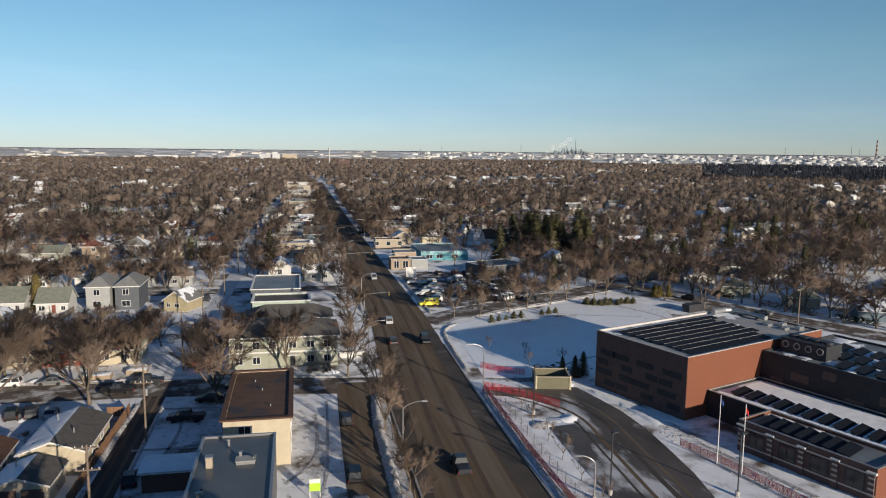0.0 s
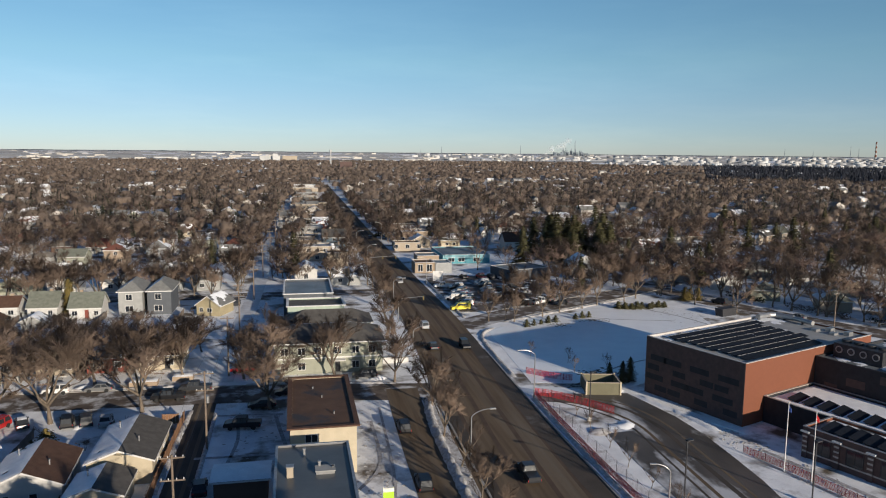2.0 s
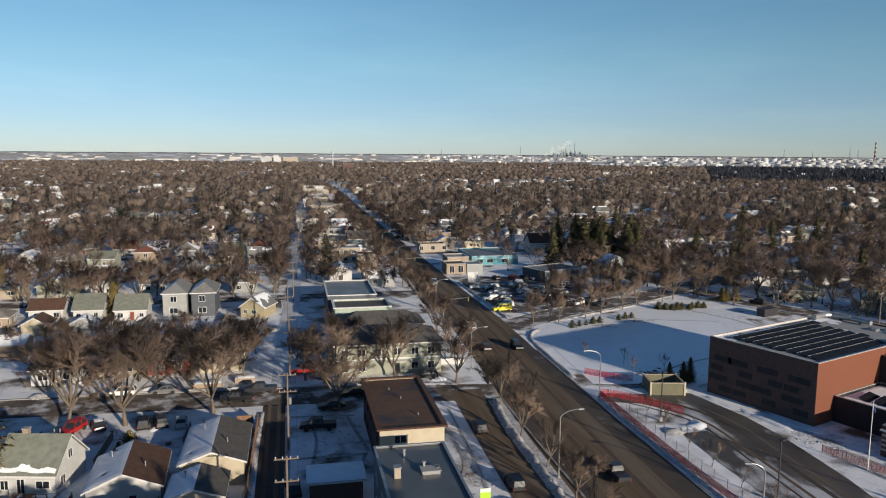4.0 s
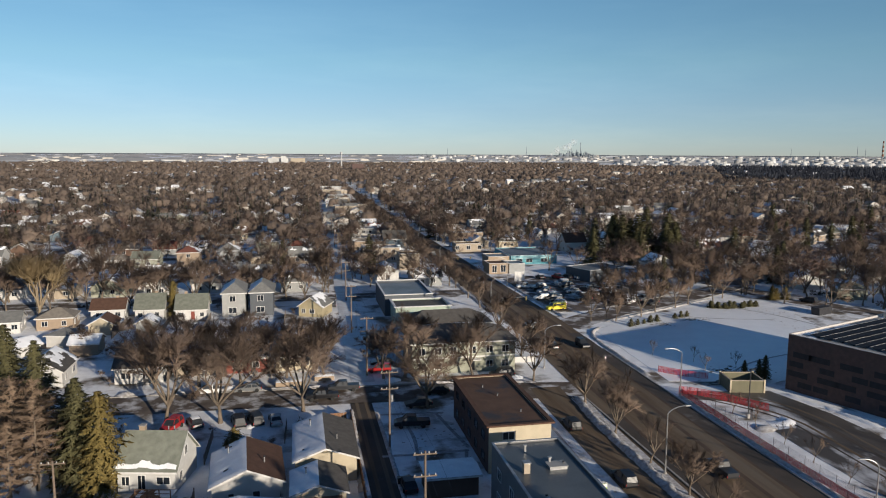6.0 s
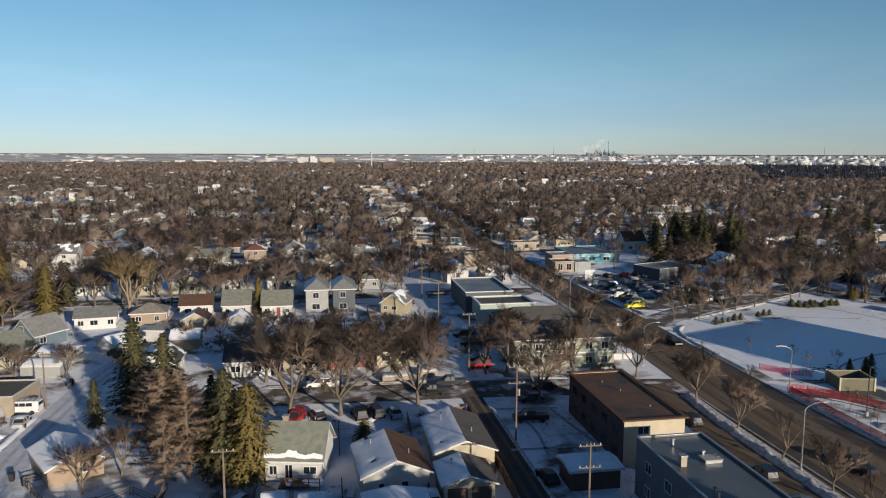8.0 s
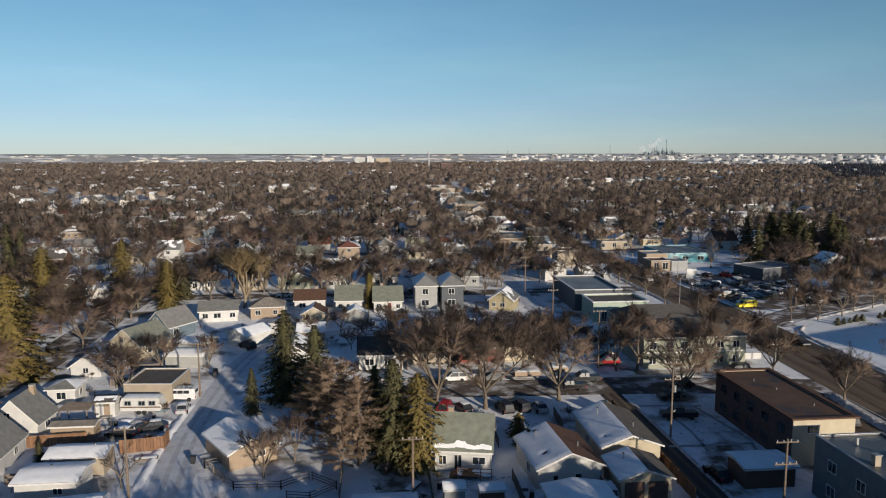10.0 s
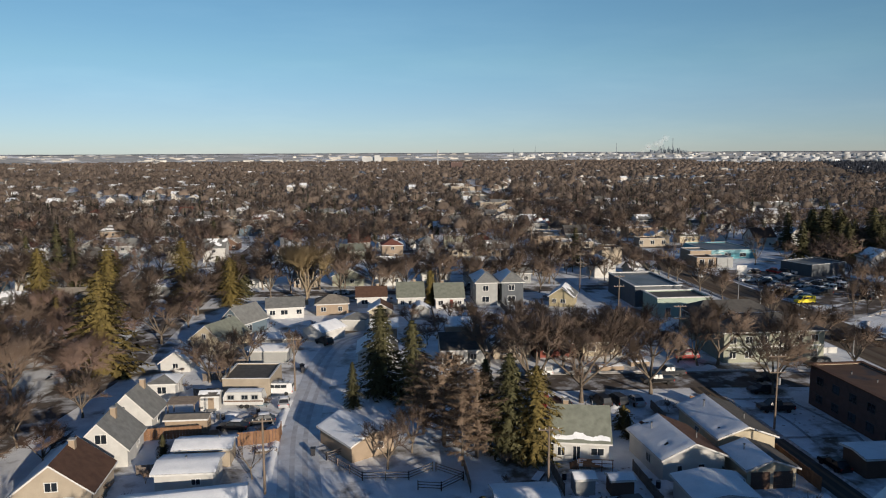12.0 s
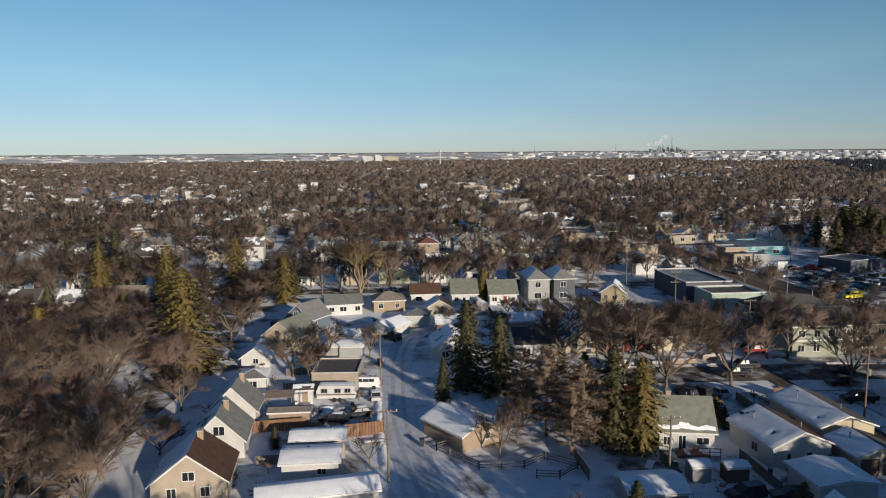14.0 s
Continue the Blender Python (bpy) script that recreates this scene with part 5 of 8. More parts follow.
for part_of, W0, D0, cover, hgt in ((low, 13.4, 36.0, 0.93, LOW - 0.35), (front, FW, FD, 0.42, LOW - 0.15), (wing, 21.4, 36.0, 0.5, WH - 0.25)):
    mb = snow_patch((-W0 / 2 + 0.4, D0 / 2 - 0.4, hgt + 0.01), (W0 / 2 - 0.4, D0 / 2 - 0.4, hgt + 0.01), (W0 / 2 - 0.4, -D0 / 2 + 0.4, hgt + 0.01), (-W0 / 2 + 0.4, -D0 / 2 + 0.4, hgt + 0.01),
                    cover, 77, 0.5, 0.12)
    lay_snow(part_of, mb, "snow on the flat roof")
low_panel = Mesh().box(-2.3, -0.85, 0.24, 2.3, 0.85, 0.29, Matrix.Rotation(radians(13), 4, "X")).data("panel", M["solar"])
low_stand = Mesh().box(-1.9, 0.5, 0, 1.9, 0.56, 0.34).data("stand", M["metal"])
for spots, turn, zz in (([(9.4, -3.2 - k * 2.35) for k in range(13)], 8, LOW - 0.3), ([(1.0, -13.6 - k * 1.9) for k in range(7)], 8, LOW - 0.1),
                        ([(22.5, -12.0 - k * 3.0) for k in range(7)], 8, WH - 0.2), ([(27.5, -6.0 - k * 3.0) for k in range(9)], 8, WH - 0.2), ([(32.5, -6.0 - k * 3.0) for k in range(9)], 8, WH - 0.2)):
    p = school(*spots[0])
    row = thing("solar_row", p[0], p[1], SA, "row of dark solar panels tilted out of the snow", "solar panels", "solar panel rows", z=zz)
    for u, v in spots:
        pn = part("panel", low_panel, None, row)
        pn.matrix_basis = pose(u - spots[0][0], v - spots[0][1], 0, 0, 0, turn)
        part("stand", low_stand, None, pn)
# windows and pale banded pillars on the classroom front
for k in range(4):
    u = -6.6 + k * 4.5
    window(front, pose(-0.045, 0, 0) @ side_pose("W", FW, FD, u, 1.1), 2.2, 2.1, "dark_trim")
for k in range(5):
    u = -9.0 + k * 4.5
    pl = part("pillar", Mesh().box(-0.35, -0.25, 0, 0.35, 0.0, 3.7), M["brick_dark"], front)
    pl.matrix_basis = pose(-0.045, 0, 0) @ side_pose("W", FW, FD, u, 0)
    part("pillar_cap", Mesh().box(-0.6, -0.45, 3.7, 0.6, 0.0, 3.9), M["trim"], pl)
    for z in (0.9, 1.6, 2.3, 3.0):
        part("stone_band", Mesh().box(-0.37, -0.27, z, 0.37, -0.252, z + 0.25), M["stone_band"], pl)
for z in (0.8, 3.4):
    bd = part("stone_band", Mesh().box(-9.4, -0.06, 0, 9.4, -0.004, 0.2), M["stone_band"], front)
    bd.matrix_basis = pose(-0.045, 0, 0) @ side_pose("W", FW, FD, 0, z)

# school yard
lot = Mesh().poly([(31.2, 116.5), (33.0, 120.6), (40, 118.8), (48.6, 117.6), (51.2, 105.3), (51.6, 97), (51.2, 90), (50.6, 82), (49.4, 75), (47, 50), (37, 50), (36.9, 78), (36.8, 90), (37.2, 100.6), (42.4, 101.0), (42.4, 106.7), (37.8, 114.0)][::-1], 0.02, 0.05)
solid("school_lot", lot, M["lot"], "wet dark asphalt drive with patches of ice", "parking lot", kind="structure")
fld = Mesh().poly([(33.6, 126), (42, 124.5), (50, 120.5), (88, 136), (97, 180), (80, 188), (52, 177), (36, 166)], 0.0, 0.03)
solid("school_field", fld, M["field"], "smooth snow-covered playing field", "field", kind="structure")
solid("pavement", ribbon(smooth_line([(47.6, 121), (51.6, 113.6), (55.4, 103.6), (58.8, 97)], 2), 1.6, 0.07, 0.08), M["snow"], "snowy footpath beside the gym", "pavement", kind="structure")
bank_of_snow("snow_bank", [(38.4, 103.4), (41.6, 103.0), (42.0, 105.6)], 2.4, 0.4, "ploughed snow at the end of the drive", "snow", 11)
bank_of_snow("snow_bank", [(49.8, 116.6), (53.0, 107), (54.6, 98)], 1.9, 0.3, "ploughed snow beside the drive", "snow", 12)

en = thing("waste_enclosure", 44.5, 119.9, -12, "beige board enclosure round the waste bins", "enclosure")
for (x0, y0, x1, y1) in ((-3.0, -2.6, 3.0, -2.45), (-3.0, 2.45, 3.0, 2.6), (-3.0, -2.45, -2.85, 2.45), (2.85, -2.45, 3.0, 2.45)):
    side = part("side", Mesh().box(x0, y0, 0, x1, y1, 2.2), M["wall_olive"], en)
    part("cap", Mesh().box(x0 - 0.06, y0 - 0.06, 2.2, x1 + 0.06, y1 + 0.06, 2.32), M["wall_beige"], side)
for sx in (-3.0, 3.0):
    for sy in (-2.6, 2.6):
        part("post", Mesh().box(sx - 0.14, sy - 0.14, 0, sx + 0.14, sy + 0.14, 2.45), M["wall_cream"], en)


def net_fence(pts, height, mat, name, label, posts_every=2.6, mesh_step=0.5, strand=0.045):
    """A net between posts: top, middle and bottom strands with uprights."""
    line = smooth_line(pts, posts_every)
    e = thing(name, line[0][0], line[0][1], 0, label, "fence")
    ox, oy = line[0]
    net = Mesh()
    for i in range(len(line) - 1):
        (xa, ya), (xb, yb) = line[i], line[i + 1]
        xa, ya, xb, yb = xa - ox, ya - oy, xb - ox, yb - oy
        post = part("post", Mesh().cyl(xa, ya, -0.1, height + 0.15, 0.035, 5), M["dark_metal"], e)
        n = max(2, int(math.hypot(xb - xa, yb - ya) / mesh_step))
        rows = 7
        for r in range(rows):
            z = 0.12 + (height - 0.15) * r / (rows - 1)
            net.add([(xa, ya, z - strand), (xb, yb, z - strand), (xb, yb, z + strand), (xa, ya, z + strand)], [(0, 1, 2, 3)])
        for k in range(n):
            x, y = xa + (xb - xa) * k / n, ya + (yb - ya) * k / n
            dx, dy = (xb - xa) / n * 2.2 * strand, (yb - ya) / n * 2.2 * strand
            net.add([(x, y, 0.1), (x + dx, y + dy, 0.1), (x + dx, y + dy, height), (x, y, height)], [(0, 1, 2, 3)])
    part("net", net, M[mat], e)
    return e


net_fence([(31.9, 119.5), (34.5, 117.8), (38, 113.8), (41.8, 108.2)], 1.3, "red_net", "snow_fence", "bright red plastic snow fence on posts")
net_fence([(31.9, 119), (31.6, 105), (31.5, 90), (31.8, 76), (32, 60)], 1.1, "red_net", "snow_fence", "red plastic snow fence along the avenue", strand=0.06)
net_fence([(33.0, 118), (32.9, 104), (32.8, 88), (33.0, 70)], 1.5, "dark_metal", "chain_link_fence", "dark chain link fence along the school yard", 2.8, 0.35, 0.012)
net_fence([(34.5, 132), (38.5, 127.8), (41.6, 126)], 1.2, "red_net", "snow_fence", "red plastic snow fence on the field corner")
net_fence([(53.4, 90.5), (55.8, 84), (57.6, 77), (60.5, 66)], 1.1, "red_net", "snow_fence", "red plastic snow fence in front of the classrooms")


def street_lamp(x, y, rot, h=9.0, arm=2.6, label="tall galvanised street lamp with curved arm", mat="metal", z=0.0):
    e = thing("street_lamp", x, y, rot, label, "street lamp", "street lamps", z)
    part("pole", Mesh().tube([(0, 0, 0), (0, 0, h * 0.45), (0, 0, h - 1.0)], [0.12, 0.1, 0.07], 8), M[mat], e)
    pts = [(arm * (1 - math.cos(t)) * 0.7 + arm * 0.3 * t / 1.57, 0, h - 1.0 + math.sin(t) * 1.0) for t in [1.57 * k / 6 for k in range(7)]]
    part("arm", Mesh().tube(pts, [0.06] * 7, 6), M[mat], e)
    part("lamp_head", Mesh().box(arm * 0.95, -0.14, h - 0.08, arm * 0.95 + 0.75, 0.14, h + 0.06), M["metal"], e)
    part("base", Mesh().cyl(0, 0, -0.05, 0.35, 0.24, 8), M["concrete"], e)
    return e


street_lamp(13.1, 89.6, 0, 9.3)
street_lamp(13.4, 138.4, 0, 8.6)
street_lamp(31.5, 118.4, 180, 8.6)
street_lamp(34.8, 77.7, 165, 5.4, 1.8)
street_lamp(16.6, 190.5, 0, 9.0)
street_lamp(32.2, 228, 180, 9.0)
street_lamp(16.8, 262, 0, 9.0)
street_lamp(16.8, 310, 0, 9.0)
street_lamp(31.6, 345, 180, 9.0)
street_lamp(31.8, 395, 180, 9.0)
street_lamp(17.2, 440, 0, 9.0)
for x0, y0 in ((36.6, 106.2), (37.1, 78.2), (52.4, 75.1)):
    e = thing("yard_light", x0, y0, 15, "slim dark pole light on a concrete base", "pole light", "yard lights")
    part("pole", Mesh().cyl(0, 0, 0.6, 8.0, 0.09, 8), M["dark_metal"], e)
    part("base", Mesh().cyl(0, 0, -0.1, 0.7, 0.28, 10), M["concrete"], e)
    part("lamp_head", Mesh().box(-0.1, -0.25, 7.95, 0.8, 0.25, 8.1), M["dark_metal"], e)
for x0, y0, cloth in ((56.2, 80.0, "red"), (55.1, 83.9, "navy")):
    e = thing("flagpole", x0, y0, 0, "white flagpole with a small limp flag", "flagpole", "flagpoles")
    part("pole", Mesh().tube([(0, 0, 0), (0, 0, 9.6)], [0.08, 0.045], 8), M["trim"], e)
    part("finial", Mesh().tube([(0, 0, 9.6), (0, 0, 9.68), (0, 0, 9.75)], [0.05, 0.08, 0.02], 8), M["trim"], e)
    fl = Mesh()
    for k in range(5):
        x1, x2 = 0.06 + 0.09 * k, 0.06 + 0.09 * (k + 1)
        w1, w2 = 0.08 * math.sin(k * 1.4), 0.08 * math.sin((k + 1) * 1.4)
        fl.add([(x1, w1, 8.6 - 0.12 * k), (x2, w2, 8.6 - 0.12 * (k + 1)), (x2, w2, 9.4 - 0.16 * (k + 1)), (x1, w1, 9.4 - 0.16 * k)], [(0, 1, 2, 3)])
    part("flag", fl, M[cloth], e)


# ---------------------------------------------------------------- utility poles
def utility_pole(x, y, h=11.5, arms=2, rot=0):
    e = thing("utility_pole", x, y, rot, "weathered wooden utility pole with crossarms", "utility pole", "utility poles")
    part("pole", Mesh().tube([(0, 0, -0.1), (0, 0, h)], [0.17, 0.11], 8), M["wood_pole"], e)
    for k in range(arms):
        z = h - 0.35 - 2.4 * k
        a = part("crossarm", Mesh().box(-1.25, -0.07, z - 0.07, 1.25, 0.07, z + 0.07), M["wood_pole"], e)
        for u in (-1.1, -0.4, 0.4, 1.1):
            part("insulator", Mesh().cyl(u, 0, z + 0.07, z + 0.26, 0.05, 6), M["trim"], a)
    part("transformer", Mesh().cyl(0.32, 0, h - 4.6, h - 3.6, 0.24, 10), M["metal"], e) if int(abs(y)) % 2 else None
    return e


POLES = [(-21.6, 40), (-21.5, 76.5), (-21.6, 105.2), (-21.5, 139.8), (-21.9, 174), (-20.6, 212), (-19.6, 250), (-18.4, 290), (-17.4, 335), (-16.4, 385), (-15.2, 440)]
for x0, y0 in POLES:
    utility_pole(x0, y0)
wire_line = thing("overhead_wires", 0, 0, 0, "thin black power lines between the poles", "power line")
for (xa, ya), (xb, yb) in zip(POLES[:-1], POLES[1:]):
    for u, z in ((-1.1, 11.4), (1.1, 11.4), (0.4, 9.0)):
        pts = [(xa + (xb - xa) * t + u, ya + (yb - ya) * t, z - 2.2 * t * (1 - t)) for t in (0, 0.25, 0.5, 0.75, 1)]
        part("wire", Mesh().tube(pts, [0.011] * 5, 3, cap=False), M["dark_metal"], wire_line)
for x0, y0 in ((-93.2, 92.2), (-93.8, 130.5), (-60, 86.0)):
    utility_pole(x0, y0, 9.5, 1)
for x0, y0 in ((-52, 62),):
    utility_pole(x0, y0, 8.0, 1)


# ---------------------------------------------------------------- board fences
def board_fence(x0, y0, x1, y1, h=1.8, mat="fence_wood", label="reddish cedar board fence"):
    L = math.hypot(x1 - x0, y1 - y0)
    e = thing("board_fence", x0, y0, math.degrees(math.atan2(y1 - y0, x1 - x0)), label, "fence")
    n = max(2, int(L / 0.42))
    me = Mesh().box(0, -0.02, 0.05, L / n * 0.93, 0.02, h).data("board", M[mat])
    for k in range(n):
        o = part("board", me, None, e)
        o.location = (k * L / n, 0, rnd(-0.04, 0.03))
    part("rail", Mesh().box(0, 0.02, 0.4, L, 0.08, 0.5).box(0, 0.02, h - 0.4, L, 0.08, h - 0.3), M[mat], e)
    for k in range(int(L / 2.5) + 1):
        part("post", Mesh().box(min(k * 2.5, L - 0.1), -0.05, -0.1, min(k * 2.5, L - 0.1) + 0.1, 0.08, h + 0.08), M[mat], e)
    return e


board_fence(-26.6, 86, -26.3, 117.5)
board_fence(-112.9, 110.4, -105.0, 111.2)
board_fence(-99.2, 107.0, -93.6, 108.2, 2.0)
board_fence(-93.6, 108.2, -93.6, 111.0, 2.0)
board_fence(-27.0, 116.4, -29.5, 116.5, 1.6)


for x0, y0, x1, y1 in ((-57.5, 88, -57.5, 95), (-47.0, 84, -47.0, 94), (-36.6, 84, -36.6, 95), (-57.2, 105, -57.0, 116), (-47.0, 104, -46.9, 114), (-36.4, 109.5, -36.2, 116), (-68.5, 90, -68.5, 97),
                       (-58, 142, -58, 168), (-48.6, 142, -48.6, 168), (-39.4, 142, -39.2, 168), (-86.8, 176, -86.6, 188), (-75.8, 178, -75.6, 194), (-65.8, 178, -65.6, 193), (-56.2, 178, -56.0, 196), (-46.9, 180, -46.9, 195), (-37.6, 180, -37.4, 196),
                       (-110.4, 99, -107.2, 99.2), (-110.4, 128.6, -106.0, 128.4), (-111, 137.6, -106, 138.4), (-109.6, 146, -104.4, 147), (-53.6, 178.4, -47.5, 178.4), (-64.6, 178.2, -58.2, 178.2)):
    board_fence(x0, y0, x1, y1, rnd(1.3, 1.7), "fence_gray", "weathered grey board fence between the yards")


def rail_fence(pts, label="weathered grey rail fence with snow", h=1.1):
    e = thing("rail_fence", pts[0][0], pts[0][1], 0, label, "fence")
    ox, oy = pts[0]
    for (xa, ya), (xb, yb) in zip(pts[:-1], pts[1:]):
        L = math.hypot(xb - xa, yb - ya)
        n = max(1, int(L / 2.2))
        for k in range(n + 1):
            x, y = xa + (xb - xa) * k / n - ox, ya + (yb - ya) * k / n - oy
            part("post", Mesh().box(x - 0.07, y - 0.07, -0.1, x + 0.07, y + 0.07, h + 0.1), M["fence_gray"], e)
        for z in (0.35, 0.7, 1.05):
            d = Vector((xb - xa, yb - ya, 0)).normalized()
            part("rail", Mesh().tube([(xa - ox, ya - oy, z), (xb - ox, yb - oy, z)], [0.06, 0.06], 4), M["fence_gray"], e)
    return e


rail_fence([(-86.5, 101.2), (-81.6, 94.6), (-75.8, 94.2), (-72.6, 96.6)])
rail_fence([(-86.5, 101.2), (-83.4, 103.0)])
rail_fence([(-72.2, 96.4), (-69.0, 93.4), (-72.0, 90.8), (-74.8, 91.4)], "brown plank fence round a garden bed")

# ---------------------------------------------------------------- caravan and yard things
cv = thing("caravan", -101.0, 123.6, -4, "old white caravan with brown stripe in the yard", "caravan")
body = Mesh().add([(-3.2, -1.1, 0.6), (3.0, -1.1, 0.6), (3.3, -1.1, 1.4), (2.9, -1.1, 2.7), (-2.9, -1.1, 2.75), (-3.3, -1.1, 1.8)] + [(x, 1.1, z) for x, z in ((-3.2, 0.6), (3.0, 0.6), (3.3, 1.4), (2.9, 2.7), (-2.9, 2.75), (-3.3, 1.8))],
                  [(0, 1, 2, 3, 4, 5), (11, 10, 9, 8, 7, 6)] + [((i + 1) % 6, i, i + 6, (i + 1) % 6 + 6) for i in range(6)])
part("body", body, M["wall_white"], cv)
part("stripe", Mesh().box(-3.2, -1.115, 1.15, 3.1, -1.103, 1.35), M["wall_brown"], cv)
for u in (-2.0, 0.2, 1.8):
    window(cv, pose(u, -1.105, 1.6), 0.9, 0.6, "metal")
for u in (-0.4, 0.5):
    part("wheel", Mesh().tube([(u, -1.12, 0.35), (u, -0.9, 0.35)], [0.36, 0.36], 12), M["tyre"], cv)
lay_snow(cv, snow_patch((-2.8, 1.0, 2.77), (2.8, 1.0, 2.74), (2.8, -1.0, 2.74), (-2.8, -1.0, 2.77), 1, 9, 0.4), "snow on the caravan roof")
part("hitch", Mesh().box(3.0, -0.1, 0.5, 4.2, 0.1, 0.62), M["dark_metal"], cv)
house(-106.4, 123.4, 3.0, 2.4, 2.3, 0.5, "x", "white", "dark", snow=(0.5, 0.5), name="garden_shed", category="shed", label="small white garden shed with tan door", door=("S", 0.3, "wall_tan"), over=0.2)
house(-107.6, 114.0, 6.0, 2.6, 2.1, 0.3, "x", "tan", "tan", snow=(0.1, 0.3), name="garden_shed", category="shed", label="long low tan shed", over=0.25)
house(-55.0, 89.0, 2.4, 2.2, 2.0, 0.4, "x", "gray", "gray", snow=(1, 1), name="garden_shed", category="shed", label="small grey garden shed under snow", over=0.2)
house(-50.6, 88.4, 2.8, 2.0, 1.9, 0.3, "x", "brown", "gray", snow=(1, 1), name="garden_shed", category="shed", label="small brown garden shed under snow", over=0.2)
sg = thing("lime_sign", 1.6, 83.9, 0, "lime green and white real estate sign board", "sign")
part("board", Mesh().box(-0.65, -0.06, 0.9, 0.65, 0.0, 2.4), M["lime"], sg)
part("header", Mesh().box(-0.65, -0.075, 1.9, 0.65, -0.062, 2.4), M["trim"], sg)
for sx in (-0.6, 0.6):
    part("post", Mesh().box(sx - 0.05, 0.0, -0.1, sx + 0.05, 0.08, 2.5), M["trim"], sg)
for k, (x0, y0) in enumerate(((-88.4, 103.0), (-93.6, 141), (-93.9, 143.2))):
    b = thing("refuse_bin", x0, y0, 20 * k, "dark wheeled refuse bin standing in the snow", "bin", "refuse bins")
    part("body", Mesh().add([(-0.25, -0.3, 0.05), (0.25, -0.3, 0.05), (0.25, 0.3, 0.05), (-0.25, 0.3, 0.05), (-0.32, -0.38, 1.0), (0.32, -0.38, 1.0), (0.32, 0.38, 1.0), (-0.32, 0.38, 1.0)],
                            [(3, 2, 1, 0), (4, 5, 6, 7), (0, 1, 5, 4), (1, 2, 6, 5), (2, 3, 7, 6), (3, 0, 4, 7)]), M["dark_metal"], b)
    part("lid", Mesh().box(-0.35, -0.42, 1.0, 0.35, 0.42, 1.07), M["dark_trim"], b)

for x0, y0, w0 in ((-36.0, 137.2, 4.8), (-29.6, 139.4, 3.6)):
    pl = thing("planter_box", x0, y0, 0, "low brown retaining planter with snow inside", "planter", "planters")
    part("box", Mesh().box(-w0 / 2, -1.1, 0, w0 / 2, 1.1, 0.8), M["wall_tan"], pl)
    lay_snow(pl, snow_patch((-w0 / 2, 1.1, 0.81), (w0 / 2, 1.1, 0.81), (w0 / 2, -1.1, 0.81), (-w0 / 2, -1.1, 0.81), 1, 5, 0.4, 0.18), "snow heaped in the planter")

# ---------------------------------------------------------------- shops across the avenue
block("gas_station", 35.8, 254.5, 7.0, 8.0, 3.7, 0, "wall_tan", "roof_brownflat", "tan shop with wide front window", "shop", 0.3, windows=[("S", -1.6, 0.6, 1.6, 2.4), ("S", 1.6, 0.6, 1.8, 2.4)])
block("gray_shed", 42.4, 254.0, 5.8, 8.0, 3.5, 0, "wall_gray", "roof_membrane", "grey metal box building beside the shop", "shop", 0.2)
block("store_front", 39.2, 267.0, 8.0, 9.0, 4.4, 0, "wall_tan", "roof_membrane", "rust coloured upper block of the store", "shop", 0.3)
bl = block("blue_store", 55.6, 282.5, 18.4, 24.0, 3.4, 0, "wall_aqua", "roof_membrane", "long bright aqua blue store with flat roof", "shop", 0.3, windows=[("S", -6, 0.8, 2.4, 1.5), ("S", -2, 0.8, 2.4, 1.5), ("S", 4, 0.8, 2.4, 1.5)])
part("mural_band", Mesh().box(-9.22, -12.06, 2.1, 9.22, -12.004, 3.4), M["wall_paleaqua"], bl)
o = thing("billboard", 35.4, 225.0, -4, "blank white billboard on two posts", "billboard", "")
part("panel", Mesh().box(-1.6, -0.15, 1.8, 1.6, 0.15, 4.9), M["trim"], o)
for sx in (-1.8, 1.8):
    part("post", Mesh().box(sx * 0.7 - 0.1, -0.1, -0.1, sx * 0.7 + 0.1, 0.1, 1.8), M["dark_metal"], o)
block("repair_shop", 66.0, 236.0, 16.0, 12.0, 4.0, 20, "wall_slate", "roof_membrane", "dark low repair shop beside the parked cars", "shop", 0.3)
house(84.4, 304.0, 9.6, 9.0, 4.4, 3.6, "x", "white", "brown", snow=(0.0, 0.5), chimney=(0.4, 0.4), windows=auto_windows(9, 8.5, 4.2, 1, "SW"), label="white two-storey house with brown roof")
house(101.0, 308.0, 7.4, 8.5, 3.8, 3.8, "y", "white", "gray", snow=(1.0, 0.5), windows=[("S", 0, 3.6, 0.8, 0.9)], label="white gabled house with snowy roof")
house(77.0, 328.0, 6.4, 8.0, 4.2, 3.2, "y", "white", "gray", snow=(1.0, 0.6), windows=[("S", 0, 3.6, 0.8, 0.9)], label="white narrow house with snowy roof")
block("corner_building", 38.5, 312.0, 11.0, 8.0, 3.7, 0, "wall_beige", "roof_brownflat", "cream flat-roofed corner building by the avenue", "shop", windows=[("S", u, 1.2, 1.6, 1.6) for u in (-5, 0, 5)])
solid("car_lot", Mesh().poly([(33.5, 186), (56, 189), (76, 205), (72, 232), (44, 245), (34, 244)], 0.0, 0.03), M["street"], "car lot with patchy snow", "parking lot", kind="structure")
ms = thing("traffic_signal", 16.4, 250.5, 0, "traffic signal on a long mast arm", "traffic signal")
part("pole", Mesh().tube([(0, 0, 0), (0, 0, 6.2)], [0.14, 0.1], 8), M["metal"], ms)
part("mast_arm", Mesh().tube([(0, 0, 5.9), (9.5, 0, 6.4)], [0.1, 0.06], 6), M["metal"], ms)
for u in (4.5, 9.0):
    part("signal_head", Mesh().box(u - 0.15, -0.2, 5.4, u + 0.15, 0.08, 6.4), M["signal_yellow"], ms)
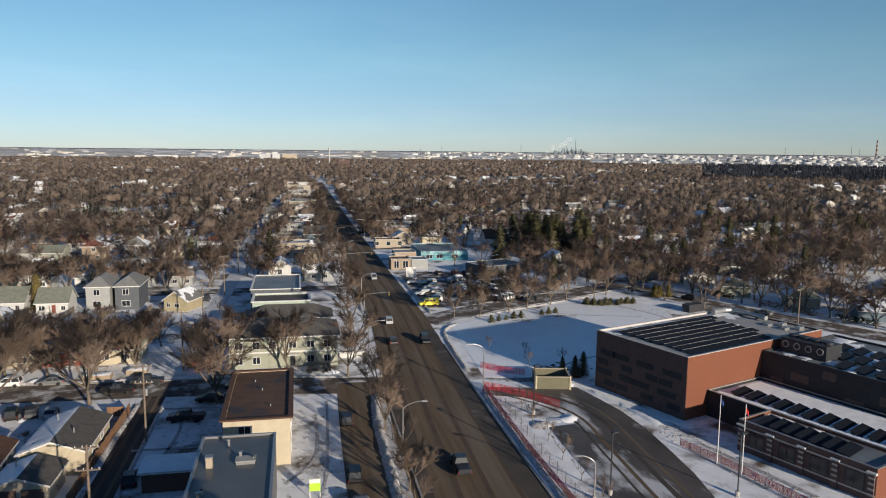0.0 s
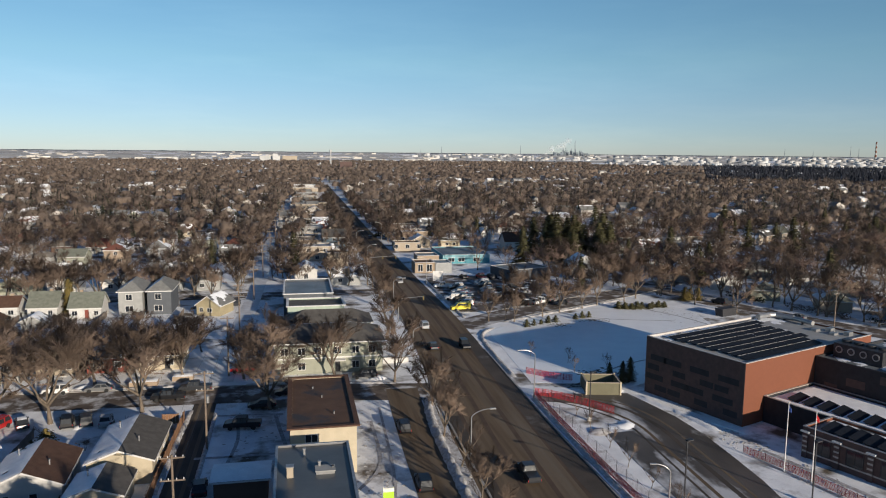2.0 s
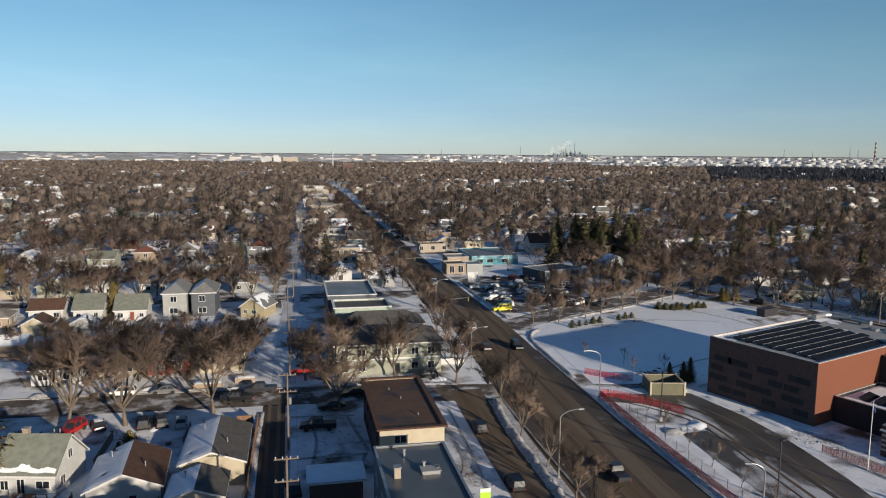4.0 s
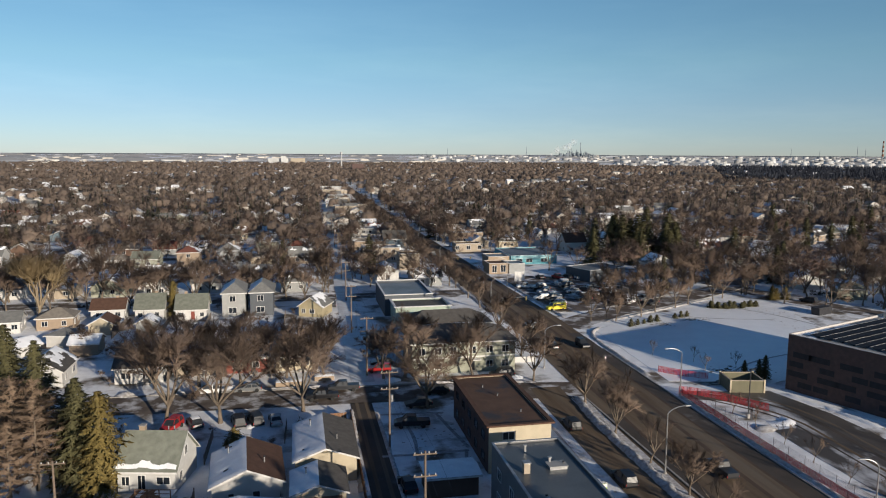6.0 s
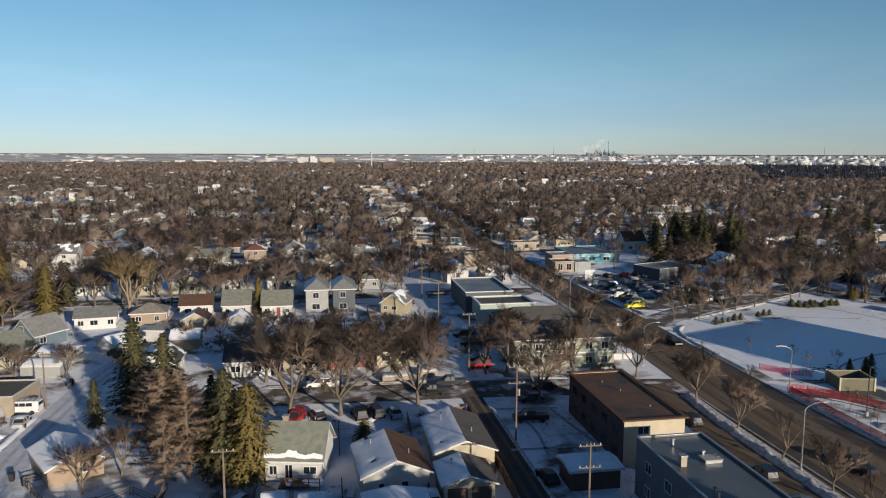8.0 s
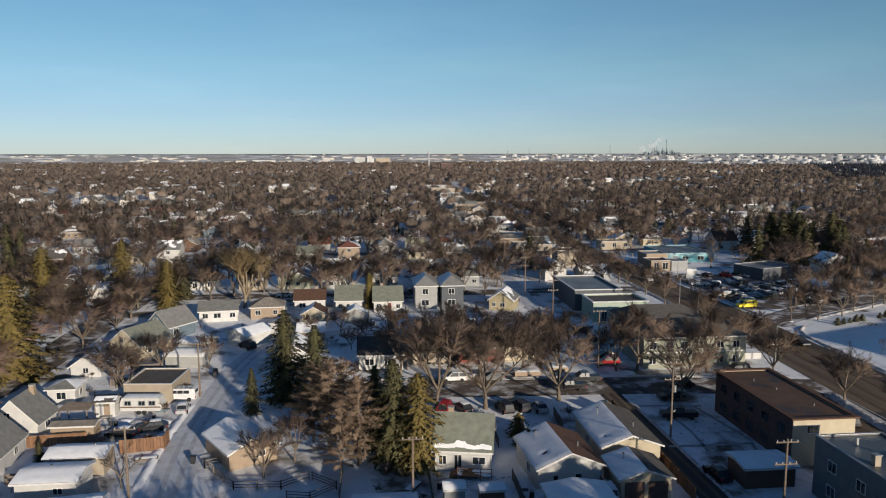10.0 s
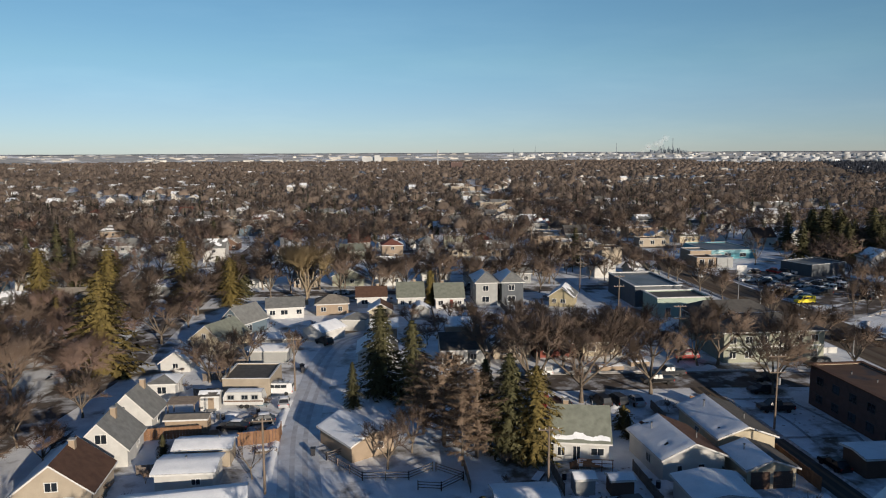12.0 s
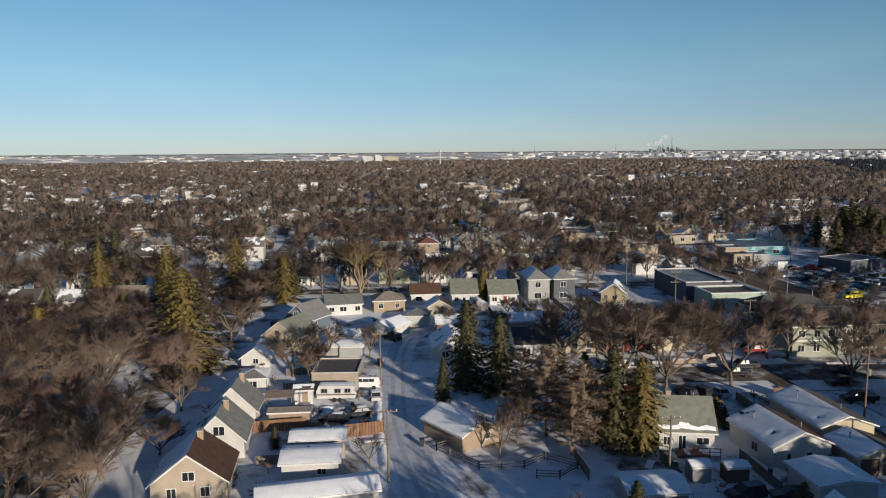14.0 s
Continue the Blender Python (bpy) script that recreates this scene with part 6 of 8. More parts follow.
ms2 = thing("traffic_signal", 16.2, 178.5, 0, "traffic signal on a long mast arm", "traffic signal")
part("pole", Mesh().tube([(0, 0, 0), (0, 0, 6.2)], [0.14, 0.1], 8), M["metal"], ms2)
part("mast_arm", Mesh().tube([(0, 0, 5.9), (6.5, 0, 6.3)], [0.1, 0.06], 6), M["metal"], ms2)
part("signal_head", Mesh().box(6.15, -0.2, 5.4, 6.45, 0.08, 6.4), M["signal_yellow"], ms2)
o = thing("waste_container", 103, 172, 20, "dark green steel waste container in the snow", "container")
part("bin", Mesh().add([(-2.6, -1.1, 0), (2.6, -1.1, 0), (2.6, 1.1, 0), (-2.6, 1.1, 0), (-3.0, -1.2, 2.0), (3.0, -1.2, 2.0), (3.0, 1.2, 2.0), (-3.0, 1.2, 2.0)],
                       [(3, 2, 1, 0), (4, 5, 6, 7), (0, 1, 5, 4), (1, 2, 6, 5), (2, 3, 7, 6), (3, 0, 4, 7)]), M["dark_metal"], o)
part("lid", Mesh().box(-3.0, -1.2, 2.0, 3.0, 1.2, 2.08), M["dark_trim"], o)

# ---------------------------------------------------------------- vehicles
for args in (
    (-50.2, 119.2, 22, "sedan", "dark", True), (-43.6, 118.4, 12, "suv", "black"), (-41.0, 118.6, 16, "suv", "dark"), (-38.0, 118.2, 8, "sedan", "silver"), (-53.4, 118.0, 160, "suv", "red"),
    (-30.4, 127.8, 90, "pickup", "black"), (-26.5, 131.9, 90, "pickup", "dark"), (-43.0, 134.6, 90, "sedan", "gray"), (-50.0, 134.6, 90, "suv", "white"),
    (-17.2, 112.6, 85, "pickup", "black"), (-14.7, 121.4, 92, "sedan", "dark"), (-21.0, 92.0, 5, "sedan", "black"), (-10.5, 127.2, 90, "sedan", "black"), (3.5, 134.4, 90, "suv", "dark"),
    (6.6, 88.2, 0, "suv", "black"), (6.9, 107.4, 0, "suv", "black"), (6.8, 80.0, 0, "sedan", "gray"),
    (-19.0, 141.8, 85, "suv", "red"), (-18.0, 146.4, 92, "sedan", "black"), (-17.0, 158, 88, "pickup", "dark", True), (-17.6, 166, 90, "suv", "black"), (-24.8, 205, 0, "suv", "dark"),
    (20.6, 88.5, 0, "pickup", "dark"), (27.0, 152.0, 180, "suv", "black"), (20.0, 152.4, 0, "sedan", "dark"), (21.4, 171.0, 0, "suv", "silver"), (35.4, 203.6, 92, "suv", "white"),
    (34.6, 189.2, 95, "van", "yellow"), (37.0, 194.2, 95, "suv", "white", True), (36.4, 222, 90, "pickup", "white"), 
    (64, 221, 60, "suv", "white"),
    (-96.6, 129.0, 85, "van", "white"), (-94.8, 123.4, 5, "sedan", "silver", True), (-101.0, 113.4, 80, "sedan", "black", True), (-97.4, 115.6, 100, "sedan", "dark", True), (-91.0, 161.0, 40, "suv", "black"),
    (-46.8, 82.6, 80, "sedan", "black"), (-51.8, 83.4, 95, "suv", "black"), (-36.6, 88.6, 0, "suv", "white", True), (-118, 176, 0, "suv", "dark"),
    (-70.0, 216.6, 90, "sedan", "dark", True), (-52.0, 221.4, 90, "suv", "gray", True), (-90, 216.4, 90, "sedan", "white"),
    (110, 186, 22, "suv", "dark"), (119, 165, 24, "sedan", "gray"), (64.0, 191.4, 118, "sedan", "dark"), (24.2, 232, 180, "suv", "silver"), (21.4, 300, 0, "pickup", "dark"), (27, 352, 180, "suv", "black"), (22, 398, 0, "sedan", "dark"),
):
    car(*args)
rs = random.Random(3)
for cx0, cy0, dx, dy, n, hdg in ((38.6, 199.5, 0.25, 3.0, 8, 92), (46.8, 197.0, 0.35, 3.0, 11, 96), (53.6, 192.6, 2.5, 1.5, 5, 30), (49.6, 205.0, 2.6, 1.6, 6, 30), (51.8, 212.4, 2.6, 1.6, 6, 30), (47.0, 238.0, 2.9, -0.7, 6, 8)):
    for k in range(n):
        if rs.random() < 0.12:
            continue
        car(cx0 + dx * k + rs.uniform(-0.2, 0.2), cy0 + dy * k + rs.uniform(-0.2, 0.2), hdg + rs.uniform(-4, 4), rs.choice(("sedan", "suv", "suv", "pickup")), rs.choice(("white", "dark", "gray", "silver", "black", "white", "red")), rs.random() < 0.6, group="cars on the lot")


# ---------------------------------------------------------------- near trees
random.seed(5)
for k, (x0, y0, h) in enumerate(((-54.4, 119.4, 15.6), (-46.4, 119.8, 15), (-33.6, 122.6, 13.4), (-13.3, 120.2, 12.5), (-18.6, 137.6, 10), (-2.0, 135.0, 12), (-14.6, 137.6, 12.5),
                                 (-36.5, 138.4, 12.5), (-44.5, 138.4, 12.5), (-52.0, 139, 12.5), (-29.5, 139, 11.5), (-59.5, 139, 12.5), (8.8, 131.2, 9.5), (11.2, 147, 10), (11.8, 166, 10.5), (-40, 145, 10), (-48, 144.5, 10.5), (-31, 146, 10), (-10.5, 153, 9), (-28.5, 158, 8))):
    plant("elm%d" % (k % 5), x0, y0, h, 1.12, group="boulevard elms")
for k, (x0, y0, h, w) in enumerate(((13.2, 117.0, 9.5, 1.0), (12.4, 103.6, 9.0, 1.0), (12.7, 93.0, 6.5, 1.0), (13.0, 83.4, 7.0, 0.95), (12.8, 76.6, 6.0, 1.0))):
    plant(("elm2", "elm4", "young0", "elm1", "young0")[k], x0, y0, h, w, "bare brown tree on the narrow boulevard", "boulevard saplings")
for k, (x0, y0, h) in enumerate(((-79, 168, 5.5), (-72, 173, 6), (-66, 166, 5), (-60, 171, 6.5), (-54, 165, 5.5), (-47, 170, 6), (-41, 164, 5), (-34, 169, 6), (-69, 158, 5), (-57, 156, 5.5), (-62, 180, 5), (-45, 179, 5.5))):
    plant("elm%d" % (k % 5), x0, y0, h, 1.15, "small bare garden tree in a snowy back yard", "garden trees of the back yards")
for k, (x0, y0, h) in enumerate(((15.0, 196, 9.0), (15.0, 210, 9.5), (14.8, 226, 8.5), (-7.6, 229, 9.0), (1.6, 231, 9.5), (-11.5, 233, 8.5))):
    plant("elm%d" % (k % 5), x0, y0, h, 1.1, "bare brown tree near the edge of the avenue", "avenue trees")
for k in range(9):
    plant("elm%d" % (k % 5), 46 + k * 7.4 + rnd(-1.5, 1.5), 176 + k * 3.7 + rnd(-0.8, 0.8) - 1.5, rnd(8.5, 11), 0.85, group="street trees beside the field")
for k in range(7):
    plant("elm%d" % (k % 5), 50 + k * 8.5 + rnd(-1.5, 1.5), 192.5 + k * 4.6 + rnd(-0.8, 0.8), rnd(9, 12), 0.9, group="street trees beside the lot")
for x0, y0 in ((33.6, 176.2), (38.6, 178.4)):
    plant("elm1", x0 + 5, y0 - 1.5, 9.0, 0.7)
for k in range(8):
    plant("shrub0", 46.5 + k * 2.2 + (k > 4) * 4, 168.5 + k * 0.9 + (k > 4) * 1.2, rnd(1.1, 1.8), 1.1, group="shrubs along the field")
for k in range(9):
    plant("shrub0", 78 + k * 1.7, 183.5 + rnd(-1, 1), rnd(1.3, 2.0), 1.5, "low spreading evergreen shrub beside the field", "evergreen shrubs beside the field")
for x0, y0, h in ((102.2, 191.6, 4.2), (104.2, 192.4, 3.4), (106.2, 191.2, 4.0)):
    plant("spruce2", x0, y0, h, 1.5, "small olive green pine beside the field", "pines beside the field")
for x0, y0, h in ((50.4, 123.4, 4.2), (52.4, 124.4, 4.6), (48.6, 125.2, 3.6)):
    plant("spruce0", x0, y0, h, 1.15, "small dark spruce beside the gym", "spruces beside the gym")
for k in range(6):
    plant("young0", 35.0 + rnd(-0.4, 0.4), 76 + k * 6.5, rnd(3.0, 4.0), 0.8, "staked young tree in the snow", "staked saplings")
for x0, y0 in ((45, 137), (39, 143), (51, 131.5), (44, 131)):
    plant("young0", x0, y0, 3.2, 0.8, "staked young tree in the snow", "staked saplings")

# conifers and larches by the lane
plant("larch0", -70.4, 104.6, 13.5, 1.0)
plant("larch1", -66.4, 100.2, 12.0, 1.1)
plant("larch0", -73.0, 109.0, 12.0, 0.9)
plant("larch1", -68.4, 106.4, 12.5, 1.0)
plant("larch0", -68.6, 97.6, 10.0, 1.0)
plant("spruce0", -61.8, 101.2, 14.0, 1.2)
plant("spruce2", -58.6, 99.0, 12.8, 1.15, "golden green pine in the yard")
plant("spruce1", -64.2, 107.2, 11.5, 1.0)
plant("spruce0", -79.0, 127.0, 15.5, 1.2)
plant("spruce1", -73.8, 124.0, 13.5, 1.2)
plant("spruce0", -83.6, 121.4, 7.5, 0.9, "small spruce beside the lane")
plant("elm2", -78.4, 97.6, 7.0, 1.1, "bare round garden tree inside the rail fence")
plant("elm0", -75.0, 102.4, 7.0, 1.0, "small bare tree in the garden")
plant("round0", -43.4, 108.2, 3.4, 1.1)
plant("cedar0", -65.4, 198.6, 9.6, 1.25)
plant("pale0", -98.8, 203.0, 17.0, 1.25)
plant("spruce2", -130.0, 143.0, 19.5, 1.35, "large olive green pine in a front yard")
plant("spruce2", -133.5, 214, 17.5, 1.0)
plant("spruce2", -164, 196, 17.5, 1.05)
plant("spruce2", -149, 201, 17.5, 1.0)
plant("spruce1", -171, 182, 10.5, 0.9)
plant("spruce2", -152, 176, 9.0, 0.9)
plant("spruce2", -160, 152, 11.5, 1.3, "broad olive green pine in a yard")
plant("spruce2", -119, 205, 13.0, 1.2, "broad olive green pine in a yard")
for k, (x0, y0, h) in enumerate(((-129.6, 134.2, 12.0), (-125.4, 121.0, 7.5), (-138.6, 127.0, 14.5), (-146.0, 118.0, 13.5), (-141.0, 108, 12.0), (-133.6, 103.0, 11.0), (-148, 104, 12.0), (-129.0, 97.0, 10.5),
                                 (-152, 132, 13), (-147, 143, 13), (-139, 150, 12.5), (-158, 122, 13), (-138, 92, 11), (-126, 165, 11), (-143, 163, 13), (-124, 180, 10), (-125, 193, 11), (-136, 178, 12), (-152, 158, 13), (-163, 142, 13), (-162, 166, 12), (-127, 88, 10), (-134, 84, 11), (-144, 96, 12), (-141, 118, 12), (-154, 110, 13), (-157, 98, 12), (-151, 88, 12), (-166, 110, 13), (-170, 126, 13), (-166, 155, 13), (-176, 140, 13), (-174, 160, 12), (-143, 135, 12), (-135, 160, 11), (-155, 145, 12), (-145, 80, 12), (-160, 84, 12), (-131, 92, 9), (-137, 99, 10), (-124, 104, 6), (-130, 110, 8), (-127, 205, 11), (-140, 192, 12), (-158, 185, 11), (-178, 175, 12))):
    plant(("red0", "elm0", "elm3", "elm1", "red0")[k % 5], x0, y0, h, 1.2)
plant("elm4", -105.6, 129.6, 8.5, 1.0, "bare garden tree beside the workshop")
plant("elm2", -109.6, 137.0, 9.0, 1.2, "bare garden tree beside the workshop")
plant("elm1", -104.5, 146.0, 8.0, 1.1)
plant("elm0", -96, 147, 7.0, 0.9)
plant("young0", -95.4, 96.4, 4.5, 1.2, "dry brown shrub beside the lane")
plant("spruce0", -108.6, 104.6, 3.2, 1.2, "dark round evergreen beside the house")
plant("spruce1", -44, 104.4, 3.4, 1.2, "dark evergreen bush between the houses")

# trees and roofs added south of the view, so that their long shadows fall into it
for k, (x0, y0, h) in enumerate(((-112, 60, 11), (-98, 56, 10), (-84, 62, 10), (-70, 54, 12), (-58, 60, 11), (-46, 52, 11), (-34, 58, 10), (-126, 66, 12), (-14, 46, 11), (26, 48, 9), (-64, 66, 9), (-40, 66, 9), (-75, 68, 9), (-122, 54, 11), (-105, 66, 8))):
    plant("mid%d" % (k % 4), x0, y0, h, 1.1)
plant("spruce1", -29, 67, 8.5, 1.2)
plant("spruce0", -37, 66, 9, 1.2)
plant("elm0", -22, 60, 12, 1.3)
plant("elm1", -30, 56, 12, 1.3)
plant("elm2", -10, 58, 11, 1.3)
plant("spruce0", -70, 70, 9.5, 1.1)
plant("spruce1", -54, 69, 9, 1.1)
for x0, y0, wl in ((-113, 58, "tan"), (-62, 63, "white"), (-51, 64, "gray"), (-40, 63, "beige"), (-30, 66, "white"), (-78, 58, "cream")):
    house(x0, y0, 8.0, 9.0, 4.6, 3.4, "y", wl, "gray", snow=(0.8, 0.2), windows=[("N", 0, 1.0, 1.2, 1.1)], label=f"{wl} gabled house added south of the view for shade, with patchy snow", group="houses of the next row")

# tall spruces added out of view, only to throw shade over the yards
for k in range(26):
    plant("midspruce%d" % (k % 2), -54 + 2.3 * k + rnd(-0.6, 0.6), 39.5 + 3.2 * (k % 2) + rnd(-0.6, 0.6), rnd(13.5, 16.5), 1.15, "tall dense spruce of a windbreak", "windbreak spruces")

# low brown bushes in the yards
tree_kind("bush0", *bare_tree_meshes(99, 1.6, 1.3, 4, 2, 14, 0.045, 0.45, sides=3, fork=0.05), "bark", "twig", 0.4)
for k in range(130):
    zone = random.choice(((-66, -28, 84, 118), (-80, -26, 140, 176), (-105, -28, 176, 214), (-122, -96, 86, 165), (-22, 10, 150, 176)))
    bx, by = rnd(zone[0], zone[1]), rnd(zone[2], zone[3])
    e = thing("garden_bush", bx, by, rnd(0, 360), "low bare brown garden bush in the snow", "bush", "garden bushes")
    e.scale = (rnd(0.7, 1.4),) * 3
    part("woody_base", TREES["bush0"][0], None, e)
    part("crown", TREES["bush0"][1], None, e)

# ---------------------------------------------------------------- the quarter beyond: houses, garages, street trees
random.seed(11)
WALLS = ["white", "white", "white", "cream", "beige", "lightgray", "tan", "gray", "blue", "green", "brown", "white"]
ROOFS = ["gray", "gray", "dark", "brown", "green", "tan", "red"]


def clear_of_roads(x, y, margin=5.0):
    xm = np.interp(y, [p[1] for p in MAIN], [p[0] for p in MAIN])
    if abs(x - xm) < 8.6 + margin * 0.4:
        return False
    if y < 480 and abs(x - np.interp(y, [p[1] for p in ALLEY_N], [p[0] for p in ALLEY_N])) < margin:
        return False
    if abs(x + 131) < margin + 1 and y < 560:
        return False
    if 60 < x < 300:
        yd = np.interp(x, [p[0] for p in DIAG], [p[1] for p in DIAG])
        if abs(y - yd) < margin + 2:
            return False
    if 60 < x < 200 and 40 < y < 330:
        xe = np.interp(-y, [-p[1] for p in EAST], [p[0] for p in EAST])
        if abs(x - xe) < margin + 2:
            return False
    return True


def in_view(x, y, slack=25):
    return -94 - 0.52 * y - slack < x < 0.95 * y + slack


TAKEN = [(-6, 200, 14), (0, 182, 9), (-6, 240, 8), (6, 268, 8), (36, 254, 8), (57, 282, 22), (84, 304, 9), (101, 308, 8), (77, 328, 7), (37, 300, 10), (66, 236, 12), (40, 270, 9), (50, 210, 26), (78, 272, 9), (78, 292, 8), (74, 297, 6), (-6, 228, 7), (42, 253, 8), (82, 268, 9), (92, 275, 8), (76, 280, 6)]


def free(x, y, r=4):
    return all(math.hypot(x - a, y - b) > c + r for a, b, c in TAKEN)


def plain_house(x, y, rot, two):
    w, d = rnd(7.2, 9.8), rnd(7.2, 9.2)
    eave = 5.4 if two else rnd(2.8, 3.3)
    kind = random.choice(("x", "y", "hip", "x"))
    wl, rf = random.choice(WALLS), random.choice(ROOFS)
    sn = (rnd(0.5, 1.0), rnd(0.2, 0.7)) if kind == "y" else (rnd(0.15, 0.6), rnd(0.6, 1))
    shade = {"lightgray": "pale grey", "gray": "grey", "dark": "charcoal"}
    house(x, y, w, d, eave, rnd(1.8, 3.2), kind, wl, rf, rot=rot, snow=sn, chimney=(rnd(-2, 2), 0.6) if rnd(0, 1) < 0.5 else None,
          windows=[("S", rnd(-2.6, -1.2), 1.0, 1.2, 1.1), ("S", rnd(1.2, 2.4), 1.0, 1.2, 1.1)] + ([("S", 0, eave - 1.6, 1.2, 1.1)] if two else []),
          label=f"{shade.get(wl, wl)} {'two-storey house' if two else 'bungalow'} with {shade.get(rf, rf)} roof and patchy snow", group="houses of the quarter")
    TAKEN.append((x, y, 6))


count = 0
for row, yy in enumerate((234, 290, 322, 378, 410, 466)):
    for xx in np.arange(-250, 330, 13.5):
        x, y = xx + rnd(-1.5, 1.5), yy + rnd(-2, 2)
        if not in_view(x, y, 10) or not clear_of_roads(x, y, 7) or not free(x, y) or (x > 110 and y > 360):
            continue
        if x > 60 and y < 1.02 * x + 120:
            continue
        plain_house(x, y, rnd(-3, 3), rnd(0, 1) < 0.2)
        count += 1
for xx in np.arange(-240, -140, 13.5):
    for yy in (204, 158):
        x, y = xx + rnd(-1.5, 1.5), yy + rnd(-2, 2)
        if in_view(x, y, 0) and free(x, y):
            plain_house(x, y, rnd(-4, 4), False)
house(-147.0, 226.0, 8.0, 9.0, 3.2, 4.0, "y", "slate", "dark", snow=(0.9, 0.2), windows=[("S", 0, 4.0, 1.0, 1.2), ("S", -2, 1.0, 1.2, 1.2)], label="dark gabled house with white trim")
house(-141.5, 223.0, 8.0, 6.0, 2.8, 1.6, "x", "white", "gray", snow=(1.0, 1.0), label="low white wing under snow", name="garage", category="garage")
TAKEN += [(-147, 226, 8), (-141, 223, 7)]
# east side, beyond the street behind the school
for row, (off) in enumerate((24, 52)):
    for k in range(9):
        y = 157 + k * 17
        xe = np.interp(-y, [-p[1] for p in EAST], [p[0] for p in EAST])
        x = xe + off - 4 + rnd(-2, 2)
        if in_view(x, y, 8) and free(x, y):
            plain_house(x, y, 65 + rnd(-4, 4), False)
for k in range(14):
    x = 85 + k * 15
    y = np.interp(x, [p[0] for p in DIAG], [p[1] for p in DIAG]) + 22 + rnd(-2, 2)
    if free(x, y) and clear_of_roads(x, y, 6):
        plain_house(x, y, 30 + rnd(-4, 4), False)

# low shops and flats between the back alley and the avenue, and across it
random.seed(61)
for k, (x, y, w, d, h, wl) in enumerate(((-2.0, 289, 14, 11, 5.8, "wall_beige"), (-4.0, 322, 12, 14, 4.6, "wall_tan"), (2.0, 341, 13, 10, 4.2, "wall_beige"), (-3.0, 364, 15, 12, 5.9, "wall_lightgray"), (1.0, 386, 12, 11, 4.6, "wall_beige"),
                                         (-2.0, 417, 16, 12, 5.2, "wall_lightgray"), (1.0, 446, 12, 12, 4.4, "wall_tan"), (-1.0, 470, 14, 10, 4.6, "wall_tan"), (0.0, 512, 16, 14, 6.4, "wall_beige"), (2.0, 548, 14, 12, 5.0, "wall_white"),
                                         (-1.0, 590, 18, 14, 6.8, "wall_cream"), (2.0, 640, 18, 14, 7.0, "wall_lightgray"), (3.0, 700, 20, 16, 8.0, "wall_beige"), (2.0, 770, 22, 16, 8.0, "wall_white"), (46.0, 345, 14, 12, 5.0, "wall_tan"), (47.0, 377, 12, 12, 4.6, "wall_white"),
                                         (47.0, 424, 14, 12, 5.4, "wall_beige"), (46.0, 470, 14, 12, 5.6, "wall_cream"), (48.0, 540, 16, 14, 6.5, "wall_lightgray"), (48.0, 640, 18, 14, 7.0, "wall_white"))):
    e = block("avenue_building", x, y, w, d, h, rnd(-1, 1), wl, "roof_pale", {"wall_beige": "beige", "wall_white": "white", "wall_cream": "cream", "wall_lightgray": "pale grey", "wall_tan": "tan"}[wl] + " flat-roofed building beside the avenue with snow on its roof", "building", 0.35, group="buildings along the avenue",
              windows=[("S", u, z, 1.5, 1.3) for u in np.arange(-w / 2 + 2, w / 2 - 1, 3.2) for z in ((0.9, 3.6) if h > 5.3 else (0.9,))] + [("E", u, 0.9, 1.6, 1.6) for u in (-3, 2)])
    lay_snow(e, snow_patch((-w / 2 + 0.3, d / 2 - 0.3, h - 0.29), (w / 2 - 0.3, d / 2 - 0.3, h - 0.29), (w / 2 - 0.3, -d / 2 + 0.3, h - 0.29), (-w / 2 + 0.3, -d / 2 + 0.3, h - 0.29), 0.42, 90 + k, 0.9, 0.08), "snow on the flat roof")
    TAKEN.append((x, y, 8))

# trees of the quarter: the nearest as things, the rest joined
LATER = []


def plant_or_join(kind, x, y, h, w, group):
    if y < 243 and len(SINGLE) < 185:
        SINGLE.append(1)
        plant(kind, x, y, h, w, group=group)
    else:
        LATER.append((kind.replace("mid4", "low0").replace("mid", "low") if "spruce" not in kind else kind, x, y, h, w))


SINGLE = []


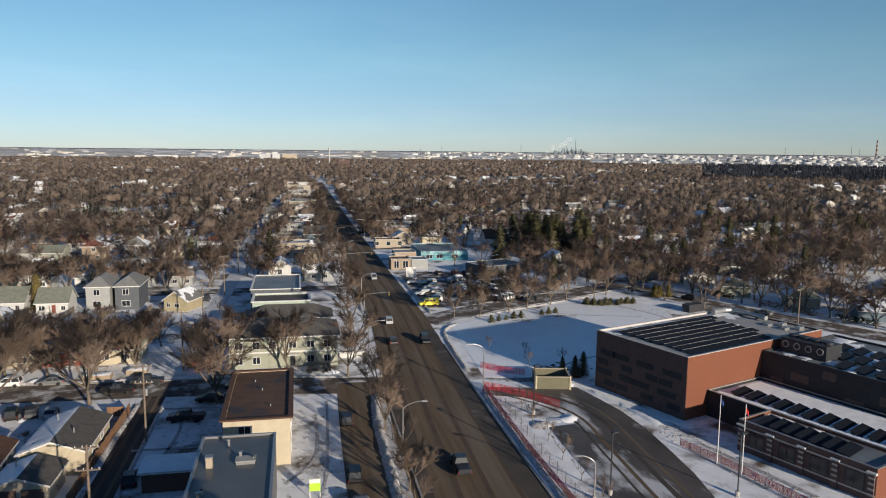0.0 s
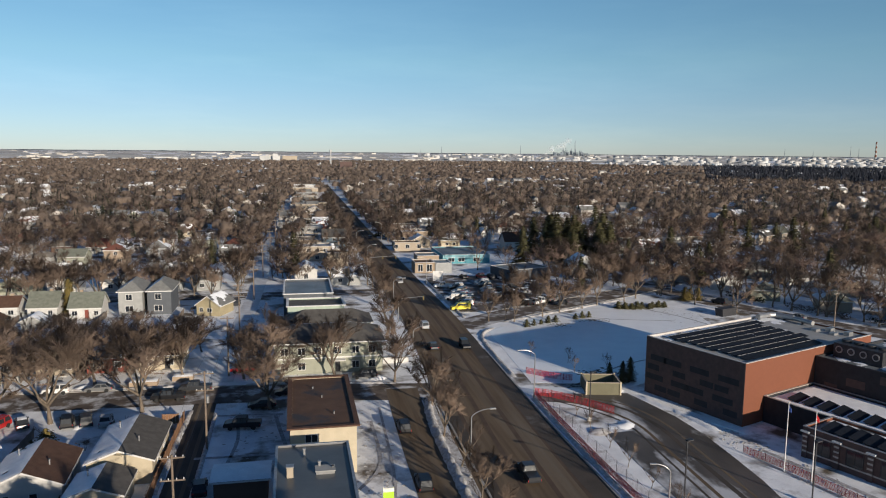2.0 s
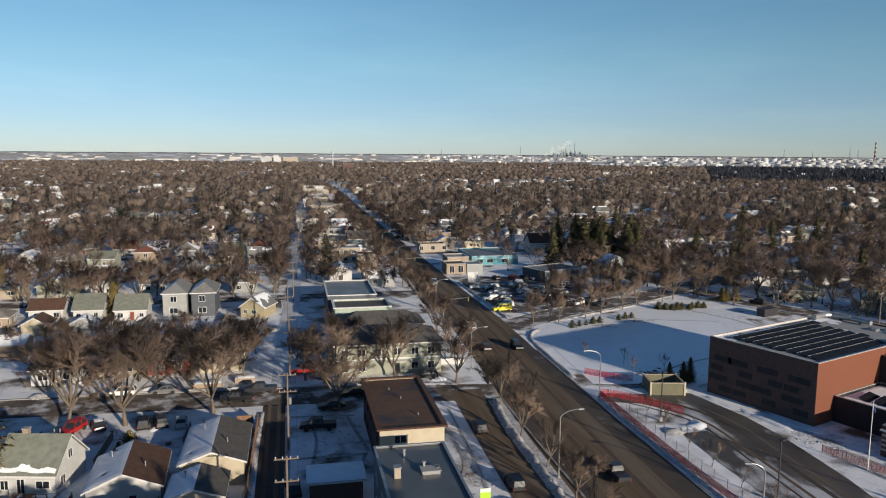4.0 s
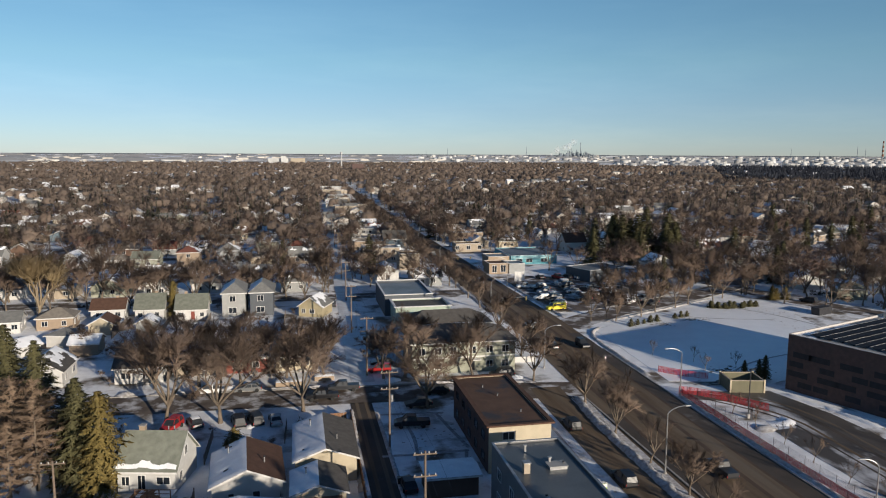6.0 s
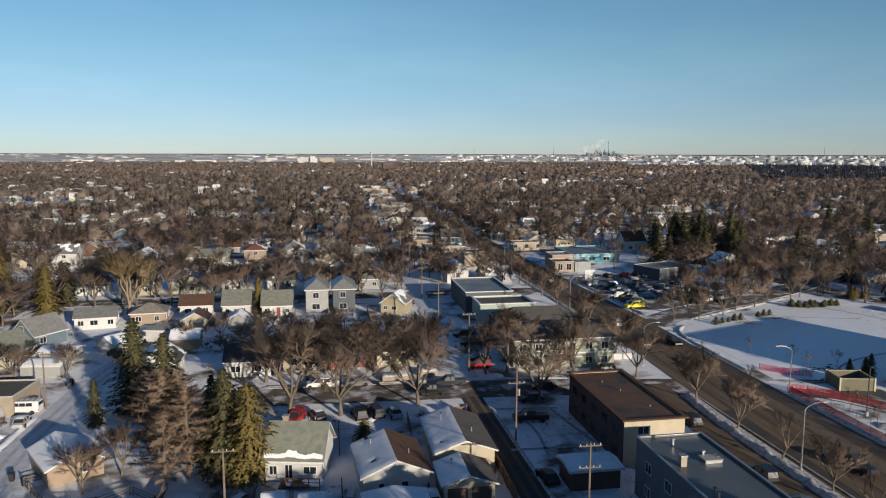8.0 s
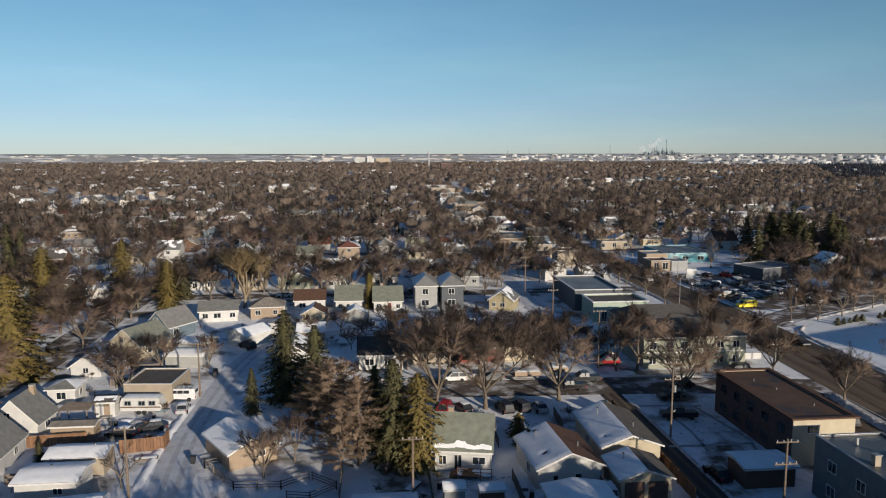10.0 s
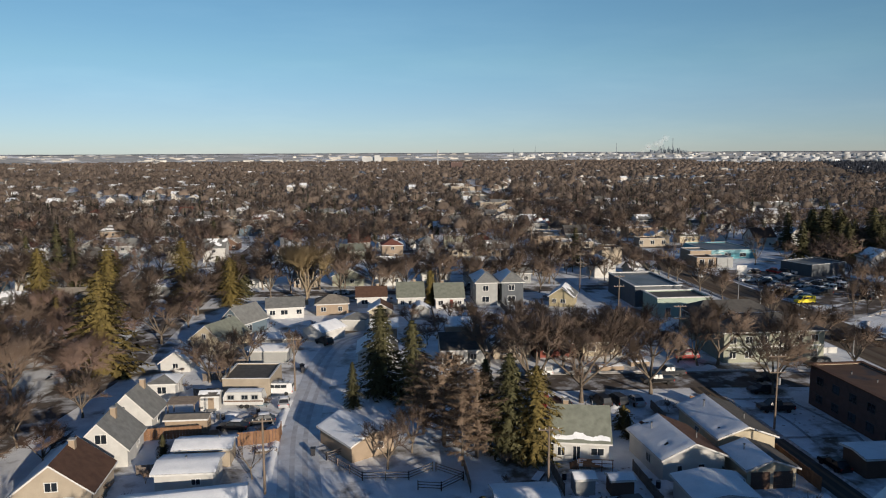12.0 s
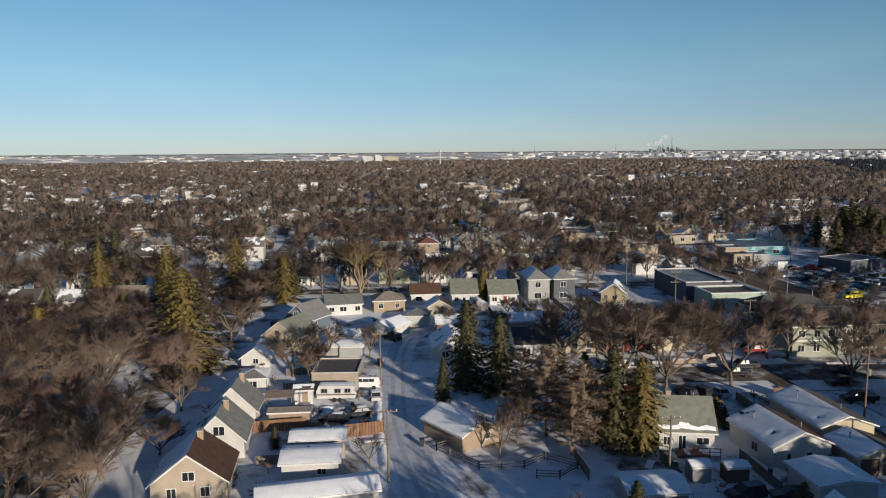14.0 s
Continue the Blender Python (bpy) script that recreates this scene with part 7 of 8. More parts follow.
def join_trees(items, name, label):
    base = {"mid": 12.0, "midspruce": 14.0, "low": 12.0}
    chunks = defaultdict(list)
    for kind, x, y, h, w in items:
        s = h / base[kind.rstrip("0123456789")]
        a = rnd(0, 6.283)
        for me in TREES[kind]:
            n = len(me.vertices)
            co = np.empty(n * 3, np.float32)
            me.vertices.foreach_get("co", co)
            co = co.reshape(-1, 3)
            c, q = math.cos(a) * s * w, math.sin(a) * s * w
            out = np.stack([co[:, 0] * c - co[:, 1] * q + x, co[:, 0] * q + co[:, 1] * c + y, co[:, 2] * s], 1)
            lv = np.empty(len(me.loops), np.int32)
            me.loops.foreach_get("vertex_index", lv)
            lt = np.empty(len(me.polygons), np.int32)
            me.polygons.foreach_get("loop_total", lt)
            chunks[me.materials[0].name].append((out, lv, lt, crown_normals(out, x, y, "axis" if "spruce" in kind else 0.5 * h)))
    for mat, parts in chunks.items():
        V = np.concatenate([p[0] for p in parts])
        offs = np.cumsum([0] + [len(p[0]) for p in parts[:-1]])
        LV = np.concatenate([p[1] + o for p, o in zip(parts, offs)]).astype(np.int32)
        LT = np.concatenate([p[2] for p in parts])
        me = bpy.data.meshes.new(name)
        me.vertices.add(len(V))
        me.vertices.foreach_set("co", V.astype(np.float32).ravel())
        me.loops.add(len(LV))
        me.loops.foreach_set("vertex_index", LV)
        me.polygons.add(len(LT))
        me.polygons.foreach_set("loop_start", np.concatenate([[0], np.cumsum(LT)[:-1]]).astype(np.int32))
        me.polygons.foreach_set("use_smooth", np.ones(len(LT), dtype=bool))
        me.update(calc_edges=True)
        if mat != "bark":
            me.normals_split_custom_set_from_vertices(np.concatenate([p[3] for p in parts]).tolist())
        me.materials.append(bpy.data.materials[mat])
        tagged(new(name, me), label, "woods", kind="stuff")


for k in range(24):
    y = 128 + k * 6.5 + rnd(-1, 1)
    xe = np.interp(-y, [-p[1] for p in EAST], [p[0] for p in EAST])
    if in_view(xe, y, 15):
        if k % 6 < 5:
            LATER.append(("low%d" % random.randrange(4), xe + 8.5 + rnd(-1, 1), y, rnd(10, 13.5), 1.1))
        if k % 2 == 0:
            LATER.append(("low%d" % random.randrange(4), xe + 16 + rnd(-2, 2), y + 3, rnd(9, 12), 1.1))
        if k % 3:
            LATER.append(("low%d" % random.randrange(4), xe + 31 + rnd(-3, 3), y + 3, rnd(9, 13), 1.2))
        if k % 2 and k > 6:
            LATER.append(("low%d" % random.randrange(4), xe - 8 + rnd(-1, 1), y, rnd(9, 11), 1.0))

# rows of trees along the far avenue and the back alley
for k in range(46):
    y = 286 + k * 7.0 + rnd(-2, 2)
    xm = np.interp(y, [p[1] for p in MAIN], [p[0] for p in MAIN])
    for s in (-1, 1):
        if rnd(0, 1) < 0.82 and free(xm + s * 10, y, 1.5):
            LATER.append(("low%d" % random.randrange(4), xm + s * (9.6 + rnd(-0.6, 1.2)), y + s * 2, rnd(8, 12), 1.05))
for k in range(30):
    y = 226 + k * 8.0 + rnd(-2, 2)
    xa = np.interp(y, [p[1] for p in ALLEY_N], [p[0] for p in ALLEY_N])
    for s in (-1, 1):
        if rnd(0, 1) < 0.62:
            LATER.append(("low%d" % random.randrange(4), xa + s * (4.6 + rnd(-0.5, 1.5)), y + s * 2, rnd(6, 10), 0.95))

# trees in the yards between the low buildings by the avenue
for k in range(34):
    y = 232 + k * 9.0 + rnd(-3, 3)
    for x in (rnd(-13, -3), rnd(0, 12), rnd(33, 60) if k > 7 else 200):
        if x < 100 and clear_of_roads(x, y, 3) and free(x, y, -0.5) and rnd(0, 1) < 0.38:
            LATER.append(("low%d" % random.randrange(4), x, y, rnd(8, 12.5), 1.15))
# denser elms of the eastern quarter
for k in range(70):
    x, y = rnd(120, 300), rnd(205, 345)
    if free(x, y, 0.5) and clear_of_roads(x, y, 4) and in_view(x, y, 6):
        TAKEN.append((x, y, 2.5))
        LATER.append(("low%d" % random.randrange(4), x, y, rnd(10, 14), 1.25))

# elms on the boulevards of the streets beyond
for yy in (219, 307, 395, 483):
    for s in (-1, 1):
        x = -300.0
        while x < 200:
            x += rnd(7.5, 13)
            y = yy + s * (6.6 + rnd(-0.5, 0.8))
            if not in_view(x, y, 4) or abs(x - 24) < 14 or abs(x + 131) < 7 or -26 < x < 16 or not free(x, y, 0.5) or (x > 24 and yy < 300):
                continue
            TAKEN.append((x, y, 2.6))
            if yy == 219:
                plant("elm%d" % random.randrange(5), x, y, rnd(10, 14.5), 1.05, "tall bare boulevard elm with pale trunk", "elms of the next street")
            else:
                LATER.append(("low%d" % random.randrange(4), x, y, rnd(8.5, 12.5), 1.1))

# single trees of the quarter
placed = 0
for _ in range(9000):
    y = 205 + 150 * random.random() ** 1.1
    x = rnd(-260, 330)
    if not in_view(x, y, 6) or not clear_of_roads(x, y, 3.6) or not free(x, y, 1.5):
        continue
    if (-104 < x < -24 and y < 213) or (-24 <= x < 14 and y < 222):
        continue
    if 24 < x < 66 and y < 250:
        continue
    if x > 60 and y < np.interp(x, [p[0] for p in DIAG], [p[1] for p in DIAG]) + 8 and x < 112:
        continue
    TAKEN.append((x, y, 3.2))
    dark = x > 70 and y < 330
    r = random.random()
    if r < (0.30 if dark else 0.09):
        plant_or_join("midspruce%d" % random.randrange(2), x, y, rnd(9, 17), rnd(0.9, 1.15), "spruces of the quarter")
    else:
        plant_or_join("mid%d" % random.choice((0, 1, 2, 3, 0, 1, 3, 4)), x, y, rnd(8.5, 13), rnd(0.95, 1.2), "bare trees of the quarter")
    placed += 1
    if placed >= 250:
        break
for k in range(16):
    plant("midspruce%d" % (k % 2), 90 + 1.4 * k + rnd(-2, 2), 262 + rnd(-9, 24), rnd(14, 20), 1.3, group="dark spruces behind the shops")
for k in range(150):
    x, y = rnd(118, 260), rnd(130, 245)
    xe = np.interp(-y, [-p[1] for p in EAST], [p[0] for p in EAST])
    if x > xe + 8 and free(x, y, 1.5) and in_view(x, y, 10):
        TAKEN.append((x, y, 3))
        LATER.append(("low%d" % random.randrange(4), x, y, rnd(9, 14), 1.2))


join_trees(LATER, "street_trees", "bare trees and spruces among the houses")


# ---------------------------------------------------------------- far woods, houses and industry, too many to count
def far_woods(name, n, y0, y1, tris, w, l, mat, label, seed, power=1.0, spruce=False, core=0.66):
    rg = np.random.default_rng(seed)
    pts = []
    taken = 0
    while taken < n:
        y = y0 + (y1 - y0) * rg.random(4000) ** power
        lo, hi = -94 - 0.54 * y - 30, 0.95 * y + 30
        x = lo + (hi - lo) * rg.random(4000)
        xm = np.interp(y, [p[1] for p in MAIN], [p[0] for p in MAIN])
        ok = np.abs(x - xm) > np.where(y < 950, 7.4, 0)
        ok &= ~((y < 520) & (np.abs(x - np.interp(y, [p[1] for p in ALLEY_N], [p[0] for p in ALLEY_N])) < 4.5))
        ok &= (np.abs((y - 219) % 88 - 0) > 3.5)
        ok &= ~((y < 800) & (x > -13) & (x < 15) & (rg.random(len(x)) < 0.55))
        ok &= ~((x > 0.60 * y) & (np.hypot(x, y) > 1200)) & ~((x > 0.42 * y) & (np.hypot(x, y) > 2500))
        dens = 1.2 * np.sin(x * 0.021 + 1.3) * np.sin(y * 0.017 + 0.6) + np.sin(x * 0.0071) * np.sin(y * 0.0093 + 2)
        ok &= rg.random(len(x)) < 0.75 + 0.35 * dens
        pts.append(np.stack([x[ok], y[ok]], 1))
        taken += int(ok.sum())
    P = np.concatenate(pts)[:n]
    H = rg.uniform(8.5, 14.6, n) * (1.15 if spruce else 1.0)
    R = H * (rg.uniform(0.16, 0.22, n) if spruce else rg.uniform(0.48, 0.76, n))
    # twig fans through the crown
    k = tris
    th = rg.uniform(0, 2 * np.pi, (n, k))
    ctr = np.stack([P[:, 0], P[:, 1], H * 0.42], -1)[:, None, :]
    if spruce:
        hz = rg.random((n, k)) ** 1.3
        rr = (1 - hz) * R[:, None]
        base = np.stack([P[:, 0, None] + 0.25 * rr * np.cos(th), P[:, 1, None] + 0.25 * rr * np.sin(th), hz * H[:, None] * 0.93 + 0.6], -1)
        d = np.stack([np.cos(th) * rr, np.sin(th) * rr, -0.15 * H[:, None] * (1 - hz) + 0.06 * H[:, None]], -1)
        side = np.stack([-np.sin(th), np.cos(th), np.zeros_like(th)], -1) * (0.35 * rr + 0.3)[..., None]
    else:
        elev = np.arcsin(rg.uniform(-0.25, 1.0, (n, k)))
        dirn = np.stack([np.cos(th) * np.cos(elev), np.sin(th) * np.cos(elev), np.sin(elev)], -1)
        lump = 1 + 0.16 * np.sin(3 * th + rg.uniform(0, 6.28, (n, 1))) * np.cos(elev * 3 + rg.uniform(0, 6.28, (n, 1)))
        base = ctr + dirn * np.stack([R, R, H * 0.55], -1)[:, None, :] * (rg.uniform(0.35, 0.85, (n, k)) * lump)[..., None]
        d = dirn + rg.normal(0, 0.42, (n, k, 3)) + np.array((0, 0, 0.25))
        d = d / np.linalg.norm(d, axis=-1, keepdims=True) * (l * rg.uniform(0.6, 1.3, (n, k)))[..., None]
        side = np.cross(d, dirn + rg.normal(0, 0.25, (n, k, 3)))
        side = side / np.linalg.norm(side, axis=-1, keepdims=True) * (w * rg.uniform(0.5, 1.3, (n, k)))[..., None] * 0.5
    T = np.stack([base - side, base + side, base + d], 2)
    if spruce:
        N = T - np.stack([P[:, 0], P[:, 1], H * 0], -1)[:, None, None, :]
        N[..., 2] = 0.35 * np.hypot(N[..., 0], N[..., 1])
    else:
        N = T - ctr[:, :, None, :]
        N[..., 2] += 3.0
    N /= np.maximum(np.linalg.norm(N, axis=-1, keepdims=True), 1e-3)
    face = np.cross(T[:, :, 1] - T[:, :, 0], T[:, :, 2] - T[:, :, 0])
    turn = (face * N[:, :, 0]).sum(-1) < 0
    T[turn] = T[turn][:, [1, 0, 2]]
    N[turn] = N[turn][:, [1, 0, 2]]
    V, N = T.reshape(-1, 3), N.reshape(-1, 3)
    # a trunk for each
    tb = np.stack([P[:, 0], P[:, 1], np.zeros(n)], -1)
    tr = 0.04 * H[:, None]
    TV = np.stack([tb + np.concatenate([-tr * 0.5, 0 * tr, 0 * tr], 1), tb + np.concatenate([tr * 0.5, 0 * tr, 0 * tr], 1), tb + np.stack([0 * H, 0 * H, H * 0.6], -1)], 1).reshape(-1, 3)
    V = np.concatenate([V, TV])
    N = np.concatenate([N, np.tile((0.3, -0.9, 0.2), (len(TV), 1))])
    tri = np.arange(len(V), dtype=np.int32)
    if not spruce:
        # the dense inner crown: a soft uneven dome
        na, ev = 7, (-0.4, 0.3, 0.9)
        ang = (np.arange(na) * 2 * np.pi / na)[None, None, :] + rg.uniform(0, 6.28, (n, 1, 1))
        el = np.array(ev)[None, :, None] + rg.normal(0, 0.06, (n, len(ev), na))
        rad = core * rg.uniform(0.78, 1.2, (n, len(ev), na))
        sx = np.stack([np.cos(ang) * np.cos(el) * rad * R[:, None, None] + P[:, 0, None, None], np.sin(ang) * np.cos(el) * rad * R[:, None, None] + P[:, 1, None, None],
                       np.sin(el) * rad * 0.55 * H[:, None, None] + 0.42 * H[:, None, None]], -1).reshape(n, -1, 3)
        top = np.stack([P[:, 0], P[:, 1], H * (0.42 + 0.55 * core * rg.uniform(0.85, 1.15, n))], -1)[:, None, :]
        CV = np.concatenate([sx, top], 1)
        CN = CV - ctr + rg.normal(0, 0.3, CV.shape)
        CN[..., 2] += 3.0
        CN /= np.maximum(np.linalg.norm(CN, axis=-1, keepdims=True), 1e-3)
        one = []
        for a in range(na):
            b = (a + 1) % na
            for r in range(len(ev) - 1):
                one += [r * na + a, r * na + b, (r + 1) * na + b, r * na + a, (r + 1) * na + b, (r + 1) * na + a]
            one += [(len(ev) - 1) * na + a, (len(ev) - 1) * na + b, len(ev) * na]
        one = np.array(one, np.int32)
        idx = (one[None, :] + (np.arange(n, dtype=np.int32) * (len(ev) * na + 1))[:, None] + len(V)).ravel()
        tri = np.concatenate([tri, idx.astype(np.int32)])
        V = np.concatenate([V, CV.reshape(-1, 3)])
        N = np.concatenate([N, CN.reshape(-1, 3)])
    me = bpy.data.meshes.new(name)
    m = len(tri)
    me.vertices.add(len(V))
    me.vertices.foreach_set("co", V.astype(np.float32).ravel())
    me.loops.add(m)
    me.loops.foreach_set("vertex_index", tri)
    me.polygons.add(m // 3)
    me.polygons.foreach_set("loop_start", np.arange(0, m, 3, dtype=np.int32))
    me.polygons.foreach_set("use_smooth", np.ones(m // 3, dtype=bool))
    me.update(calc_edges=True)
    me.normals_split_custom_set_from_vertices(N.tolist())
    me.materials.append(M[mat])
    return tagged(new(name, me), label, "woods", kind="stuff")


far_woods("bare_woods", 860, 345, 580, 140, 0.24, 2.6, "far_twig", "bare brown street trees beyond the avenue", 1, core=0.44)
far_woods("bare_woods", 3000, 560, 1150, 60, 0.42, 2.9, "far_twig", "bare brown woods across the town", 2, core=0.47)
far_woods("bare_woods", 7800, 1100, 3050, 20, 0.9, 3.4, "far_twig", "bare brown woods far across the town", 3, core=0.6)
far_woods("spruce_woods", 620, 345, 620, 60, 0.5, 2.0, "far_spruce", "dark spruces among bare trees", 4, spruce=True)
far_woods("spruce_woods", 2300, 600, 3000, 24, 0.5, 2.0, "far_spruce", "dark spruces far across the town", 5, spruce=True)


def far_houses(name, n, y0, y1, seed, size=(6, 10.5), label="far houses with pale walls and snowy roofs", mat_wall="far_house"):
    rg = random.Random(seed)
    wl, rf = Mesh(), Mesh()
    k = 0
    while k < n:
        y = rg.uniform(y0, y1)
        x = rg.uniform(-110 - 0.52 * y, 0.95 * y)
        xm = np.interp(y, [p[1] for p in MAIN], [p[0] for p in MAIN])
        if abs(x - xm) < 17:
            continue
        w, d, h, r = rg.uniform(*size), rg.uniform(*size), rg.uniform(3.2, 5.8), rg.uniform(1.5, 2.8)
        wl.box(x - w / 2, y - d / 2, 0, x + w / 2, y + d / 2, h)
        W, D = w / 2 + 0.4, d / 2 + 0.4
        if rg.random() < 0.5:
            wl.add([(x - w / 2, y - d / 2, h), (x + w / 2, y - d / 2, h), (x, y - d / 2, h + r)], [(0, 1, 2)])
            rf.add([(x - W, y - D, h - 0.1), (x, y - D, h + r + 0.1), (x, y + D, h + r + 0.1), (x - W, y + D, h - 0.1), (x + W, y - D, h - 0.1), (x + W, y + D, h - 0.1)], [(0, 1, 2, 3), (1, 4, 5, 2)])
        else:
            rf.add([(x - W, y - D, h - 0.1), (x + W, y - D, h - 0.1), (x + W, y, h + r), (x - W, y, h + r), (x + W, y + D, h - 0.1), (x - W, y + D, h - 0.1)], [(0, 1, 2, 3), (3, 2, 4, 5)])
        k += 1
    solid(name, wl, M[mat_wall], label, "houses", kind="stuff")
    solid(name, rf, M["snow"] if seed % 2 else M["roof_gray"], "far roofs, some under snow", "roofs", kind="stuff")


far_houses("far_house_rows", 260, 400, 1000, 21)
far_houses("far_house_rows", 300, 400, 1100, 22)
far_houses("far_house_rows", 330, 1000, 2900, 23, (8, 18))
far_houses("far_house_rows", 330, 1000, 2900, 26, (8, 18))


# ---------------------------------------------------------------- horizon: ridge, tanks, refinery
def far_ridge():
    mb = Mesh()
    n = 260
    R = 4830
    vs, fs = [], []
    for k in range(n + 1):
        a = radians(-62 + 130 * k / n)
        x, y = R * math.sin(a), R * math.cos(a)
        h = 39.5 + 1.6 * noise.noise(Vector((k * 0.05, 0, 0))) + 1.2 * noise.noise(Vector((k * 0.21, 4, 0))) + 1.2 * noise.noise(Vector((k * 0.9, 7, 0)))
        vs += [(x * 0.985, y * 0.985, -1), (x * 0.99, y * 0.99, h - 6), (x, y, h), (x * 1.012, y * 1.012, -1)]
        if k < n:
            i = 4 * k
            fs += [(i + j, i + j + 1, i + j + 5, i + j + 4) for j in range(3)]
    mb.add(vs, [f[::-1] for f in fs])
    solid("backdrop_ridge", mb, M["ridge"], "low wooded ridge with snowy fields on the horizon", "ridge", kind="structure", smooth=True)


far_ridge()


def far_plain():
    """The open plain rising gently beyond the town."""
    mb = Mesh()
    vs, fs = [], []
    for k in range(41):
        a = radians(-62 + 130 * k / 40)
        for d in (2950, 3400, 4000, 4790):
            vs.append((d * math.sin(a), d * math.cos(a), rise(d)))
        if k < 40:
            i = 4 * k
            fs += [(i + j, i + j + 4, i + j + 5, i + j + 1) for j in range(3)]
    mb.add(vs, [f[::-1] for f in fs])
    solid("ground_plain", mb, M["plain"], "open plain with stubble and snowy fields beyond the town", "plain", kind="structure", smooth=True)


def rise(d):
    return 0.2 + 33 * max(0.0, d - 2950) / 1840


far_plain()


def bearing(a, d):
    """Place at the tangent a (x over y) and the distance d."""
    k = 1 / math.hypot(a, 1)
    return a * k * d, k * d


random.seed(23)
tanks = Mesh()
for k in range(330):
    a = rnd(0.16, 1.02) if k % 3 else rnd(0.46, 1.02)
    d = rnd(2750, 4300) if a > 0.44 else rnd(3300, 4500)
    x, y = bearing(a, d)
    r = rnd(7, 19)
    tanks.cyl(x, y, rise(d) - 2, rise(d) + rnd(8, 14), r, 16)
solid("oil_tanks", tanks, M["tank"], "white cylindrical oil storage tanks", "storage tank", kind="stuff")
sheds = Mesh()
for k in range(420):
    a = rnd(-0.66, 0.46)
    d = 3000 + 1650 * rnd(0, 1) ** 1.4
    if noise.noise(Vector((a * 9, d * 0.0022, 3))) < -0.05:
        continue
    x, y = bearing(a, d)
    w, q = rnd(8, 46) * (1 if k % 5 else 1.8), rnd(10, 26)
    sheds.box(x - w / 2, y - q / 2, rise(d) - 4, x + w / 2, y + q / 2, rise(d) + rnd(3, 7.5))
solid("far_warehouses", sheds, M["far_house"], "pale far warehouses and industrial sheds", "warehouse", kind="stuff")
hedges = Mesh()
for k in range(900):
    a, d = rnd(-0.70, 1.05), rnd(3050, 4750)
    x, y = bearing(a, d)
    w = rnd(15, 90)
    h = rnd(3, 8)
    hedges.add([(x - w, y, rise(d) - 3), (x + w, y, rise(d) - 3), (x + w * 0.8, y + 2, rise(d) + h * rnd(0.4, 1)), (x + w * rnd(-0.2, 0.4), y + 3, rise(d) + h), (x - w * 0.8, y + 2, rise(d) + h * rnd(0.4, 1)), (x, y + 8, rise(d) - 3)],
               [(0, 1, 2, 3, 4), (2, 1, 5), (3, 2, 5), (4, 3, 5), (0, 4, 5)])
solid("far_hedgerows", hedges, M["ridge"], "grey far hedgerows between snowy fields", "hedgerow", kind="stuff")

x0, y0 = bearing(0.393, 4500)
rf = thing("refinery", x0, y0, 0, "distant refinery with clustered steel columns and stacks", "refinery", z=rise(4500))
for k in range(54):
    u, v = rnd(-120, 110), rnd(-30, 30)
    h = rnd(14, 52) if -60 < u < 60 else rnd(8, 24)
    part("column", Mesh().cyl(u, v, -2, h, rnd(1.2, 2.8), 8), M["far_steel"], rf)
part("flare_stack", Mesh().cyl(18, 0, -2, 92, 2.2, 8, 1.6), M["far_steel"], rf)
for k in range(12):
    u = rnd(-120, 110)
    part("pipe_rack", Mesh().box(u - 9, -6, -2, u + 9, 6, rnd(8, 26)), M["far_steel"], rf)
x0, y0 = bearing(0.903, 4100)
ch = thing("chimney", x0, y0, 0, "tall red and white banded industrial chimney", "chimney", z=rise(4100) - 2)
for k in range(9):
    part("band", Mesh().tube([(0, 0, k * 10.5), (0, 0, (k + 1) * 10.5)], [5.0 - 0.22 * k, 5.0 - 0.22 * (k + 1)], 12), M["brick"] if k % 2 == 0 else M["wall_lightgray"], ch)
for a, h in ((0.857, 55), (0.872, 46), (0.79, 38), (0.20, 42), (0.17, 30), (0.315, 52), (0.74, 44)):
    x0, y0 = bearing(a, 4200)
    m = thing("lattice_mast", x0, y0, 0, "thin dark far industrial mast", "mast", "far masts", z=rise(4200) - 2)
    part("shaft", Mesh().cyl(0, 0, 0, h * 1.3, 1.6, 6, 0.8), M["far_steel"], m)
    part("platform", Mesh().cyl(0, 0, h * 0.6, h * 0.63, 3, 8), M["far_steel"], m)

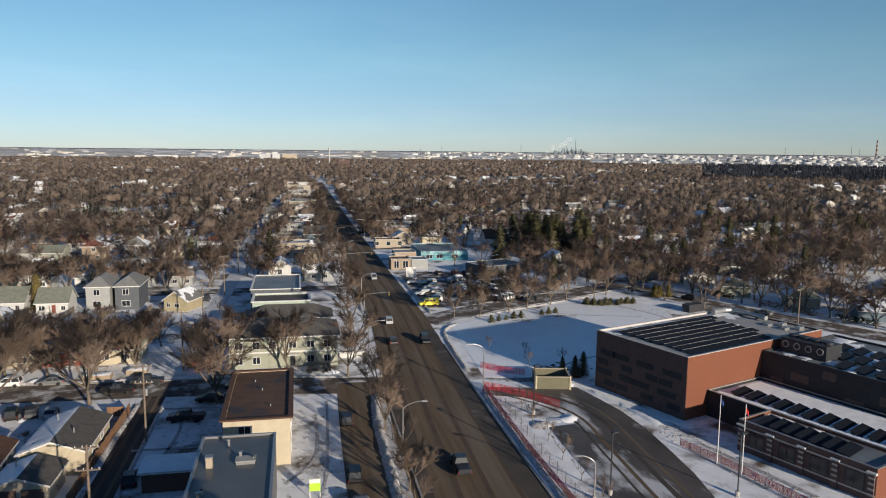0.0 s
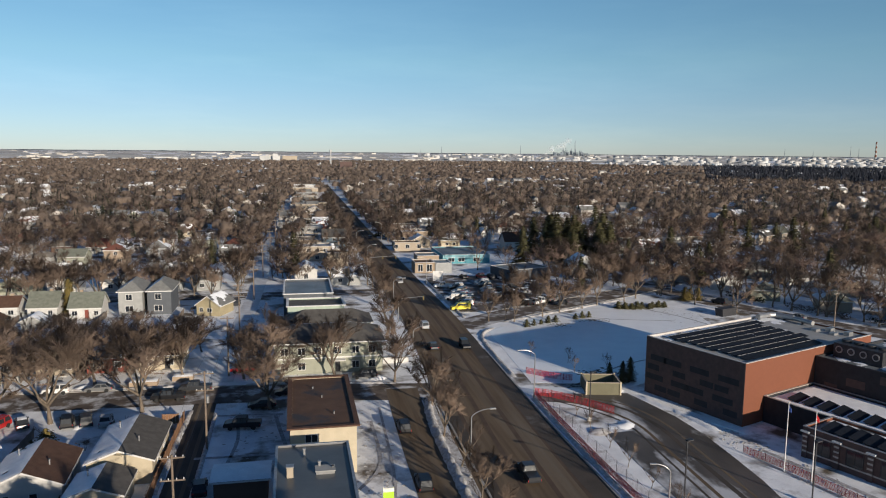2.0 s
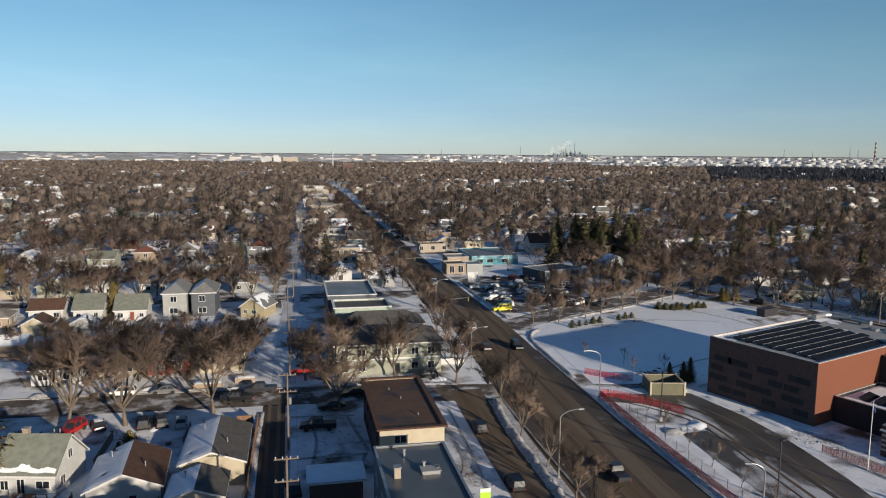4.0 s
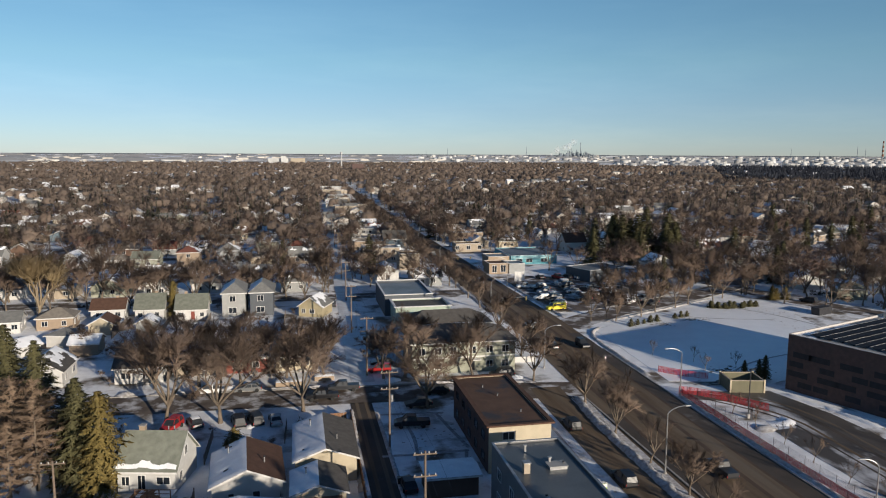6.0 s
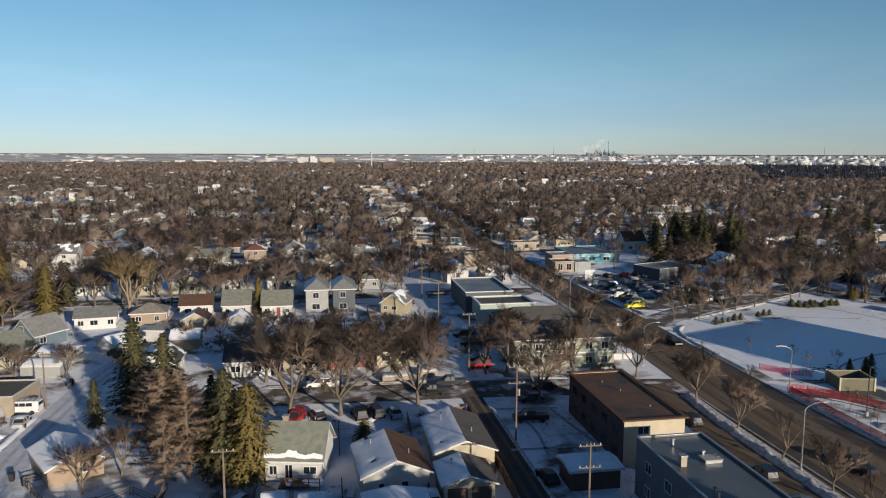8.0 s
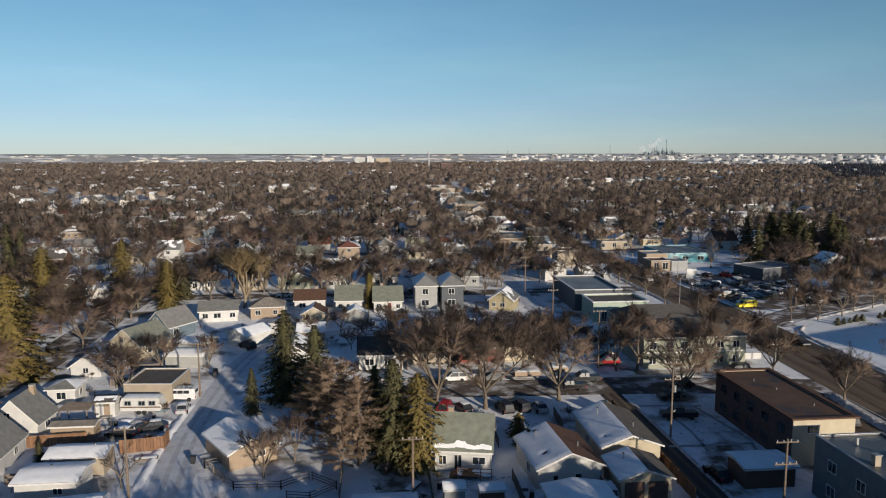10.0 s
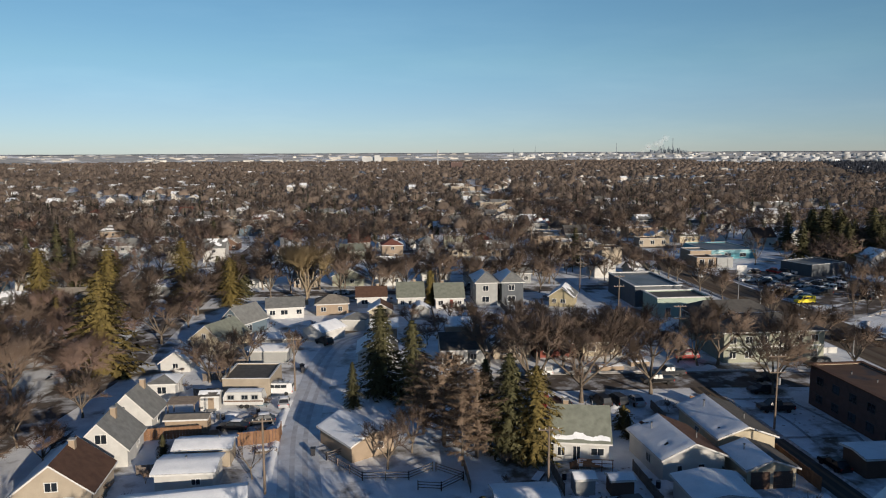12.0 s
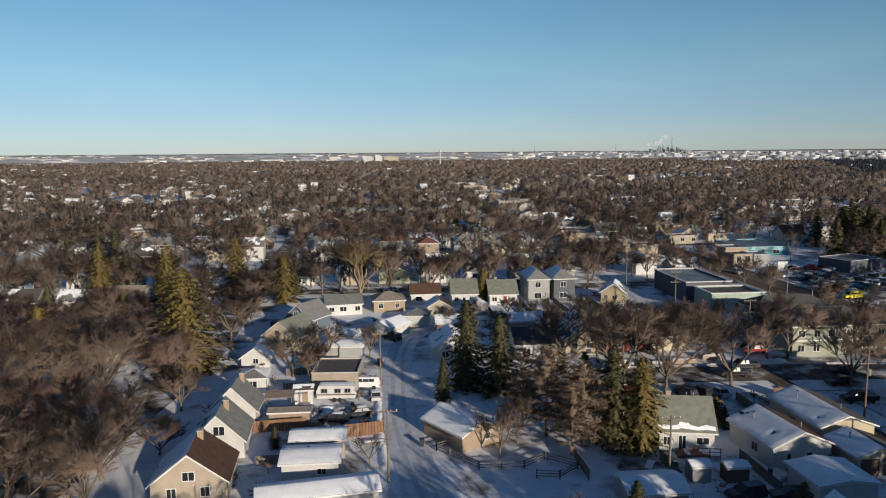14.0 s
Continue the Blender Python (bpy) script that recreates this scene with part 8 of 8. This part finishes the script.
# landmarks along the avenue
x0, y0 = bearing(0.0447, 2050)
wt = thing("white_tower", x0, y0, 0, "slender white tower above the trees", "tower")
part("shaft", Mesh().cyl(0, 0, 0, 46, 2.4, 10, 1.6), M["tank"], wt)
part("head", Mesh().cyl(0, 0, 40, 47, 3.0, 10), M["tank"], wt)
for a, d, w, q, h, mat, txt in ((-0.034, 2900, 76, 24, 24, "tank", "large pale institutional block"), (-0.027, 2880, 20, 14, 32, "tank", "pale central block of the institution"), (-0.008, 2950, 56, 20, 24, "wall_beige", "beige institutional block"),
                                (0.064, 1780, 28, 20, 18, "brick_dark", "red brick building above the trees"), (-0.006, 690, 12, 12, 9, "wall_beige", "white gabled church hall above the trees"), (-0.165, 3300, 96, 30, 14, "tank", "wide pale warehouse"),
                                (-0.012, 470, 14, 12, 4.5, "wall_beige", "low beige shop by the avenue"), (0.012, 520, 18, 14, 7, "wall_beige", "low beige shop by the avenue"), (-0.02, 400, 20, 16, 5, "wall_lightgray", "low pale shop by the avenue")):
    x0, y0 = bearing(a, d)
    block("far_building", x0, y0, w, q, h, 0, "tank" if mat == "tank" else mat, "roof_membrane", txt + " in the distance", "building", 0.4,
          windows=[("S", u, z, 2.4, 1.6) for u in np.arange(-w / 2 + 4, w / 2 - 2, 6.0) for z in np.arange(2.0, h - 2.5, 4.5)] if h < 24 and d < 1600 else ())

# river bank
bk = Mesh()
n = 50
vs, fs = [], []
for k in range(n + 1):
    a = 0.47 + 0.19 * k / n
    rr = 1330 + 60 * noise.noise(Vector((k * 0.3, 1, 5)))
    h = 12 * math.sin(math.pi * min(1, max(0, k / n))) ** 0.6 * (1 + 0.35 * noise.noise(Vector((k * 0.5, 3, 2))))
    for f, z in ((0.93, -0.5), (0.97, h * 0.8), (1.0, h), (1.06, -0.5)):
        x, y = bearing(a, rr * f)
        vs.append((x, y, z))
    if k < n:
        i = 4 * k
        fs += [(i + j, i + j + 4, i + j + 5, i + j + 1) for j in range(3)]
bk.add(vs, [f[::-1] for f in fs])
solid("river_bank", bk, M["bank"], "brown grassy river bank", "bank", kind="structure", smooth=True)
# dark tree triangles, added to imitate the shaded valley slope
rg = random.Random(8)
vw = Mesh()
for k in range(5200):
    a = rg.uniform(0.60, 1.06)
    x, y = bearing(a, rg.uniform(1180, 2650))
    h = rg.uniform(9, 15)
    for j in range(5):
        t = rg.uniform(0, 6.28)
        c, s = math.cos(t), math.sin(t)
        vw.add([(x - 2.6 * c, y - 2.6 * s, 0), (x + 2.6 * c, y + 2.6 * s, 0), (x + rg.uniform(-1, 1), y, h * rg.uniform(0.7, 1))], [(0, 1, 2)])
solid("valley_woods", vw, M["valley"], "dark bluish woods standing in for the shaded slope of the river valley", "woods", kind="stuff")


# steam from the refinery
def steam_material():
    m = bpy.data.materials.new("thin_steam")
    m.use_nodes = True
    b = m.node_tree.nodes["Principled BSDF"]
    b.inputs["Base Color"].default_value = (0.75, 0.76, 0.78, 1)
    b.inputs["Roughness"].default_value = 1.0
    b.inputs["Alpha"].default_value = 0.09
    return m


x0, y0 = bearing(0.375, 4520)
st = Mesh()
rs = random.Random(4)
for k in range(15):
    t = (k + rs.random()) / 15
    c = Vector((-120 + 200 * t + rs.uniform(-16, 16), rs.uniform(-14, 14), 8 + 100 * t ** 1.3 + rs.uniform(-9, 9)))
    r = rs.uniform(8, 18) * (0.7 + 0.6 * math.sin(math.pi * t))
    bm = bmesh.new()
    bmesh.ops.create_icosphere(bm, subdivisions=2, radius=r)
    vs = [c + v.co * (1 + 0.3 * noise.noise(v.co * 0.15 + c)) for v in bm.verts]
    st.add(vs, [[v.index for v in f.verts] for f in bm.faces])
    bm.free()
e = solid("steam_plume", st, steam_material(), "thin grey steam plume drifting over the refinery", "steam", kind="stuff", smooth=True)
e.location = (x0, y0, rise(4520))


# ---------------------------------------------------------------- yard clutter and traces in the snow
random.seed(41)
h1 = next(o for o in bpy.data.objects if o.parent is None and o.name.startswith("house") and abs(o.location.x + 52.2) < 0.01)
# a ragged band of snow left along the eave of the green roof
band = Mesh()
vs, fs = [], []
for k in range(29):
    u = -3.75 + 7.5 * k / 28
    up = 0.5 + 0.16 * noise.noise(Vector((k * 0.23, 3, 1))) + (0.22 if 10 < k < 16 else 0.0) + rnd(-0.03, 0.03)
    slope = 3.4 / 3.8
    for f in (0.0, 0.5, 1.0):
        q = -4.12 + 1.9 * up * f
        vs.append((u, q, 3.1 + slope * (q + 3.8) + 0.12 + (0.1 if f == 0.5 else 0.02)))
    if k < 28:
        i = 3 * k
        fs += [(i, i + 3, i + 4, i + 1), (i + 1, i + 4, i + 5, i + 2)]
part("snow_cover", band.add(vs, fs), M["snow"], h1, "ragged band of snow along the eave", smooth=True)


def deck(x, y, w, d, h, mat, label, rot=0):
    e = thing("deck", x, y, rot, label, "deck")
    n = int(d / 0.2)
    me = Mesh().box(-w / 2, 0, h - 0.05, w / 2, 0.18, h).data("plank", M[mat])
    for k in range(n):
        o = part("plank", me, None, e)
        o.location = (0, -d / 2 + k * 0.2, 0)
    for sx in (-w / 2, -w / 6, w / 6, w / 2 - 0.1):
        part("post", Mesh().box(sx, -d / 2, -0.1, sx + 0.1, -d / 2 + 0.1, h + 1.0), M[mat], e)
    part("handrail", Mesh().box(-w / 2, -d / 2 - 0.02, h + 0.95, w / 2 + 0.05, -d / 2 + 0.1, h + 1.02).box(-w / 2, -d / 2 + 0.02, h + 0.45, w / 2, -d / 2 + 0.07, h + 0.52), M[mat], e)
    for k in range(3):
        part("step", Mesh().box(-w / 2 - 1.0, -d / 2 + 0.3 + 0.0, 0.0, -w / 2, d / 2, 0.18 * (k + 1)) if k == 0 else Mesh().box(-w / 2 - 1.0 + 0.3 * k, -d / 2 + 0.3, 0.18 * k, -w / 2, d / 2, 0.18 * (k + 1)), M[mat], e)
    lay_snow(e, snow_patch((-w / 2, d / 2, h + 0.005), (w / 2, d / 2, h + 0.005), (w / 2, -d / 2, h + 0.005), (-w / 2, -d / 2, h + 0.005), 0.6, 5, 0.3, 0.08), "snow on the planks")
    return e


deck(-51.6, 95.3, 4.4, 2.2, 0.6, "fence_wood", "brown wooden back deck with railing", -12)
deck(-40.4, 89.4, 3.0, 1.6, 0.5, "fence_gray", "grey wooden back deck with railing")

pg = thing("pergola", -109.9, 120.6, 0, "dark weathered pergola with slatted roof in the back yard", "pergola")
for sx in (-2.0, 2.0):
    for sy in (-1.6, 1.6):
        part("post", Mesh().box(sx - 0.08, sy - 0.08, -0.1, sx + 0.08, sy + 0.08, 2.2), M["fence_gray"], pg)
    part("beam", Mesh().box(sx - 0.07, -1.9, 2.2, sx + 0.07, 1.9, 2.36), M["fence_gray"], pg)
slat_me = Mesh().box(-2.3, -0.06, 2.36, 2.3, 0.06, 2.44).data("slat", M["fence_gray"])
for k in range(14):
    o = part("slat", slat_me, None, pg)
    o.location = (0, -1.82 + 0.28 * k, 0)


def barrel(x, y, mat="dark_metal"):
    e = thing("barrel", x, y, 0, "dark steel barrel standing in the snow", "barrel", "yard barrels")
    part("drum", Mesh().cyl(0, 0, 0, 0.88, 0.29, 12), M[mat], e)
    part("rim", Mesh().cyl(0, 0, 0.86, 0.9, 0.31, 12), M["metal"], e)


def lumber(x, y, rot):
    e = thing("lumber_pile", x, y, rot, "pile of weathered boards with snow on top", "lumber")
    rs = random.Random(int(abs(x * 7 + y)))
    for k in range(9):
        u = rs.uniform(-0.15, 0.15)
        part("plank", Mesh().box(-1.4 + u, -0.5 + 0.34 * (k % 3), 0.12 * (k // 3), 1.4 + u, -0.2 + 0.34 * (k % 3), 0.12 * (k // 3) + 0.1), M["fence_gray"], e)
    lay_snow(e, snow_patch((-1.4, 0.5, 0.37), (1.4, 0.5, 0.37), (1.4, -0.5, 0.37), (-1.4, -0.5, 0.37), 0.8, 3, 0.25, 0.1), "snow on the boards")


def heap(x, y, r, h, mat, name, label, category, seed):
    rs = random.Random(seed)
    mb = Mesh()
    vs, fs = [(x, y, h)], []
    n = 14
    for j, f in enumerate((0.35, 0.7, 1.0)):
        for k in range(n):
            a = 6.2832 * k / n
            q = r * f * rs.uniform(0.85, 1.15)
            vs.append((x + q * math.cos(a) * 1.25, y + q * math.sin(a), h * (1 - f ** 1.6) * rs.uniform(0.7, 1.15) if j < 2 else -0.03))
    fs = [(0, 1 + k, 1 + (k + 1) % n) for k in range(n)]
    for j in range(2):
        fs += [(1 + j * n + k, 1 + (j + 1) * n + k, 1 + (j + 1) * n + (k + 1) % n, 1 + j * n + (k + 1) % n) for k in range(n)]
    solid(name, mb.add(vs, fs), M[mat], label, category, kind="stuff" if category == "snow heap" else "", smooth=True)


for x0, y0 in ((-104.2, 118.2), (-103.4, 118.0), (-98.4, 120.0), (-56.4, 92.4), (-45.6, 89.0)):
    barrel(x0, y0)
for x0, y0, r0 in ((-98.0, 111.2, 20), (-104.0, 109.4, -8), (-59.6, 93.0, 60), (-46.0, 92.2, 85), (-37.6, 87.4, 90), (-95.0, 104.8, 10)):
    lumber(x0, y0, r0)
heap(-98.6, 124.3, 0.9, 1.3, "wall_blue", "tarpaulin", "bunched blue tarpaulin over yard things", "tarpaulin", 3)
for k, (x0, y0, r, h) in enumerate(((-99.6, 118.6, 1.8, 0.7), (-102.4, 119.4, 1.4, 0.5), (-96.8, 118.8, 1.2, 0.6), (-100.6, 116.4, 1.5, 0.5), (-95.0, 113.0, 1.1, 0.5), (-97.8, 109.6, 1.3, 0.4), (-104.6, 116.9, 1.2, 0.5),
                                    (-53.8, 91.4, 1.2, 0.4), (-48.6, 91.8, 1.3, 0.45), (-58.6, 90.0, 1.0, 0.4), (-44.4, 90.2, 0.9, 0.4), (-38.4, 89.0, 1.0, 0.35), (-33.0, 117.8, 1.5, 0.5), (-56.5, 117.0, 1.6, 0.5), (-41.0, 117.4, 1.4, 0.45),
                                    (-25.4, 178.0, 1.6, 0.6), (-30.0, 179.0, 1.4, 0.5), (-46.0, 136.8, 1.6, 0.6), (-64.0, 136.4, 1.5, 0.6), (-17.0, 136.2, 1.3, 0.5), (6.0, 133.8, 1.4, 0.5), (36.4, 101.5, 1.6, 0.5), (47.2, 119.4, 1.5, 0.4))):
    heap(x0, y0, r, h, "snow" if k % 3 else "snow_dirty", "snow_heap", "lumpy heap of shovelled snow", "snow heap", 50 + k)

# trodden lines through the snow
for k, (pts, w) in enumerate((([(-23, 102.2), (-16, 102.0), (-10.6, 102.1)], 0.7), ([(-12.4, 117.4), (-11.6, 111), (-10.4, 103)], 0.6), ([(-21.4, 118.5), (-16, 118.2), (-11.2, 117.6)], 0.7), ([(-18.4, 117.0), (-17.6, 108), (-18.6, 98)], 0.5),
                              ([(-53.4, 96), (-53.2, 92), (-55, 87.5)], 0.6), ([(-41.4, 90.2), (-43.2, 87.2)], 0.6), ([(-64, 112), (-60, 108), (-55, 106.5)], 0.5), ([(-96, 98.6), (-99, 99.4), (-104, 99.0)], 0.6),
                              ([(-93.4, 114), (-98, 115), (-103, 113)], 0.9), ([(45, 126), (56, 134), (70, 139), (84, 142)], 0.5), ([(60, 178), (72, 172), (86, 168)], 0.4), ([(84, 184), (90, 172), (93, 160)], 0.5), ([(-14, 92), (-12, 98), (-11, 102)], 0.5),
                              ([(56.6, 91), (59, 83), (62, 73)], 0.7), ([(54.6, 86), (57.2, 76)], 0.5), ([(-2, 88), (2.0, 96), (2.4, 112)], 0.5), ([(1.5, 80), (3.4, 92), (4.4, 118)], 0.4))):
    solid("trodden_path", ribbon(smooth_line(pts, 1.0), w, 0.058), M["trodden"], "narrow trodden footpath through the snow", "footpath", kind="structure")
# dead grass showing through the thin snow of the field
tuft = Mesh()
for k in range(240):
    gx, gy = random.choice(((47.5, 131.0), (51.5, 128.5), (41.0, 123.6), (56.0, 168.6), (66.0, 172.0)))
    x, y = gx + random.gauss(0, 1.9), gy + random.gauss(0, 0.9)
    r = rnd(0.12, 0.5)
    ring = [(x + r * rnd(0.6, 1.3) * math.cos(6.283 * j / 7), y + 0.6 * r * rnd(0.6, 1.3) * math.sin(6.283 * j / 7), 0.034) for j in range(7)]
    tuft.add(ring + [(x, y, 0.075)], [(j, (j + 1) % 7, 7) for j in range(7)])
solid("grass_tufts", tuft, M["dead_grass"], "dark tufts of dead grass in thin snow", "grass", kind="stuff")
# footprints in the snow before the classrooms and in the yards
prints = Mesh()
for k in range(650):
    zone = random.choice(((52.5, 62, 66, 104), (52.5, 62, 66, 104), (-20, -10.5, 92, 122), (-60, -46, 86, 95), (-105, -94, 96, 118), (84, 96, 150, 182), (-2.2, 4.6, 84, 120)))
    x, y = rnd(zone[0], zone[1]), rnd(zone[2], zone[3])
    if zone[0] == 52.5:
        y = 66 + (y - 66) * 0.85
        x = 61.5 - (y - 66) * 0.19 + rnd(-3.4, 1.6)
    a, q = rnd(0, 6.28), rnd(0.14, 0.34)
    ca, sa = math.cos(a) * q, math.sin(a) * q
    z = 0.061
    ring = [(x + ca * u - sa * v * 0.6, y + sa * u + ca * v * 0.6, z + dz) for u, v, dz in ((1, 0, 0.03), (0.5, 0.9, 0.05), (-0.5, 0.9, 0.03), (-1, 0, 0.05), (-0.5, -0.9, 0.03), (0.5, -0.9, 0.05))]
    prints.add(ring + [(x, y, z - 0.01)], [(i, (i + 1) % 6, 6) for i in range(6)])
solid("footprints", prints, M["snow_dirty"], "scattered footprints and kicked-up crumbs of snow", "footprints", kind="stuff")
# sanded tyre streaks on the school drive
base_line = [(43.6, 55), (44.0, 75), (44.8, 92), (45.2, 103), (42.6, 111), (36.0, 117.6)]
for k, off in enumerate((-3.6, -1.9, 1.2, 3.0)):
    pts = [(x + off * (0.9 if y > 70 else 1.0) * (0.5 if y > 112 else 1), y + (off * 0.4 if y > 105 else 0)) for x, y in base_line]
    solid("tyre_streak", ribbon(smooth_line(pts, 2.0), 0.4 + 0.2 * (k % 3), 0.056), M["asphalt" if k % 2 else "asphalt_wet"], "sanded tyre streak on the drive", "tyre streak", kind="structure")
# utility poles beside the street behind the school
for k in range(6):
    y = 128 + k * 24
    xe = np.interp(-y, [-p[1] for p in EAST], [p[0] for p in EAST])
    utility_pole(float(xe) - 7.0, y, 9.5, 1, 24)
# vent pipes and flashings on the nearer roofs
for x0, y0, z0 in ((-43.2, 97.8, 4.35), (-38.6, 94.2, 4.2), (-32.8, 104.6, 4.65), (-29.4, 99.6, 4.4), (-33.6, 91.4, 3.55), (-51.0, 102.0, 6.15), (-50.2, 101.6, 6.3), (-103.2, 95.8, 3.1), (-100.6, 102.6, 2.95), (-116.0, 92.0, 4.9), (-4.0, 99.0, 6.3), (-6.6, 110.2, 6.3), (-5.4, 106.0, 6.3), (-9.8, 72.0, 7.2), (-5.2, 79.4, 7.2)):
    e = thing("vent_pipe", x0, y0, 0, "small metal vent pipe rising from a roof", "vent", "roof vents", z=z0 - 0.35)
    part("pipe", Mesh().cyl(0, 0, 0, 0.85, 0.09, 8), M["metal"], e)
    part("cap", Mesh().cyl(0, 0, 0.86, 0.96, 0.15, 8), M["dark_metal"], e)

# ladder rack on the white work van
van = next(o for o in bpy.data.objects if o.parent is None and o.name.startswith("van") and o.location.x < -90)
rack = part("roof_rack", Mesh().box(-0.75, -2.2, 2.26, -0.7, 0.8, 2.31).box(0.7, -2.2, 2.26, 0.75, 0.8, 2.31).box(-0.85, -2.0, 2.12, -0.8, -1.92, 2.3), M["metal"], van)
for k in range(4):
    part("crossbar", Mesh().box(-0.8, -2.0 + 0.85 * k, 2.11, 0.8, -1.94 + 0.85 * k, 2.27), M["metal"], rack)

# dark clipped hedges before the houses on the street behind the school
for k, (ya, yb) in enumerate(((132, 146), (149, 158), (162, 178), (184, 196))):
    he = thing("hedge", 0, 0, 0, "dark bare hedge before a house front", "hedge", "front hedges")
    mb = Mesh()
    rs = random.Random(70 + k)
    for n in range(420):
        y = rs.uniform(ya, yb)
        x = float(np.interp(-y, [-p[1] for p in EAST], [p[0] for p in EAST])) + 11.5 + rs.uniform(-0.6, 0.6)
        z = rs.uniform(0.1, 1.5)
        a, b = rs.uniform(0, 6.28), rs.uniform(-0.3, 1.2)
        d = Vector((math.cos(a) * math.cos(b), math.sin(a) * math.cos(b), math.sin(b))) * rs.uniform(0.4, 0.8)
        s = d.orthogonal().normalized() * 0.16
        c = Vector((x, y, z))
        mb.add([c - s, c + s, c + d], [(0, 1, 2)])
    part("twigs", mb, M["far_spruce"] if k % 2 else M["twig"], he)
